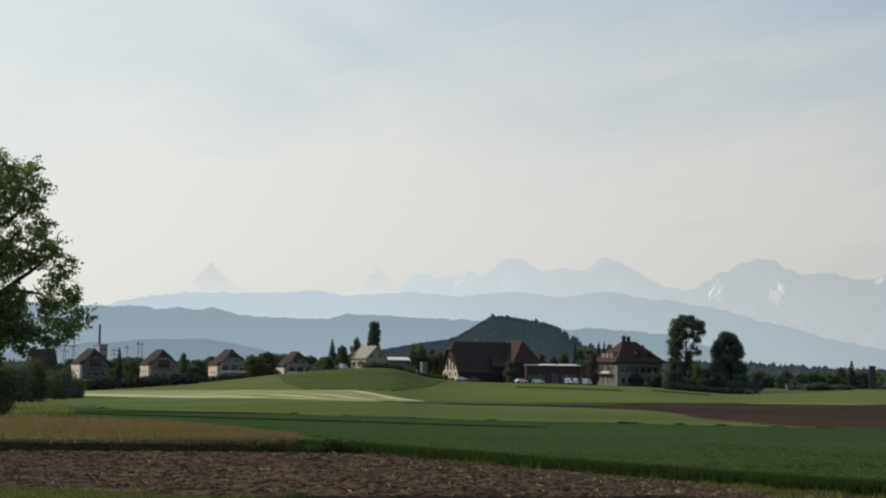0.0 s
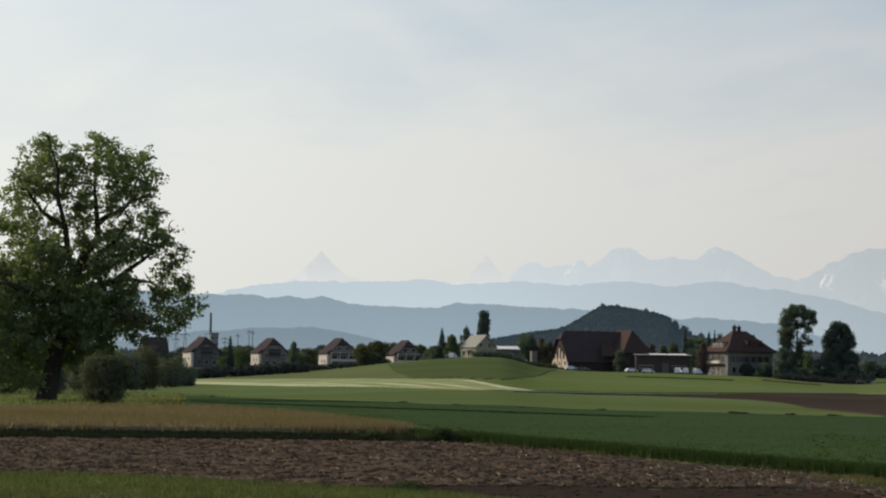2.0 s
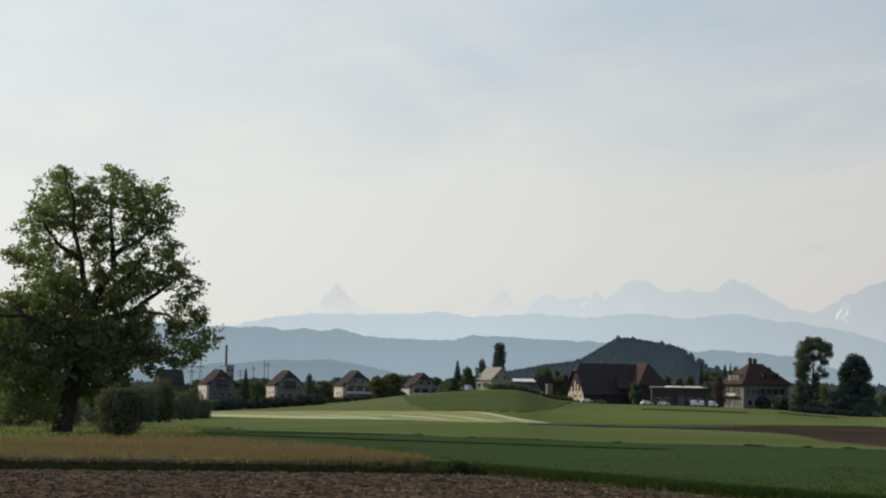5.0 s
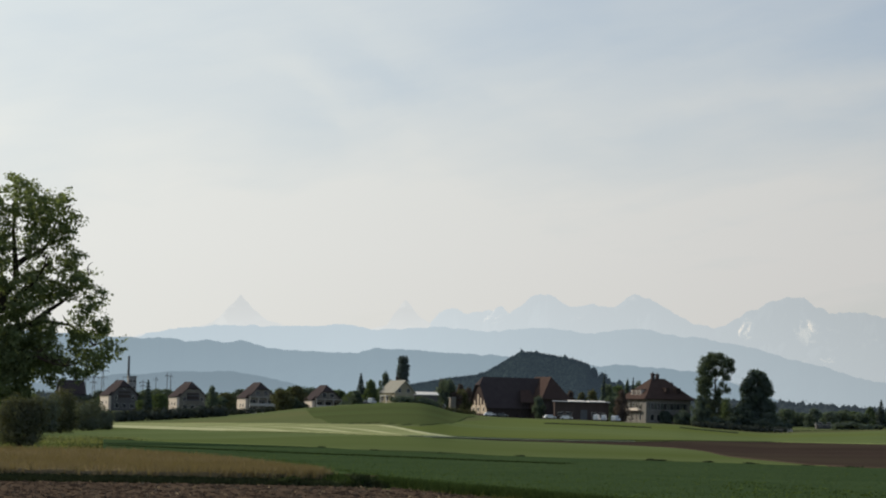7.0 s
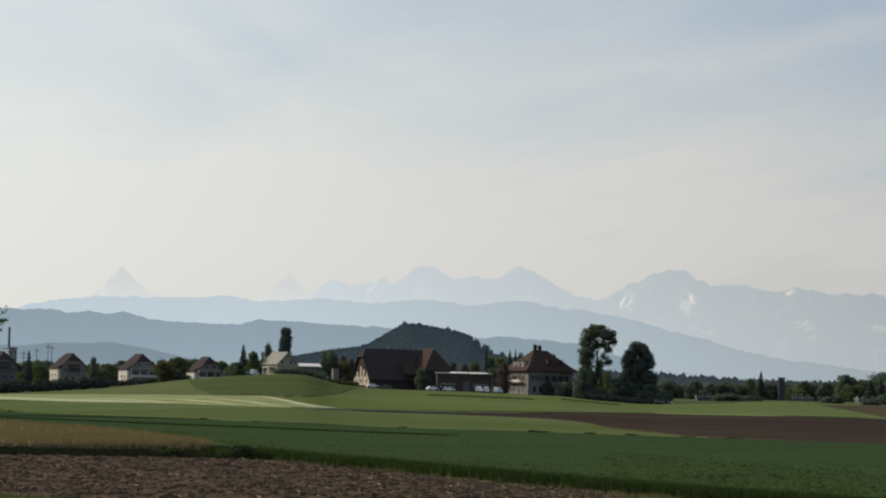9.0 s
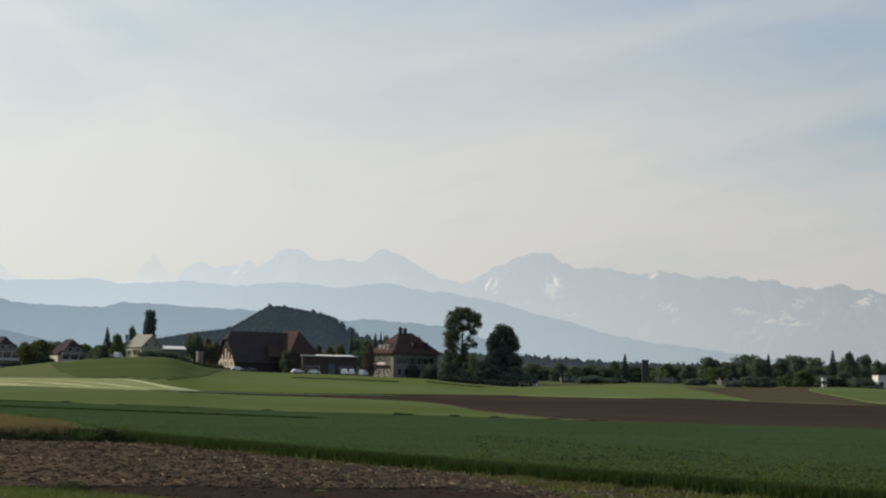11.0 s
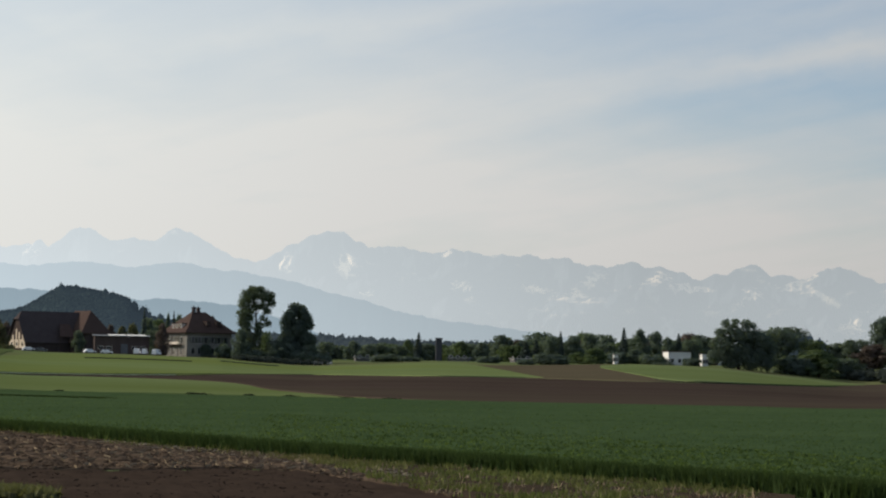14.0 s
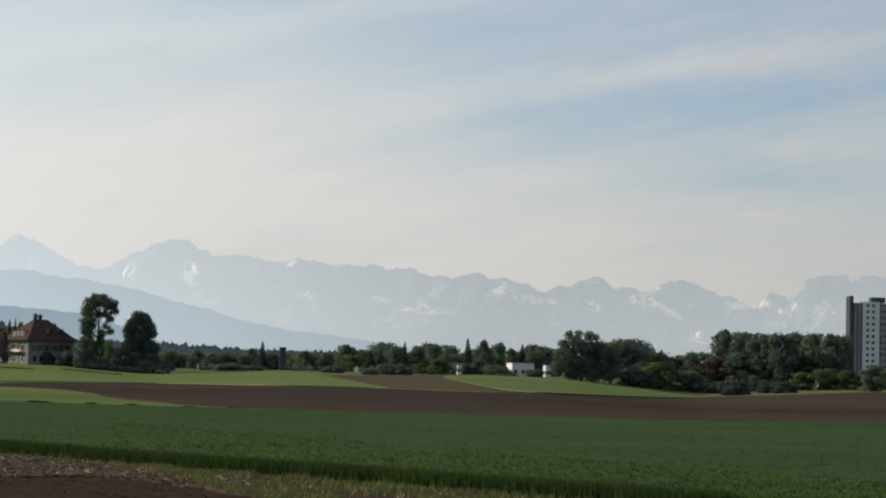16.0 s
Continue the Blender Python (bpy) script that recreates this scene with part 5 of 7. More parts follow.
def roof(parent, ln, wd, ze, zr, cut, inset, mat, over=0.8, thick=0.3, along_y=False, at=(0, 0), label="", sag=0.0):
    drop = over * (zr - ze) / (wd / 2)
    front, back, ends = roof_points(ln + 2 * over, wd + 2 * over, ze - drop, zr, cut, inset)
    bm = bmesh.new()
    made = {}

    def vert(p):
        key = tuple(round(c, 4) for c in p)
        if key not in made:
            x, y, z = p
            made[key] = bm.verts.new((-y + at[0], x + at[1], z) if along_y else (x + at[0], y + at[1], z))
        return made[key]

    for poly in (front, back, *ends):
        seen = []
        for p in poly:
            v = vert(p)
            if v not in seen:
                seen.append(v)
        bm.faces.new(seen)
    bmesh.ops.recalc_face_normals(bm, faces=bm.faces)
    bmesh.ops.solidify(bm, geom=bm.faces[:], thickness=thick)
    return part("roof", bm, mat, parent, label)


def walls(parent, ln, wd, ze, zr, cut, inset, mat, along_y=False, at=(0, 0), label="", name="wall", z0=-0.5):
    front, back, ends = roof_points(ln, wd, ze - 0.2, zr - 0.45, cut, inset)
    pts = {tuple(p) for p in (*front, *back)} | {(sx * ln / 2, sy * wd / 2, z0) for sx in (-1, 1) for sy in (-1, 1)}
    bm = bmesh.new()
    for x, y, z in sorted(pts):
        bm.verts.new((-y + at[0], x + at[1], z) if along_y else (x + at[0], y + at[1], z))
    bmesh.ops.convex_hull(bm, input=bm.verts[:])
    return part(name, bm, mat, parent, label)


def each(name, dims, mat, parent, label=""):
    """One part for every box."""
    for d in dims:
        part(name, boxes(d), mat, parent, label)


SHARED = {}


def window(parent, x, y, z, w, h, face="front", sash=None, bars=True, shutters=False):
    """A window set on a wall: frame with pane and, where it has them, shutters."""
    key = (w, h, bars, shutters)
    if key not in SHARED:
        t = 0.09
        fr = boxes((-w / 2 - t, -w / 2, -0.05, 0.08, -t, h + t), (w / 2, w / 2 + t, -0.05, 0.08, -t, h + t), (-w / 2, w / 2, -0.05, 0.08, h, h + t), (-w / 2 - 0.1, w / 2 + 0.1, -0.12, 0.08, -t, 0))
        if bars:
            box(fr, -0.035, 0.035, -0.03, 0.05, 0, h)
        f = bpy.data.meshes.new("window")
        fr.to_mesh(f)
        f.materials.append(sash or M_SASH)
        p = bpy.data.meshes.new("pane")
        boxes((-w / 2, w / 2, -0.02, 0.02, 0, h)).to_mesh(p)
        p.materials.append(M_GLASS)
        s = None
        if shutters:
            s = bpy.data.meshes.new("shutter")
            boxes((-0.22, 0.22, -0.06, 0.0, 0, h)).to_mesh(s)
            s.materials.append(M_SHUTTER)
        SHARED[key] = (f, p, s)
    f, p, s = SHARED[key]
    turn = {"front": 0.0, "left": -90.0, "right": 90.0}[face]
    ob = new("window", f)
    ob.parent = parent
    ob.matrix_basis = pose(x, y, z, 0, 0, turn)
    pane = new("pane", p)
    pane.parent = ob
    if s:
        for k in (-1, 1):
            sh = new("shutter", s)
            sh.parent = ob
            sh.matrix_basis = pose(k * (w / 2 + 0.33), 0, 0)
    return ob


def chimney(parent, x, y, z0, z1, w=0.9):
    ob = part("chimney", boxes((x - w / 2, x + w / 2, y - w / 2, y + w / 2, z0, z1), (x - w / 2 - .12, x + w / 2 + .12, y - w / 2 - .12, y + w / 2 + .12, z1, z1 + 0.25)), M_OLDTILE, parent, "dark brick chimney")
    part("chimney_pot", boxes((x - 0.2, x + 0.2, y - 0.2, y + 0.2, z1 + 0.25, z1 + 0.8)), M_STEEL, ob)


def row_house(az, d, label, balcony, wall_mat, turn=21.0, scale=1.1):
    h = tagged(plant("house", az, d, turn), label, "house", "row of houses")
    s = scale
    W, D, ZE, ZR = 10.0 * s, 9.5 * s, 6.0 * s, 11.0 * s
    walls(h, D, W, ZE, ZR, 0.55, 2.0, wall_mat, along_y=True)
    roof(h, D, W, ZE, ZR, 0.55, 2.0, M_OLDTILE, over=0.55, along_y=True, label="dark half-hipped tile roof")
    # sunlit side: lighter plaster colour than the shaded front
    part("side_wing", boxes((-W / 2 - 1.1, -W / 2 - 0.003, -D / 2 + 0.25, D / 2 - 1.0, -0.5, 5.2 * s)), M_LITPLASTER, h, "pale stair wing, its sunlight put into the plaster colour")
    bm = bmesh.new()
    for y in (-D / 2, D / 2 - 0.7):
        for x, z in ((-W / 2 - 1.5, 5.2 * s), (-W / 2 - 1.5, 5.4 * s), (-W / 2 + 0.3, 6.9 * s), (-W / 2 + 0.3, 6.6 * s)):
            bm.verts.new((x, y, z))
    bmesh.ops.convex_hull(bm, input=bm.verts[:])
    part("wing_roof", bm, M_OLDTILE, h)
    yf = -D / 2 - 0.02
    if balcony:
        for x in (-W / 2 + 0.12, -W / 6, W / 6, W / 2 - 0.12):
            part("balcony_post", boxes((x - 0.12, x + 0.12, -D / 2 - 1.5, -D / 2 - 1.28, -0.4, 5.7 * s)), M_SASH, h, "white balcony post")
        for z in (0.2 * s, 2.9 * s):
            b = part("balcony", boxes((-W / 2 + 0.05, W / 2 - 0.05, -D / 2 - 1.5, -D / 2 - 0.003, z - 0.2, z)), M_SASH, h, "white concrete balcony")
            part("parapet", boxes((-W / 2 + 0.05, W / 2 - 0.05, -D / 2 - 1.58, -D / 2 - 1.503, z - 0.1, z + 0.8)), M_SASH, b)
            for x in (-W / 3, 0.0, W / 3):
                window(h, x, yf, z + 0.1, 2.5, 2.1, bars=True)
        part("balcony_canopy", boxes((-W / 2 + 0.05, W / 2 - 0.05, -D / 2 - 1.6, -D / 2 - 0.003, 5.703 * s, 5.9 * s)), M_SASH, h, "white slab over the balconies")
        for x in (-1.5 * s, 1.5 * s):
            window(h, x, yf, 6.6 * s, 1.5, 1.5)
        part("side_balcony", boxes((W / 2 + 0.003, W / 2 + 1.3, -D / 2 + 0.5, D / 2 - 3, 2.7 * s, 3.6 * s)), M_SASH, h, "small white side balcony")
    else:
        for x in (-2.9 * s, -0.1 * s, 2.9 * s):
            window(h, x, yf, 1.0 * s, 1.6, 1.7)
        for x in (-3.2 * s, 3.4 * s):
            window(h, x, yf, 4.0 * s, 1.1, 1.5)
        # the loggia's shaded recess is a flat dark board plate on the wall
        lg = part("loggia", boxes((-2.3 * s, 2.3 * s, yf - 0.06, yf + 0.015, 4.1 * s, 6.9 * s)), M_BOARD, h, "dark timber loggia under the gable, its recess shade painted flat")
        for z in (4.1 * s, 5.7 * s):
            part("parapet", boxes((-2.3 * s, 2.3 * s, yf - 0.5, yf - 0.063, z, z + 0.6)), M_GREYWALL, lg)
        window(h, 0.0, yf, 7.7 * s, 0.9, 0.9)
    for y in (-2.6, 0.6):
        window(h, -W / 2 - 1.12, y, 2.6, 0.8, 1.2, "left", bars=False)
    part("wing_door", boxes((-W / 2 - 1.16, -W / 2 - 1.103, -1.4, -0.4, -0.3, 2.0)), M_TIMBER, h, "dark wooden house door")
    return h


row_house(-5.66, 1010, "grey house with a half-hipped dark tile roof", False, M_GREYWALL)
row_house(-4.13, 1010, "cream house with a half-hipped dark tile roof", False, M_PLASTER)
row_house(-2.58, 1010, "house with rows of white balconies on its gable", True, M_PLASTER, scale=1.14)
row_house(-1.08, 1010, "house with white balconies behind a grassy rise", True, M_PLASTER)


def yellow_house():
    h = tagged(plant("house", 0.60, 905, 35), "yellow house with a light sunlit sheet roof", "house")
    walls(h, 8.6, 8.5, 4.6, 8.6, 1.0, 0, M_YELLOW, along_y=True)
    roof(h, 8.6, 8.5, 4.6, 8.6, 1.0, 0, M_SLATE, over=0.6, along_y=True, label="light grey sheet roof")
    for x in (-2.2, 1.6):
        for z in (1.2, 4.2):
            window(h, x, -4.32, z, 1.2, 1.4)
    for y in (-3.0, 0.5, 3.2):
        window(h, -4.27, y, 1.3, 1.3, 1.5, "left")
    part("door", boxes((-0.5, 0.5, -4.37, -4.303, 0, 2.1)), M_TIMBER, h, "dark wooden house door")
    part("porch", boxes((-6.4, -4.253, -2.0, 2.0, 2.9, 3.1), (-6.3, -6.15, -1.9, -1.75, -0.3, 2.9), (-6.3, -6.15, 1.75, 1.9, -0.3, 2.9)), M_WHITE, h, "small white open porch")
    chimney(h, 1.0, 2.0, 6.5, 9.4, 0.7)
    g = tagged(plant("shed", 1.22, 915, 8), "low shed with a pale low-pitched roof", "shed")
    part("wall", boxes((-4.2, 4.2, -3, 3, -0.5, 4.2)), M_GREYWALL, g)
    bm = bmesh.new()
    for x in (-4.7, 4.7):
        for y, z in ((-3.4, 4.2), (3.4, 5.3)):
            bm.verts.new((x, y, z))
            bm.verts.new((x, y, z + 0.2))
    bmesh.ops.convex_hull(bm, input=bm.verts[:])
    part("roof", bm, M_WHITE, g, "pale low-pitched roof")


yellow_house()


def barn():
    h = tagged(plant("barn", 3.3, 950, 25), "huge old timber barn with steep dark tile roof", "barn")
    walls(h, 31.0, 15.8, 4.8, 15.5, 0.74, 2.2, M_TIMBER, label="dark weathered timber wall")
    roof(h, 31.0, 15.8, 4.8, 15.5, 0.74, 2.2, M_OLDTILE, over=0.8, thick=0.35, label="steep dark half-hipped tile roof")
    part("gable_wall", boxes((-15.7, -15.503, -7.2, 6.4, 1.7, 4.9)), M_CREAM, h, "cream plastered lower gable wall")
    each("gable_panel", ((-15.62, -15.503, -5.4, -4.4, 4.903, 6.6), (-15.62, -15.503, -2.4, -1.3, 4.903, 7.6), (-15.62, -15.503, 0.2, 1.2, 4.903, 8.8), (-15.62, -15.503, 3.2, 4.1, 4.903, 6.6)), M_CREAM, h, "pale panels between dark timbers")
    each("timber_post", ((-15.8, -15.703, -2.0, -1.7, 1.7, 4.9), (-15.8, -15.703, 1.6, 1.9, 1.7, 4.9)), M_TIMBER, h)
    for y in (-5, -0.1, 4.2):
        window(h, -15.73, y, 2.6, 1.1, 1.3, "left")
    walls(h, 21.6, 15.6, 5.6, 16.1, 0.30, 5.2, M_TIMBER, along_y=True, at=(10.0, -1.8), name="wing_wall")
    roof(h, 21.6, 15.6, 5.6, 16.1, 0.30, 5.2, M_TILE, over=1.2, thick=0.35, along_y=True, at=(10.0, -1.8), label="reddish hipped tile roof of the wing")
    for x in (5.5, 10.0, 14.5):
        d = part("door", boxes((x - 1.7, x + 1.7, -12.72, -12.605, 0, 3.6)), M_TIMBER, h, "dark plank barn door")
        each("plank", [(x - 1.6 + 0.55 * i, x - 1.15 + 0.55 * i, -12.76, -12.723, 0.1, 3.5) for i in range(6)], M_TIMBER, d)
    for x in (-11, -6.5, -2.0):
        part("door", boxes((x - 1.5, x + 1.5, -8.0, -7.905, 0, 3.3)), M_TIMBER, h, "dark plank barn door")
    bm = bmesh.new()
    for x, y, z in ((-3.0, -10.2, 6.0), (3.0, -10.2, 6.0), (-1.0, -5.2, 10.6), (3.0, -5.2, 10.6)):
        bm.verts.new((x, y, z))
        bm.verts.new((x, y, z + 0.3))
    bmesh.ops.convex_hull(bm, input=bm.verts[:])
    part("ramp_roof", bm, M_TILE, h, "reddish lean-to roof over the gate")
    each("ramp_post", ((-2.8, -2.5, -10.0, -9.7, -0.3, 6.1), (1.9, 2.2, -10.0, -9.7, -0.3, 6.1)), M_TIMBER, h)


barn()


def farmhouse():
    h = tagged(plant("farmhouse", 6.48, 940, 27), "stately old farmhouse with a big hipped tile roof", "house")
    L, W, ZE, ZR = 18.4, 18.0, 9.6, 16.6
    part("wall", boxes((-L / 2, L / 2, -W / 2, W / 2, -0.5, ZE + 0.3)), M_FACADE, h, "pale grey plastered wall")
    rings = ((L / 2 + 1.5, W / 2 + 1.5, ZE - 0.7), (L / 2 - 0.9, W / 2 - 0.9, ZE + 1.3), (2.7, 0.35, ZR))
    bm = bmesh.new()
    loops = [[bm.verts.new((sx * a, sy * b, z)) for sx, sy in ((-1, -1), (1, -1), (1, 1), (-1, 1))] for a, b, z in rings]
    for lo, hi in zip(loops, loops[1:]):
        for i in range(4):
            bm.faces.new((lo[i], lo[(i + 1) % 4], hi[(i + 1) % 4], hi[i]))
    bm.faces.new(loops[-1])
    bmesh.ops.recalc_face_normals(bm, faces=bm.faces)
    bmesh.ops.solidify(bm, geom=bm.faces[:], thickness=0.3)
    part("roof", bm, M_TILE, h, "big flared hipped clay tile roof")
    for z, hh in ((1.0, 2.2), (5.0, 2.3)):
        for x in (-6.6, -4.0, -1.4, 1.4, 4.0, 6.6):
            window(h, x, -W / 2 - 0.02, z, 1.4, hh, bars=False, shutters=z > 3)
        for y in (-4.6, -1.6, 1.6, 4.6):
            window(h, -L / 2 - 0.02, y, z, 1.1, hh, "left", shutters=z > 3)
    d = part("door", boxes((-0.6, 0.6, -W / 2 - 0.1, -W / 2 - 0.003, 0, 2.2)), M_TIMBER, h, "dark wooden house door")
    part("door_step", boxes((-1.0, 1.0, -W / 2 - 1.0, -W / 2 - 0.11, -0.3, 0.17)), M_CONCRETE, h)
    # gallery and dormers on the sunny side
    g = part("gallery", boxes((-L / 2 - 1.6, -L / 2 - 0.003, -5.5, 5.5, 4.3, 4.5)), M_TIMBER, h, "wooden gallery")
    part("railing", boxes((-L / 2 - 1.6, -L / 2 - 1.5, -5.5, 5.5, 4.5, 5.5)), M_LITPLASTER, g, "pale gallery railing")
    for y in (-4.8, 0, 4.8):
        part("post", boxes((-L / 2 - 1.6, -L / 2 - 1.45, y - 0.1, y + 0.1, -0.3, 8.2)), M_TIMBER, g)
    for y in (-3.2, 0.0, 3.2):
        dm = part("dormer", boxes((-L / 2 + 0.3, -L / 2 + 3.2, y - 0.8, y + 0.8, ZE + 0.8, ZE + 2.6)), M_LITPLASTER, h, "plastered dormer window")
        part("dormer_roof", boxes((-L / 2 + 0.0, -L / 2 + 4.2, y - 1.0, y + 1.0, ZE + 2.603, ZE + 2.85)), M_TILE, dm)
        window(h, -L / 2 + 0.27, y, ZE + 1.1, 0.9, 1.1, "left")
    chimney(h, -2.4, -0.6, ZR - 1.6, ZR + 1.6, 1.1)
    chimney(h, 0.2, 0.8, ZR - 1.6, ZR + 1.4, 1.1)
    chimney(h, 5.2, -1.2, ZR - 4.4, ZR - 1.9, 0.9)
    # small dormers on the shaded slope
    for x, z in ((4.4, ZE + 1.9), (-0.2, ZE + 1.9)):
        dm = part("dormer", boxes((x - 0.7, x + 0.7, -W / 2 + 0.5, -W / 2 + 3.0, z, z + 1.4)), M_TIMBER, h, "small dark dormer")
        part("dormer_roof", boxes((x - 0.9, x + 0.9, -W / 2 + 0.3, -W / 2 + 3.6, z + 1.403, z + 1.6)), M_TILE, dm)


farmhouse()


def shed():
    h = tagged(plant("shed", 4.76, 905, 4), "long flat-roofed shed with a white fascia", "shed")
    part("wall", boxes((-9.6, 9.6, -4, 4, -0.5, 6.2)), M_BOARD, h, "dark timber-clad wall")
    def slab(name, x0, x1, lift, mat, label):
        bm = bmesh.new()
        for x in (x0, x1):
            for y, z in ((-4.9, 6.2), (4.5, 6.7)):
                bm.verts.new((x, y, z + lift))
                bm.verts.new((x, y, z + lift + 0.18))
        bmesh.ops.convex_hull(bm, input=bm.verts[:])
        part(name, bm, mat, h, label)

    slab("roof", -10.2, 10.2, 0.0, M_STEEL, "low-pitched dark roof")
    slab("roof_sheet", -4.5, 1.5, 0.184, M_WHITE, "pale roof sheeting in the sun")
    slab("roof_sheet", 2.2, 8.6, 0.184, M_WHITE, "pale roof sheeting in the sun")
    part("gate", boxes((-0.4, 2.0, -4.12, -4.003, 0, 3.6)), M_STEEL, h, "grey steel sliding gate")
    for x in (-7.5, -4.5, 4.4, 7.2):
        window(h, x, -4.02, 1.6, 1.8, 1.1)


shed()


def silo():
    p = tagged(plant("silo", 1.845, 900, 20), "pale square plastered silo tower", "silo")
    part("body", boxes((-0.98, 0.98, -1.0, 1.0, -0.3, 5.1)), M_PLASTER, p)
    part("cap", boxes((-1.1, 1.1, -1.12, 1.12, 5.1, 5.32)), M_CONCRETE, p, "flat concrete cap")
    w = tagged(plant("water_tank", 1.66, 898, 0), "small white upright water tank", "tank")
    part("body", boxes((-0.5, 0.5, -0.5, 0.5, 0, 1.9)), M_WHITE, w)
    part("lid", boxes((-0.56, 0.56, -0.56, 0.56, 1.9, 2.0)), M_CONCRETE, w)


silo()


def paling():
    """A short run of white boards between posts."""
    p = tagged(plant("fence", 9.15, 889, -6), "white board fence below tall trees", "fence")
    for i in range(8):
        x = -5.6 + 1.6 * i
        part("post", boxes((x - 0.06, x + 0.06, -0.06, 0.06, -0.3, 1.5)), M_SASH, p)
        if i < 7 and i not in (2, 5):
            part("board", boxes((x + 0.062, x + 1.538, -0.03, 0.03, 0.5, 1.35)), M_SASH, p)


paling()


def car(az, d, turn, paint, label, van=False):
    c = tagged(plant("van" if van else "car", az, d, turn), label, "van" if van else "car", "parked vehicles")
    prof = [(-2.3, 0.35), (-2.3, 1.0), (-2.15, 1.9), (-1.9, 2.05), (1.2, 2.05), (1.75, 1.25), (2.35, 1.05), (2.4, 0.35)] if van else \
           [(-2.1, 0.3), (-2.1, 0.85), (-1.75, 0.95), (-1.2, 1.42), (0.35, 1.45), (1.1, 0.95), (1.95, 0.82), (2.1, 0.6), (2.1, 0.3)]
    bm = bmesh.new()
    lo = [bm.verts.new((x, -0.86 + (0.16 if z > 1.1 else 0), z)) for x, z in prof]
    hi = [bm.verts.new((x, 0.86 - (0.16 if z > 1.1 else 0), z)) for x, z in prof]
    n = len(prof)
    bm.faces.new(lo)
    bm.faces.new(hi[::-1])
    for i in range(n):
        bm.faces.new((lo[i], hi[i], hi[(i + 1) % n], lo[(i + 1) % n]))
    part("body", bm, paint, c)
    if van:
        part("side_window", boxes((0.3, 1.15, -0.76, 0.76, 1.25, 1.75)), M_GLASS, c)
        part("windscreen", boxes((1.3, 1.5, -0.6, 0.6, 1.3, 1.7)), M_GLASS, c)
    else:
        part("side_window", boxes((-1.05, 0.35, -0.775, 0.775, 0.98, 1.32)), M_GLASS, c)
        part("windscreen", boxes((0.55, 0.72, -0.6, 0.6, 1.0, 1.28)), M_GLASS, c)
    for x in (-1.35, 1.35):
        for y in (-0.8, 0.8):
            b = bmesh.new()
            bmesh.ops.create_cone(b, cap_ends=True, segments=14, radius1=0.33, radius2=0.33, depth=0.22, matrix=pose(x, y, 0.33, 90, 0, 0))
            w = part("tyre", b, M_TYRE, c)
            b = bmesh.new()
            bmesh.ops.create_cone(b, cap_ends=True, segments=10, radius1=0.2, radius2=0.2, depth=0.24, matrix=pose(x, y, 0.33, 90, 0, 0))
            part("rim", b, M_STEEL, w)
    for y in (-0.6, 0.6):
        part("headlight", boxes((prof[-2][0] - 0.1, prof[-2][0] + 0.03, y - 0.15, y + 0.15, 0.62, 0.78)), M_SASH, c)


car(2.70, 872, 12, M_CARWHITE, "white parked car by the barn")
car(2.98, 870, -8, M_CARDARK, "dark grey parked car by the barn")
car(4.06, 872, 20, M_CARWHITE, "white parked car in front of a shed")
car(4.44, 862, -5, M_CARWHITE, "white parked car on the grass edge")
car(0.02, 893, 70, M_CARWHITE, "white delivery van by a yellow house", True)
car(-0.10, 893, 80, M_CARDARK, "dark parked car by a yellow house")
car(5.12, 872, 78, M_CARWHITE, "white delivery van with windows, parked", True)
car(5.29, 874, 84, M_CARWHITE, "white delivery van seen from its end", True)
car(5.55, 872, 68, M_CARWHITE, "white delivery van beside the shed", True)


def tower():
    h = tagged(plant("tower_block", 25.10, 1150, 8), "tall white apartment tower with dark recessed bays", "tower block", kind="")
    z1 = 2 + 1150 * math.tan(radians(2.02)) - on_ground(25.1, 1150).z
    part("core", boxes((-8.6, -7.0, -4, 9, -1, z1 + 2.6)), M_DARKPANEL, h, "dark lift shaft")
    part("bay", boxes((-6.997, -2.8, -3.0, 9, -1, z1 - 0.5)), M_BAY, h, "grey recessed balcony bay")
    each("fin", ((-6.2, -5.7, -3.9, -3.003, -1, z1 - 0.3), (-4.2, -3.7, -3.9, -3.003, -1, z1 - 0.3)), M_CONCRETE, h, "pale concrete fin")
    part("wall", boxes((-2.797, 4.6, -4.6, 9, -1, z1)), M_TOWER, h, "white rendered wall")
    part("side_bay", boxes((4.603, 9.5, -3.4, 9, -1, z1 - 0.4)), M_BAY, h, "blue-grey glazed bay")
    part("roof_house", boxes((1.2, 7.5, -2, 6, z1, z1 + 2.2)), M_DARKPANEL, h, "dark plant room")
    floors = int(z1 / 2.75)
    for i in range(floors):
        z = z1 - 2.3 - 2.75 * i
        for x in (-0.6, 1.9):
            window(h, x, -4.62, z, 1.25, 1.25, bars=False)
        for x in (5.6, 7.4):
            window(h, x, -3.42, z, 1.4, 1.5)


tower()


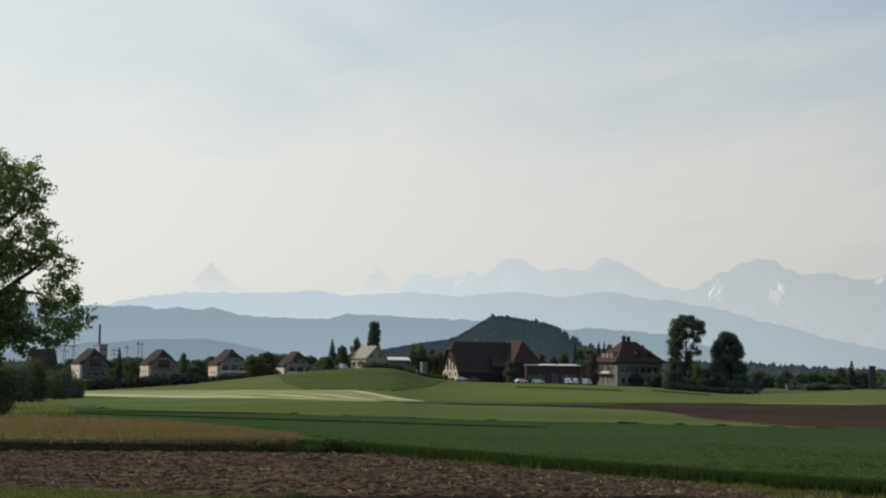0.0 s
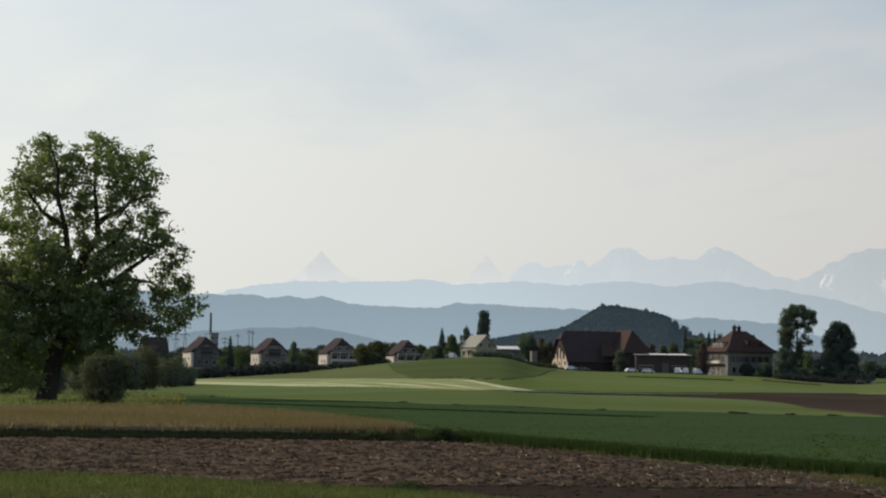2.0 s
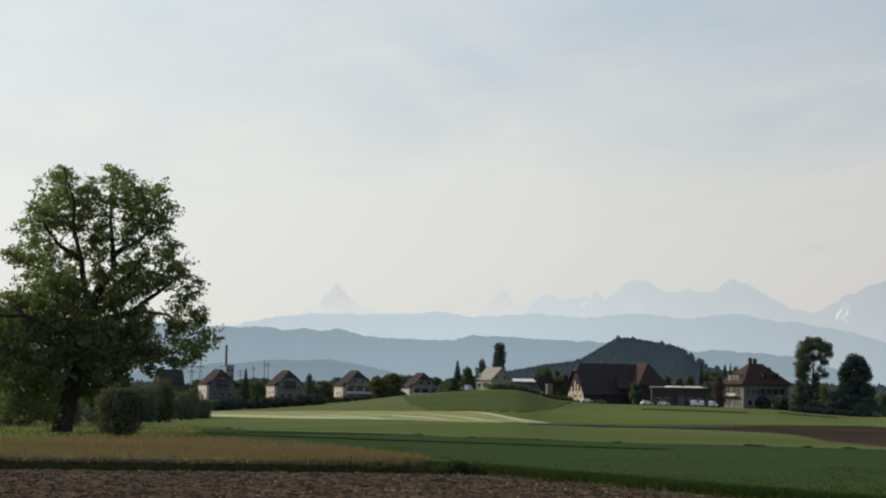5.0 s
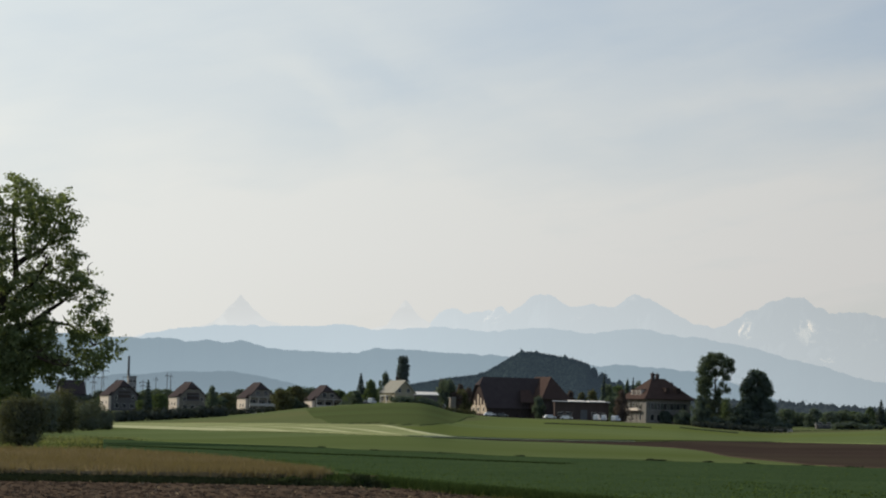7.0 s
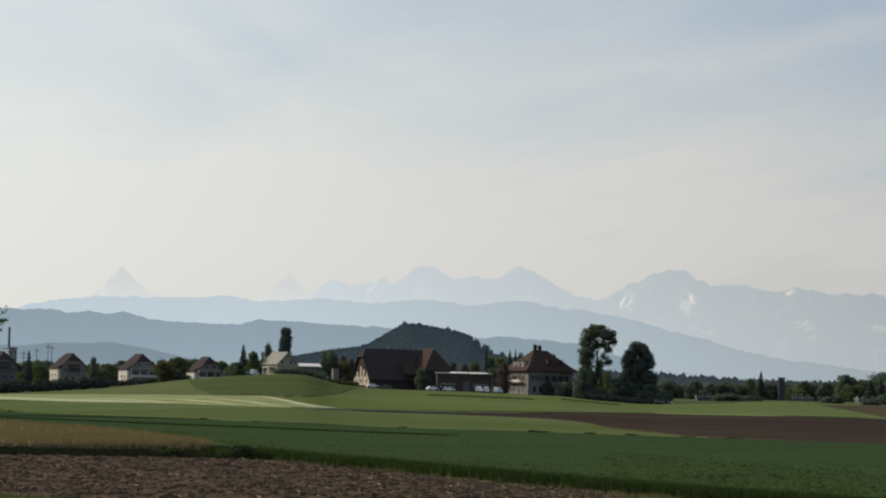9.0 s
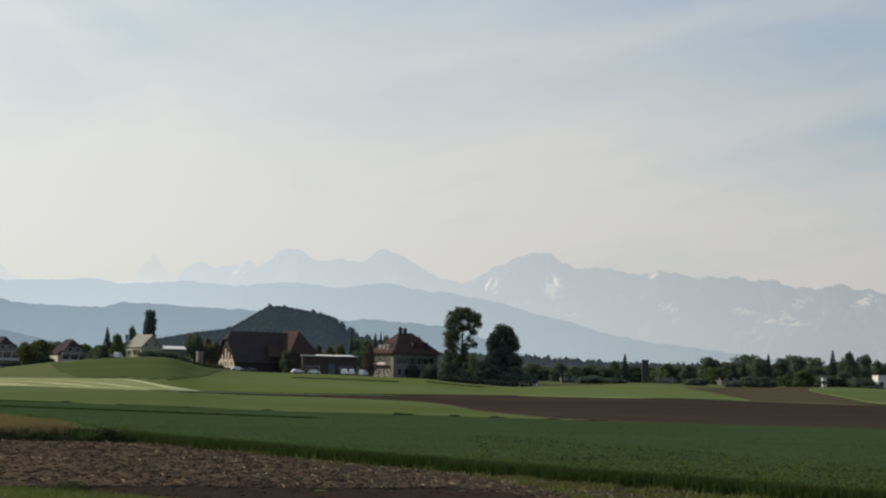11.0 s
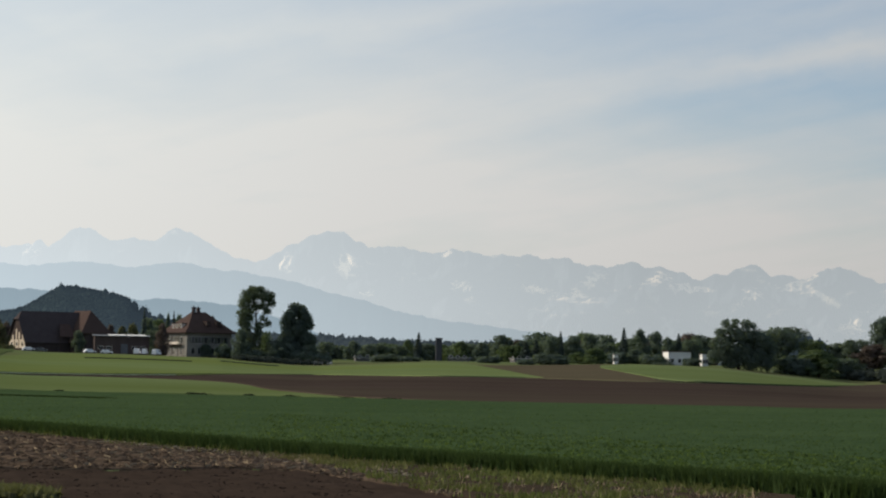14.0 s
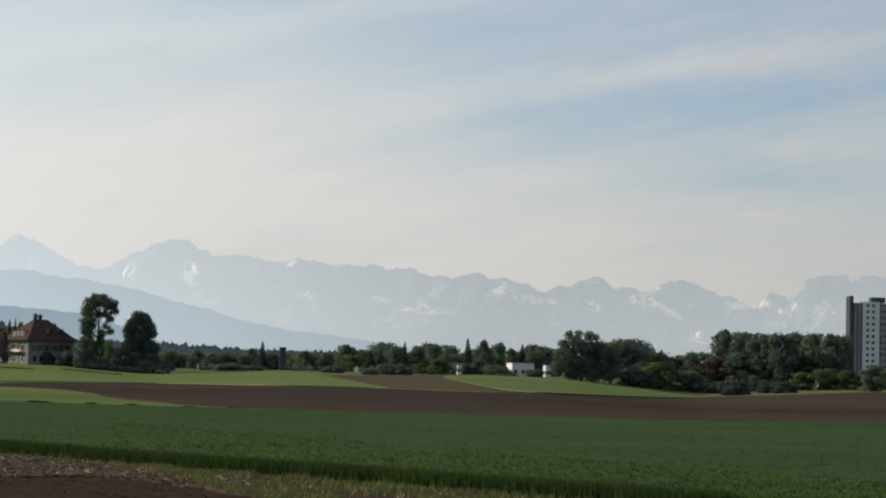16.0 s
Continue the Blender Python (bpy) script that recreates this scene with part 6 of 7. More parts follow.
def small_house(az, d, w, top, turn, wall_mat, roof_mat, label, flat=False, windows=True):
    z1 = 2 + d * math.tan(radians(top)) - on_ground(az, d).z
    h = tagged(plant("house", az, d, turn), label, "house", "village houses")
    dp = w * 0.8
    if flat:
        part("wall", boxes((-w / 2, w / 2, -dp / 2, dp / 2, -0.5, z1 - 0.3)), wall_mat, h)
        part("roof", boxes((-w / 2 - .3, w / 2 + .3, -dp / 2 - .3, dp / 2 + .3, z1 - 0.297, z1)), roof_mat, h)
        ze = z1
    else:
        ze = z1 * 0.58
        walls(h, w, dp, ze, z1, 1.0, 0, wall_mat)
        roof(h, w, dp, ze, z1, 1.0, 0, roof_mat, over=0.5)
        chimney(h, w * 0.2, 0.5, z1 - 1.2, z1 + 0.6, 0.6)
    if not windows:
        return
    n = max(2, int(w / 2.6))
    for k in range(max(1, int(ze / 2.8))):
        for i in range(n):
            window(h, -w / 2 + w * (i + 0.5) / n, -dp / 2 - 0.02, 1.0 + 2.8 * k, 1.1, 1.3)
        window(h, -w / 2 - 0.02, 0, 1.0 + 2.8 * k, 1.1, 1.3, "left")


small_house(17.32, 935, 8.6, 0.51, 18, M_WHITE, M_TILE, "white cubic house with a flat roof", True)
small_house(17.93, 945, 2.4, 0.47, 30, M_WHITE, M_OLDTILE, "white house half hidden behind a tree", True)
small_house(15.94, 930, 1.5, 0.42, 20, M_WHITE, M_CONCRETE, "narrow white transformer house among trees", True)
small_house(12.40, 985, 8.0, 0.29, -10, M_GREYWALL, M_CONCRETE, "low grey house with a flat roof", True)
small_house(11.93, 1010, 2.4, 0.72, 5, M_DARKPANEL, M_DARKPANEL, "narrow dark grey concrete block", True, False)
small_house(13.8, 985, 7.0, 0.29, 20, M_GREYWALL, M_CONCRETE, "low pale grey house among trees", True)
small_house(10.3, 955, 9.0, 0.26, 5, M_GREYWALL, M_CONCRETE, "low long grey building", True)
small_house(24.15, 945, 5.0, 0.36, 15, M_WHITE, M_TILE, "white house half hidden by trees")
small_house(22.1, 905, 3.0, 0.22, 15, M_WHITE, M_TILE, "small white hut behind the field")


# ---- masts beyond the houses ----
def mast(az, d, top, label, arms, width=0.35, lattice=False):
    m = tagged(plant("mast", az, d), label, "mast", "line masts")
    h = 2 + d * math.tan(radians(top)) - on_ground(az, d).z
    v, f = [], []
    if lattice:
        for sx in (-1, 1):
            for sy in (-1, 1):
                tube(v, f, [(sx * 1.0, sy * 1.0, -0.3), (sx * 0.25, sy * 0.25, h)], [0.14, 0.11], 5)
        for i in range(int(h / 2)):
            k, k2 = 1.0 - 0.75 * i * 2 / h, 1.0 - 0.75 * (i * 2 + 2) / h
            s = 1 if i % 2 else -1
            tube(v, f, [(-s * k, -k, i * 2), (s * k2, -k2, i * 2 + 2)], [0.08, 0.08], 4)
    else:
        tube(v, f, [(0, 0, -0.3), (0, 0, h)], [width, width * 0.7], 10)
    mesh_object("pole", v, f, M_STEEL, m)
    for z, half in arms:
        v, f = [], []
        tube(v, f, [(-half, 0, h * z), (half, 0, h * z)], [0.14, 0.14], 5)
        a = mesh_object("crossarm", v, f, M_STEEL, m)
        for x in (-half, half):
            v, f = [], []
            tube(v, f, [(x, 0, h * z), (x, 0, h * z - 0.9)], [0.08, 0.08], 5)
            mesh_object("insulator", v, f, M_STEEL, a)


mast(-5.48, 1200, 1.43, "tall grey steel stack with a crossarm", ((0.62, 2.6),), 0.75)
mast(-4.61, 1150, 1.08, "slim grey line mast", ((0.93, 0.8),), 0.2)
mast(-4.53, 1150, 1.06, "slim grey line mast", ((0.93, 0.8),), 0.2)
mast(-6.05, 1150, 1.13, "lattice line mast with a wide crossarm", ((0.95, 2.6), (0.8, 1.8)), lattice=True)
mast(-6.45, 1180, 1.08, "lattice line mast with a wide crossarm", ((0.95, 3.0), (0.78, 2.0)), lattice=True)
mast(-6.62, 1120, 1.00, "lattice line mast with a wide crossarm", ((0.95, 3.0),), lattice=True)
mast(-4.86, 1180, 0.98, "slim grey line mast", ((0.93, 0.8),), 0.2)
mast(-5.72, 1180, 0.92, "slim grey line mast", ((0.93, 1.2),), 0.2)
mast(-6.25, 1160, 0.98, "lattice line mast with a wide crossarm", ((0.95, 2.4), (0.8, 1.6)), lattice=True)
mast(-5.15, 1180, 0.90, "slim grey line mast", ((0.93, 1.6), (0.82, 1.2)), 0.2)
small_house(-5.40, 1080, 3.4, 0.98, 10, M_CONCRETE, M_CONCRETE, "grey concrete substation tower", True)
small_house(-6.75, 1060, 10.0, 0.86, 15, M_GREYWALL, M_OLDTILE, "grey house with a dark roof behind hedges")

# ---- single trees ----
def lobed_tree(name, label, az, d, foot, rows, mat, seed, leaves, size, gap, u=0.0695):
    """A single tree with a crown of its own shape: rows of lobe centres and radii in units of u metres about the foot of its trunk."""
    rng = random.Random(seed)
    root = tagged(plant(name, az, d), label, "tree")
    v, f, lobes = [], [], []
    top = max(foot[1] - cy for _, cy, _ in rows) * u
    stem = [Vector((0, 0, -0.3)), Vector((0.1, 0, top * 0.3)), Vector((0.3, 0.2, top * 0.55)), Vector((0.1, 0, top * 0.85))]
    tube(v, f, stem, [0.62, 0.48, 0.34, 0.08], 9)
    mesh_object("trunk", v, f, M_BARK, root, smooth=True)
    for cx, cy, r in rows:
        c = Vector(((cx - foot[0]) * u, 0, (foot[1] - cy) * u))
        lr = r * u
        for y in (rng.uniform(-0.9, -0.2), rng.uniform(0.2, 0.9)):
            lobes.append((c.x + rng.uniform(-.2, .2), y * 3.0, max(c.z, lr * 0.9), lr * 1.1, lr * 1.02, 1.0))
        start = Vector((0.2, 0, max(top * 0.15, min(c.z - abs(c.x) * 0.8 - 0.6, top * 0.7))))
        v, f = [], []
        tube(v, f, bent(start, c, 0.5, rng), [0.17 * (1 - 0.16 * j) for j in range(6)], 6)
        mesh_object("limb", v, f, M_BARK, root, smooth=True)
    crown = new("crown", crown_mesh("crown", lobes, leaves, size, seed, mat, gap, 0.3, 0.6, 0.4, 0.20, 3, 0.14))
    crown.parent = root


lobed_tree("linden", "tall airy linden with gaps in its crown", 7.76, 925, (578, 487), ((540, 150, 42), (585, 130, 34), (625, 145, 38), (655, 178, 28), (520, 190, 34), (503, 240, 26), (508, 290, 26), (528, 330, 28), (555, 375, 38), (640, 225, 24),
           (622, 262, 20), (590, 335, 30), (622, 385, 38), (560, 430, 40), (610, 440, 40), (545, 262, 26), (572, 200, 22), (662, 142, 20), (600, 108, 20), (558, 112, 24), (520, 268, 30), (532, 302, 30), (602, 300, 24), (642, 292, 20), (540, 222, 34), (610, 200, 26)), M_LINDEN, 41, 42000, 0.44, 0.24)
lobed_tree("chestnut", "tall dark dense chestnut tree", 8.72, 925, (815, 505), ((800, 218, 32), (780, 258, 38), (838, 242, 34), (748, 288, 26), (762, 322, 34), (872, 302, 28), (820, 320, 50), (780, 370, 45), (850, 370, 45), (888, 388, 28), (742, 400, 38),
           (800, 430, 55), (868, 440, 45), (760, 450, 40), (898, 440, 24), (815, 208, 20), (852, 268, 36), (768, 276, 32), (832, 222, 26)), M_LEAF_DARK, 42, 34000, 0.6, 0.02)
poplar("poplar", "narrow dark columnar poplar behind a house", 0.71, 985, 24.0, 5.6, 43, M_NEEDLE)
tagged(grow("r", 0.31, 1.22, 0.36, 980, "small dark tree beside the poplar"), group="trees between the houses")
poplar("cypress", "slim olive columnar tree by the lindens", 8.02, 915, 11.5, 4.0, 44, M_LEAF_MID, 1200)
for az, top, wide, kind in ((8.25, 0.62, 0.62, "r"), (7.45, 0.55, 0.42, "r"), (8.5, 0.55, 0.6, "r"), (9.0, 0.52, 0.5, "r"), (7.75, 0.45, 0.5, "s"), (8.15, 0.4, 0.45, "s"), (8.9, 0.42, 0.55, "s"), (9.25, 0.36, 0.4, "s")):
    tagged(grow(kind, az, top, wide, 915, LABELS[kind]), group="trees round the farm")
lobed_tree("oak", "broad dark oak at the edge of the village", 18.70, 905, (275, 472), ((215, 252, 22), (260, 247, 20), (310, 252, 24), (345, 264, 18), (190, 300, 28), (240, 300, 42), (300, 310, 46), (360, 315, 40), (400, 335, 45), (170, 350, 32),
           (220, 370, 52), (300, 380, 56), (380, 390, 56), (420, 372, 36), (160, 412, 34), (240, 430, 48), (330, 440, 52), (410, 440, 44)), M_LEAF_DARK, 45, 36000, 0.6, 0.05, 0.0745)

# shrubs and trees behind the old tree
bush("willow_bush", "round dense bush beside the old tree", -7.86, 166, 3.7, 3.9, M_BUSH, 51, 14000, 0.14)
for i, (az, d, h, w, mat) in enumerate(((-6.95, 470, 9.0, 7.0, M_LEAF_OLIVE), (-6.45, 540, 7.0, 9.0, M_SHADE), (-6.05, 560, 5.6, 6.5, M_SHADE), (-7.4, 450, 8.0, 8.0, M_SHADE),
                                        (-8.2, 420, 8.0, 9.0, M_SHADE), (-9.2, 400, 8.0, 10.0, M_SHADE), (-10.2, 380, 8.0, 10.0, M_SHADE), (-11.1, 370, 8.0, 10.0, M_SHADE), (-12.2, 360, 8, 11, M_SHADE))):
    bush("hedge_bush", "dense hedge bush in the shade", az, d, h, w, mat, 60 + i, 9000, 0.32, gap=0.03)
broad_tree("ash", "dark wooded tree behind the old tree", -11.1, 420, 22.0, 14.0, M_SHADE, 71, 9000, 0.55, gap=0.06, low=0.0)
broad_tree("ash", "dark wooded tree behind the old tree", -10.4, 520, 24.0, 13.0, M_SHADE, 72, 9000, 0.55, gap=0.06, low=0.0)
broad_tree("ash", "dark wooded tree behind the old tree", -12.6, 400, 21.0, 15.0, M_SHADE, 73, 9000, 0.55, gap=0.06, low=0.0)


# ---- grass, clods and straw of the near ground ----
def blades(name, label, spots, height, mat, per=4, width=0.03, spread=0.12, lean=0.35, seed=1, category="grass"):
    """Tufts of thin blades; spots: rows of x, y, z."""
    rng = np.random.default_rng(seed)
    p = np.repeat(np.asarray(spots), per, axis=0)
    n = len(p)
    p = p + np.concatenate([rng.normal(0, spread, (n, 2)), np.zeros((n, 1))], 1)
    h = rng.uniform(height[0], height[1], n)[:, None]
    a = rng.uniform(0, 6.283, n)
    side = np.stack([np.cos(a), np.sin(a), np.zeros(n)], 1) * (width * rng.uniform(0.6, 1.5, (n, 1)))
    tip = p + np.concatenate([rng.normal(0, lean, (n, 2)) * h, h], 1)
    v = np.stack([p - side, p + side, tip], 1).reshape(-1, 3)
    me = bpy.data.meshes.new(name)
    me.vertices.add(n * 3)
    me.vertices.foreach_set("co", v.reshape(-1))
    me.loops.add(n * 3)
    me.loops.foreach_set("vertex_index", np.arange(n * 3, dtype=np.int32))
    me.polygons.add(n)
    me.polygons.foreach_set("loop_start", np.arange(n, dtype=np.int32) * 3)
    me.materials.append(mat)
    me.update(calc_edges=True)
    return tagged(new(name, me), label, category, kind="stuff")


def spots_between(near, far, az0, az1, count, seed, lift=0.0, power=1.0, far_lift=0.0):
    """Random places between two edges of bearings and rises; power above 1 crowds them to the near edge."""
    rng = random.Random(seed)
    fn, ff = curve_of(near), curve_of(far)
    out = []
    table = {}
    for _ in range(count):
        a = az0 + (az1 - az0) * rng.random()
        k = round(a, 1)
        if k not in table:
            table[k] = (reach(k, fn(k)), reach(k, ff(k), far_lift))
        d0, d1 = table[k]
        d = d0 + (d1 - d0) * rng.random() ** power
        out.append(tuple(on_ground(a, d, lift)))
    return out


blades("crop_edge", "dark ragged edge of the standing crop", spots_between(shifted(CROP_NEAR, -0.022), shifted(CROP_NEAR, 0.02), 0.2, 22, 11000, 1), (0.20, 0.40), M_CROPEDGE, 4, 0.024, 0.13, 0.26, 11, "crop")
blades("crop_blades", "dense green blades of the young crop", spots_between(shifted(CROP_NEAR, 0.03), CROP_FAR, -3, 27, 34000, 2, 0.20, 2.6, 0.24), (0.03, 0.085), M_CROPBLADE, 4, 0.028, 0.25, 0.5, 12, "crop")
blades("crop_leaves", "broad bent leaves of the young crop", spots_between(shifted(CROP_NEAR, 0.03), shifted(CROP_NEAR, 0.95), 8, 27, 5200, 41, 0.21, 1.5, 0.24), (0.03, 0.09), M_CROPBLADE, 3, 0.05, 0.16, 0.9, 42, "crop")
blades("reed_stalks", "dry golden grass stalks", spots_between(GOLD_NEAR, GOLD_FAR, -12.5, -1.1, 13000, 3, 0.16, 1.3, 0.3), (0.18, 0.42), M_GOLD, 4, 0.025, 0.2, 0.3, 13, "dry grass")
blades("reed_green", "green shoots among the last dry stalks", spots_between(GOLD_NEAR, GOLD_FAR, -2.6, -0.3, 900, 35, 0.12, 1.2, 0.3), (0.12, 0.26), M_CROPEDGE, 4, 0.03, 0.2, 0.3, 36, "grass")
DITCH = ((-13, -1.455), (-7.2, -1.435), (-3.4, -1.415), (0.4, -1.40), (1.6, -1.42))
blades("ditch_grass", "dark rank grass along the ditch", spots_between(shifted(DITCH, -0.015), shifted(DITCH, 0.05), -12.8, 1.6, 5200, 4), (0.06, 0.20), M_RANK, 5, 0.035, 0.12, 0.4, 14)
def clumped(spots, size, floor):
    """Those of the spots that lie in patches about `size` metres wide."""
    return [q for q in spots if noise_at(q[0] / size, q[1] / size, 3.3) > floor]


blades("straw_stalks", "pale dry stalks left at the field's edge", clumped(spots_between(VERGE_NEAR, VERGE_FAR, 7.6, 19, 2200, 5, 0.05), 0.9, 0.12), (0.03, 0.11), M_STRAW, 2, 0.012, 0.15, 0.5, 15, "straw")
blades("verge_tufts", "green tufts among the straw", clumped(spots_between(VERGE_NEAR, VERGE_FAR, 8.2, 19, 4600, 6, 0.05), 0.8, 0.06), (0.04, 0.13), M_TUFT, 4, 0.016, 0.08, 0.28, 16)
blades("verge_tufts", "few green tufts among fallen straw", spots_between(VERGE_NEAR, VERGE_FAR, 0.6, 8.4, 260, 37, 0.05), (0.05, 0.16), M_TUFT, 3, 0.013, 0.08, 0.28, 38)
blades("verge_grass", "fresh green grass of the near verge", spots_between(((-13, -3.0), (3.5, -3.1)), ((-13, -2.29), (-11, -2.33), (-7.2, -2.43), (-3.4, -2.61), (-0.2, -2.77), (1, -2.89), (3.5, -3.06)), -12.5, 3, 6000, 7, 0.08), (0.05, 0.16), M_VERGE, 5, 0.02, 0.15, 0.5, 17)
# a taller line where two sowings meet, and tufts on the far boundary of the crop
blades("crop_seam", "dark seam between two sowings of the crop", spots_between(((-6, -0.672), (-3.6, -0.722), (-1.8, -0.765), (0.1, -0.798), (3.2, -0.862), (4.6, -0.878)), ((-6, -0.658), (-3.6, -0.706), (-1.8, -0.748), (0.1, -0.780), (3.2, -0.850), (4.6, -0.868)), -5.8, 4.5, 3400, 8, 0.2), (0.06, 0.13), M_BLADE, 4, 0.05, 0.2, 0.4, 18, "crop")


def clods(name, label, spots, size, mat, seed):
    bm = bmesh.new()
    bmesh.ops.create_icosphere(bm, subdivisions=1, radius=1.0)
    bv = np.array([v.co for v in bm.verts])
    bf = np.array([[v.index for v in f.verts] for f in bm.faces])
    bm.free()
    rng = np.random.default_rng(seed)
    n = len(spots)
    s = size[0] + (size[1] - size[0]) * rng.random(n) ** 2.5
    v = bv[None] * (1 + rng.uniform(-0.35, 0.35, (n, len(bv), 1))) * s[:, None, None] * np.array([1.3, 1.0, 0.62])
    v = v + np.asarray(spots)[:, None, :]
    f = bf[None] + (np.arange(n) * len(bv))[:, None, None]
    me = bpy.data.meshes.new(name)
    me.from_pydata(v.reshape(-1, 3).tolist(), [], f.reshape(-1, 3).tolist())
    me.materials.append(mat)
    return tagged(new(name, me), label, "earth", kind="stuff")


clods("clods", "brown earth clods turned by the plough", spots_between(SOIL_NEAR, SOIL_FAR, -12.5, 10.2, 17000, 21, 0.03), (0.02, 0.078), M_SOIL, 22)
clods("clods", "small dark crumbs of harrowed earth", spots_between(((-4, -3.0), (14, -3.0)), SOIL_NEAR, -4, 10.5, 3000, 25, 0.02), (0.01, 0.032), M_HARROW, 26)
rng_straw = random.Random(5)
straw_spots = spots_between(SOIL_NEAR, SOIL_FAR, -12.5, 10.2, 1100, 23, 0.05)
sv, sf = [], []
for x, y, z in straw_spots:
    a, ln, w = rng_straw.uniform(0, 3.14), rng_straw.uniform(0.02, 0.10), rng_straw.uniform(0.004, 0.014)
    c, s_ = math.cos(a) * ln, math.sin(a) * ln
    k = len(sv)
    sv += [(x - c, y - s_, z - 0.02), (x + c, y + s_, z + 0.01), (x + c, y + s_, z + 0.03 + w), (x - c, y - s_, z + w)]
    sf.append((k, k + 1, k + 2, k + 3))
tagged(mesh_object("straw_litter", sv, sf, M_STRAW), "pale straw lying on ploughed earth", "straw", kind="stuff")

# clumps of rank grass where the crop ends: bearing, width, height
crop_end = curve_of(CROP_FAR)
for az, w, h in ((-5.4, 1.2, 0.36), (-1.1, 1.1, 0.32), (0.1, 1.0, 0.32), (1.6, 0.8, 0.32), (3.4, 0.9, 0.33), (6.35, 1.1, 0.38), (6.62, 1.4, 0.36), (7.62, 0.9, 0.36), (8.6, 1.6, 0.33), (9.9, 1.5, 0.33), (10.9, 2.0, 0.33)):
    bush("grass_clump", "clump of dark rank grass where a crop ends", az, reach(az, crop_end(az), 0.24) + 1.2, h, w, M_RANK, int(az * 100) % 997, 700, 0.10, "grass clump")

# low bushes on the ditch
bush("ditch_bush", "low dark bush on the ditch bank", -0.20, 81.6, 0.50, 0.85, M_DITCH, 81, 1500, 0.07)
bush("ditch_bush", "low spreading bush on the ditch bank", 0.12, 82.0, 0.36, 0.60, M_DITCH, 82, 600, 0.07)
bush("ditch_bush", "low round bush on the ditch bank", -1.76, 81.5, 0.34, 0.85, M_DITCH, 83, 1100, 0.07)
bush("ditch_bush", "low dark bush on the ditch bank", -0.62, 82.0, 0.24, 0.8, M_DITCH, 84, 600, 0.07)
bush("ditch_bush", "low dark bush on the ditch bank", -1.05, 82.0, 0.20, 0.7, M_DITCH, 87, 500, 0.07)


def hedge_line(name, label, az0, az1, el, d, h, count, mat, seed):
    """A low uneven hedge along a line."""
    rng = random.Random(seed)
    root = tagged(plant(name, (az0 + az1) / 2, d), label, "hedge")
    inv = root.matrix_world.inverted()
    lobes = []
    for i in range(count):
        a = az0 + (az1 - az0) * (i + rng.random()) / count
        dd = d + rng.uniform(-1, 1)
        p = inv @ on_ground(a, dd)
        r = h * rng.uniform(0.55, 0.9)
        lobes.append((p.x, p.y, p.z + h * 0.45, r, h * rng.uniform(0.4, 0.62), 1.0))
    crown = new("foliage", crown_mesh("foliage", lobes, count * 130, h * 0.28, seed, mat, 0.05))
    crown.parent = root


hedge_line("hedge", "long dark hedge below the houses", -6.6, -3.3, 0, 885, 4.2, 36, M_HEDGE, 91)
hedge_line("hedge", "dark hedge below the houses", -3.3, -1.8, 0, 925, 2.2, 18, M_HEDGE, 92)
# two low leafy strips stand in for dark shadow lines in the grass
hedge_line("hedge", "low dark leafy strip for a shadow line below the farm", 3.95, 6.35, 0, 700, 0.45, 150, M_HEDGE, 93)
hedge_line("hedge", "low dark leafy strip for a shadow line below tall trees", 7.0, 8.3, 0, 760, 0.45, 90, M_HEDGE, 94)
hedge_line("hedge", "dark garden hedge below tall trees", 7.3, 9.4, 0, 890, 2.2, 34, M_HEDGE, 96)
hedge_line("hedge", "hedge in front of the barn", 1.6, 2.4, 0, 885, 1.6, 12, M_LEAF_OLIVE, 97)
hedge_line("hedge", "grey-green garden hedge before a yellow house", 0.50, 1.50, 0, 888, 2.3, 16, M_LEAF_DARK, 98)
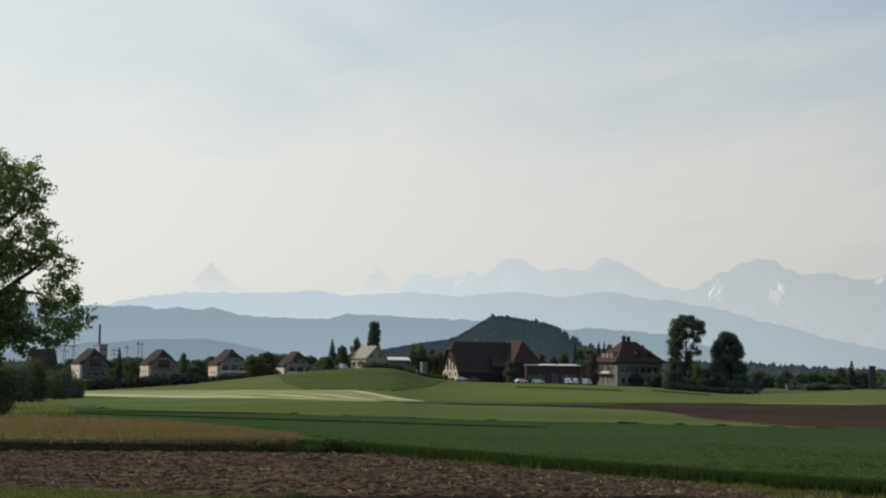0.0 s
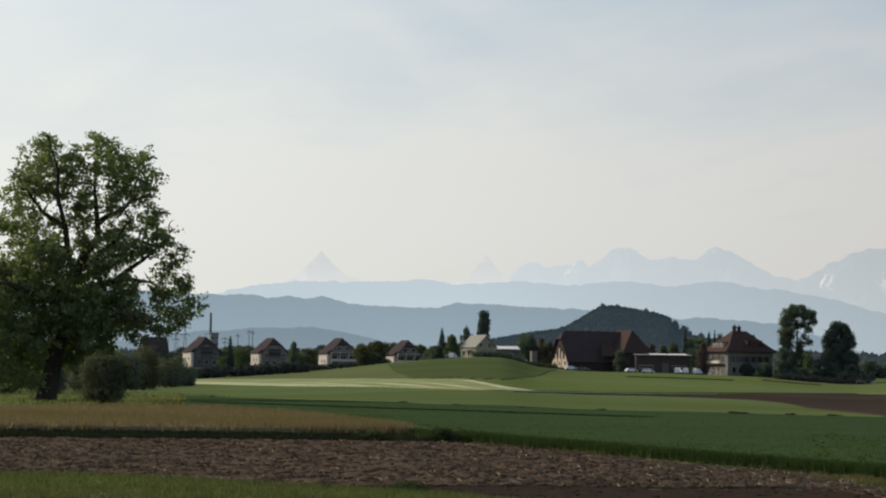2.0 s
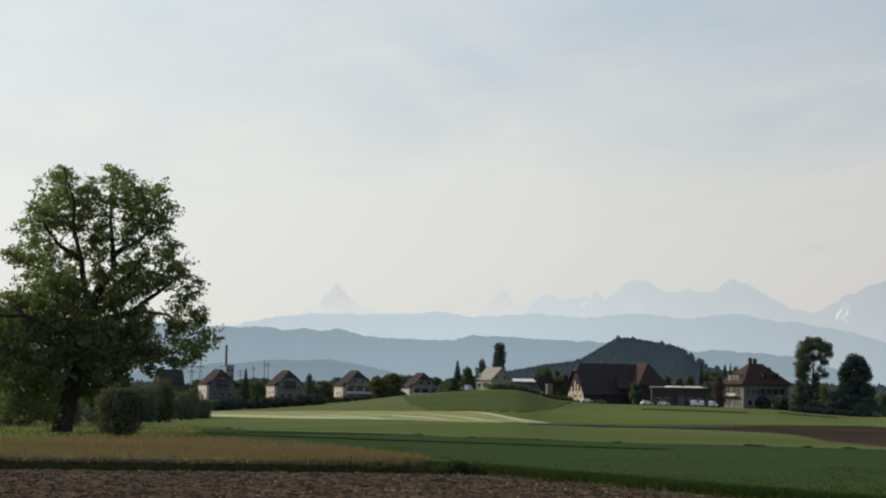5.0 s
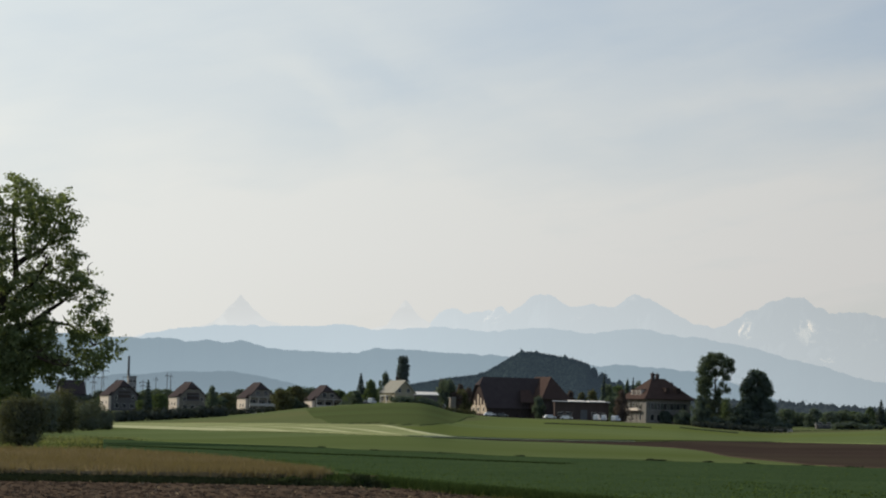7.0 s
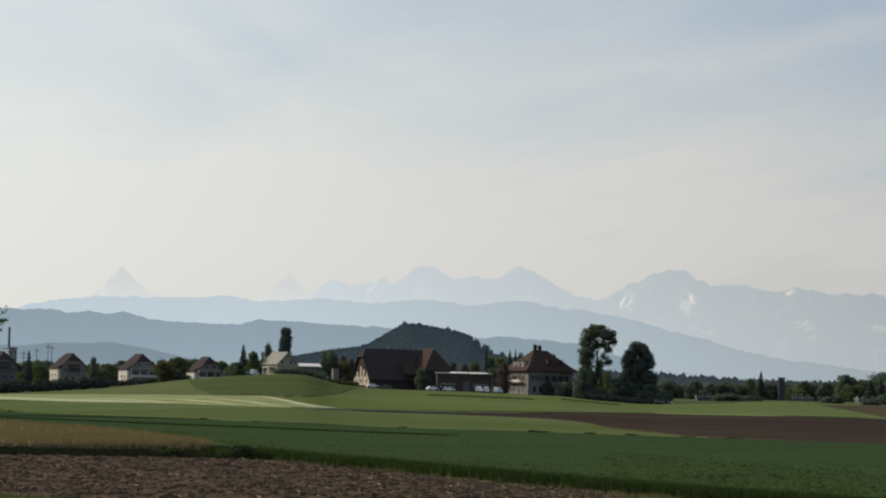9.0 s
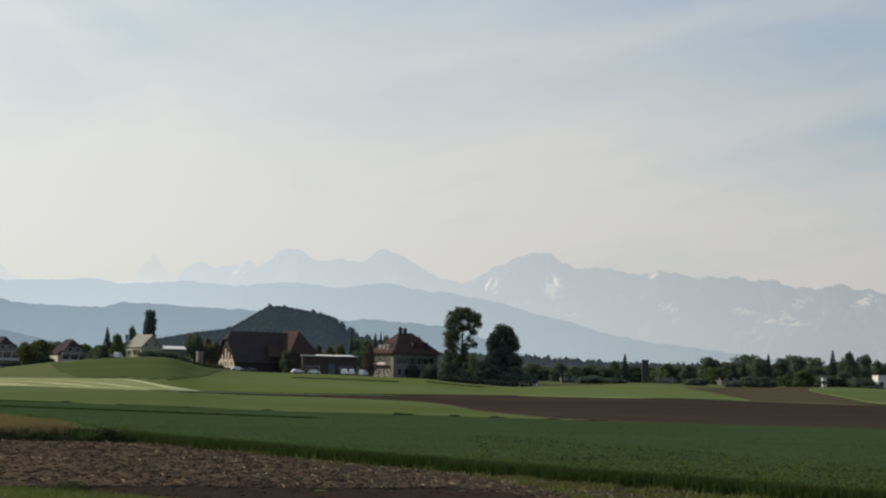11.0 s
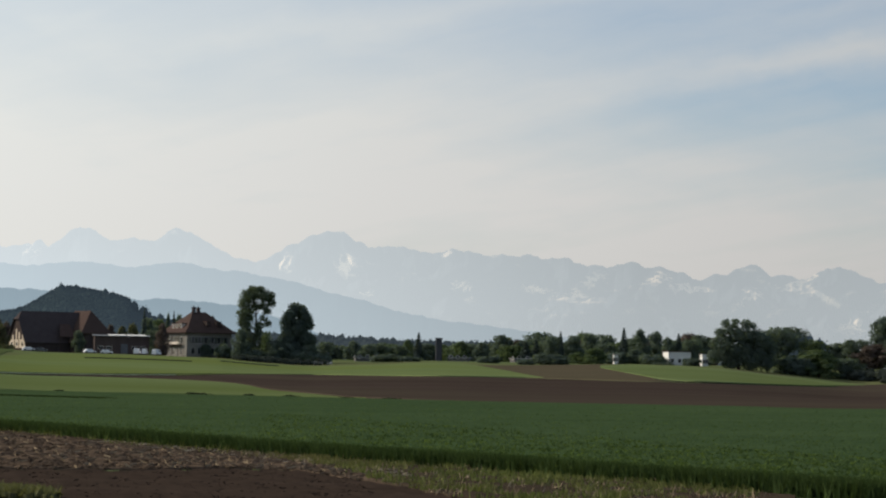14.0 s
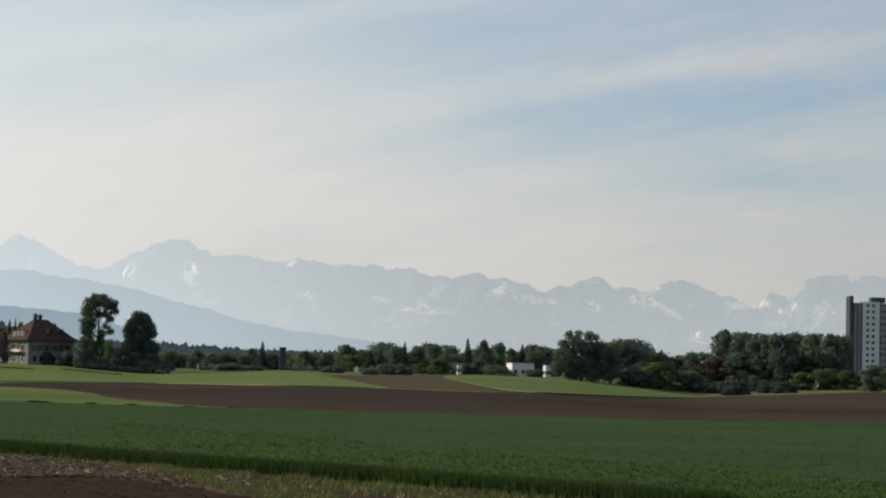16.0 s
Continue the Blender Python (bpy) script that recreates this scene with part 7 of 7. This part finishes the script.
hedge_line("weeds", "rank dark weeds along a ditch", -12.9, -2.3, 0, 82.4, 0.23, 190, M_RANK, 99)
bush("verge_weed", "low dark green weeds on the verge", -0.92, 43.6, 0.27, 0.85, M_DITCH, 85, 900, 0.05, "weed")
bush("verge_weed", "low dark green weeds on the verge", -2.1, 43.2, 0.20, 0.7, M_DITCH, 86, 700, 0.05, "weed")
wisp_spots = spots_between(((4.0, -1.78), (5.5, -1.9), (7.3, -2.03), (8.6, -2.2), (9.9, -2.36), (11.5, -2.6)), ((4.0, -1.62), (5.5, -1.76), (7.3, -1.88), (8.6, -2.02), (9.9, -2.16), (11.5, -2.34)), 4.2, 11.2, 120, 29, 0.055)
sv, sf = [], []
for x, y, z in wisp_spots:
    for _ in range(4):
        a, ln, w = rng_straw.uniform(-0.5, 0.5), rng_straw.uniform(0.02, 0.09), rng_straw.uniform(0.0, 0.008)
        c, s_ = math.cos(a) * ln, math.sin(a) * ln
        ox, oy = rng_straw.uniform(-0.3, 0.3), rng_straw.uniform(-0.5, 0.5)
        k = len(sv)
        sv += [(x + ox - c, y + oy - s_, z - 0.03), (x + ox + c, y + oy + s_, z - 0.01), (x + ox + c, y + oy + s_ + 0.02, z + w), (x + ox - c, y + oy - s_ + 0.02, z + w)]
        sf.append((k, k + 1, k + 2, k + 3))
tagged(mesh_object("straw_wisps", sv, sf, M_STRAWPALE), "bleached wisps of straw on the earth", "straw", kind="stuff")
ROUGH_NEAR, ROUGH_FAR = ((-13, -0.74), (-8, -0.70), (-5, -0.64)), ((-13, -0.42), (-8, -0.40), (-5, -0.42))
blades("rough_grass", "uneven tufts of rough meadow grass", spots_between(ROUGH_NEAR, ROUGH_FAR, -12.8, -5.2, 700, 31), (0.08, 0.26), M_ROUGH, 30, 0.06, 1.4, 0.5, 32)
blades("rough_grass", "dark tufts of rough meadow grass", spots_between(ROUGH_NEAR, ROUGH_FAR, -12.8, -5.2, 80, 33), (0.10, 0.30), M_BLADE, 30, 0.06, 1.2, 0.5, 34)
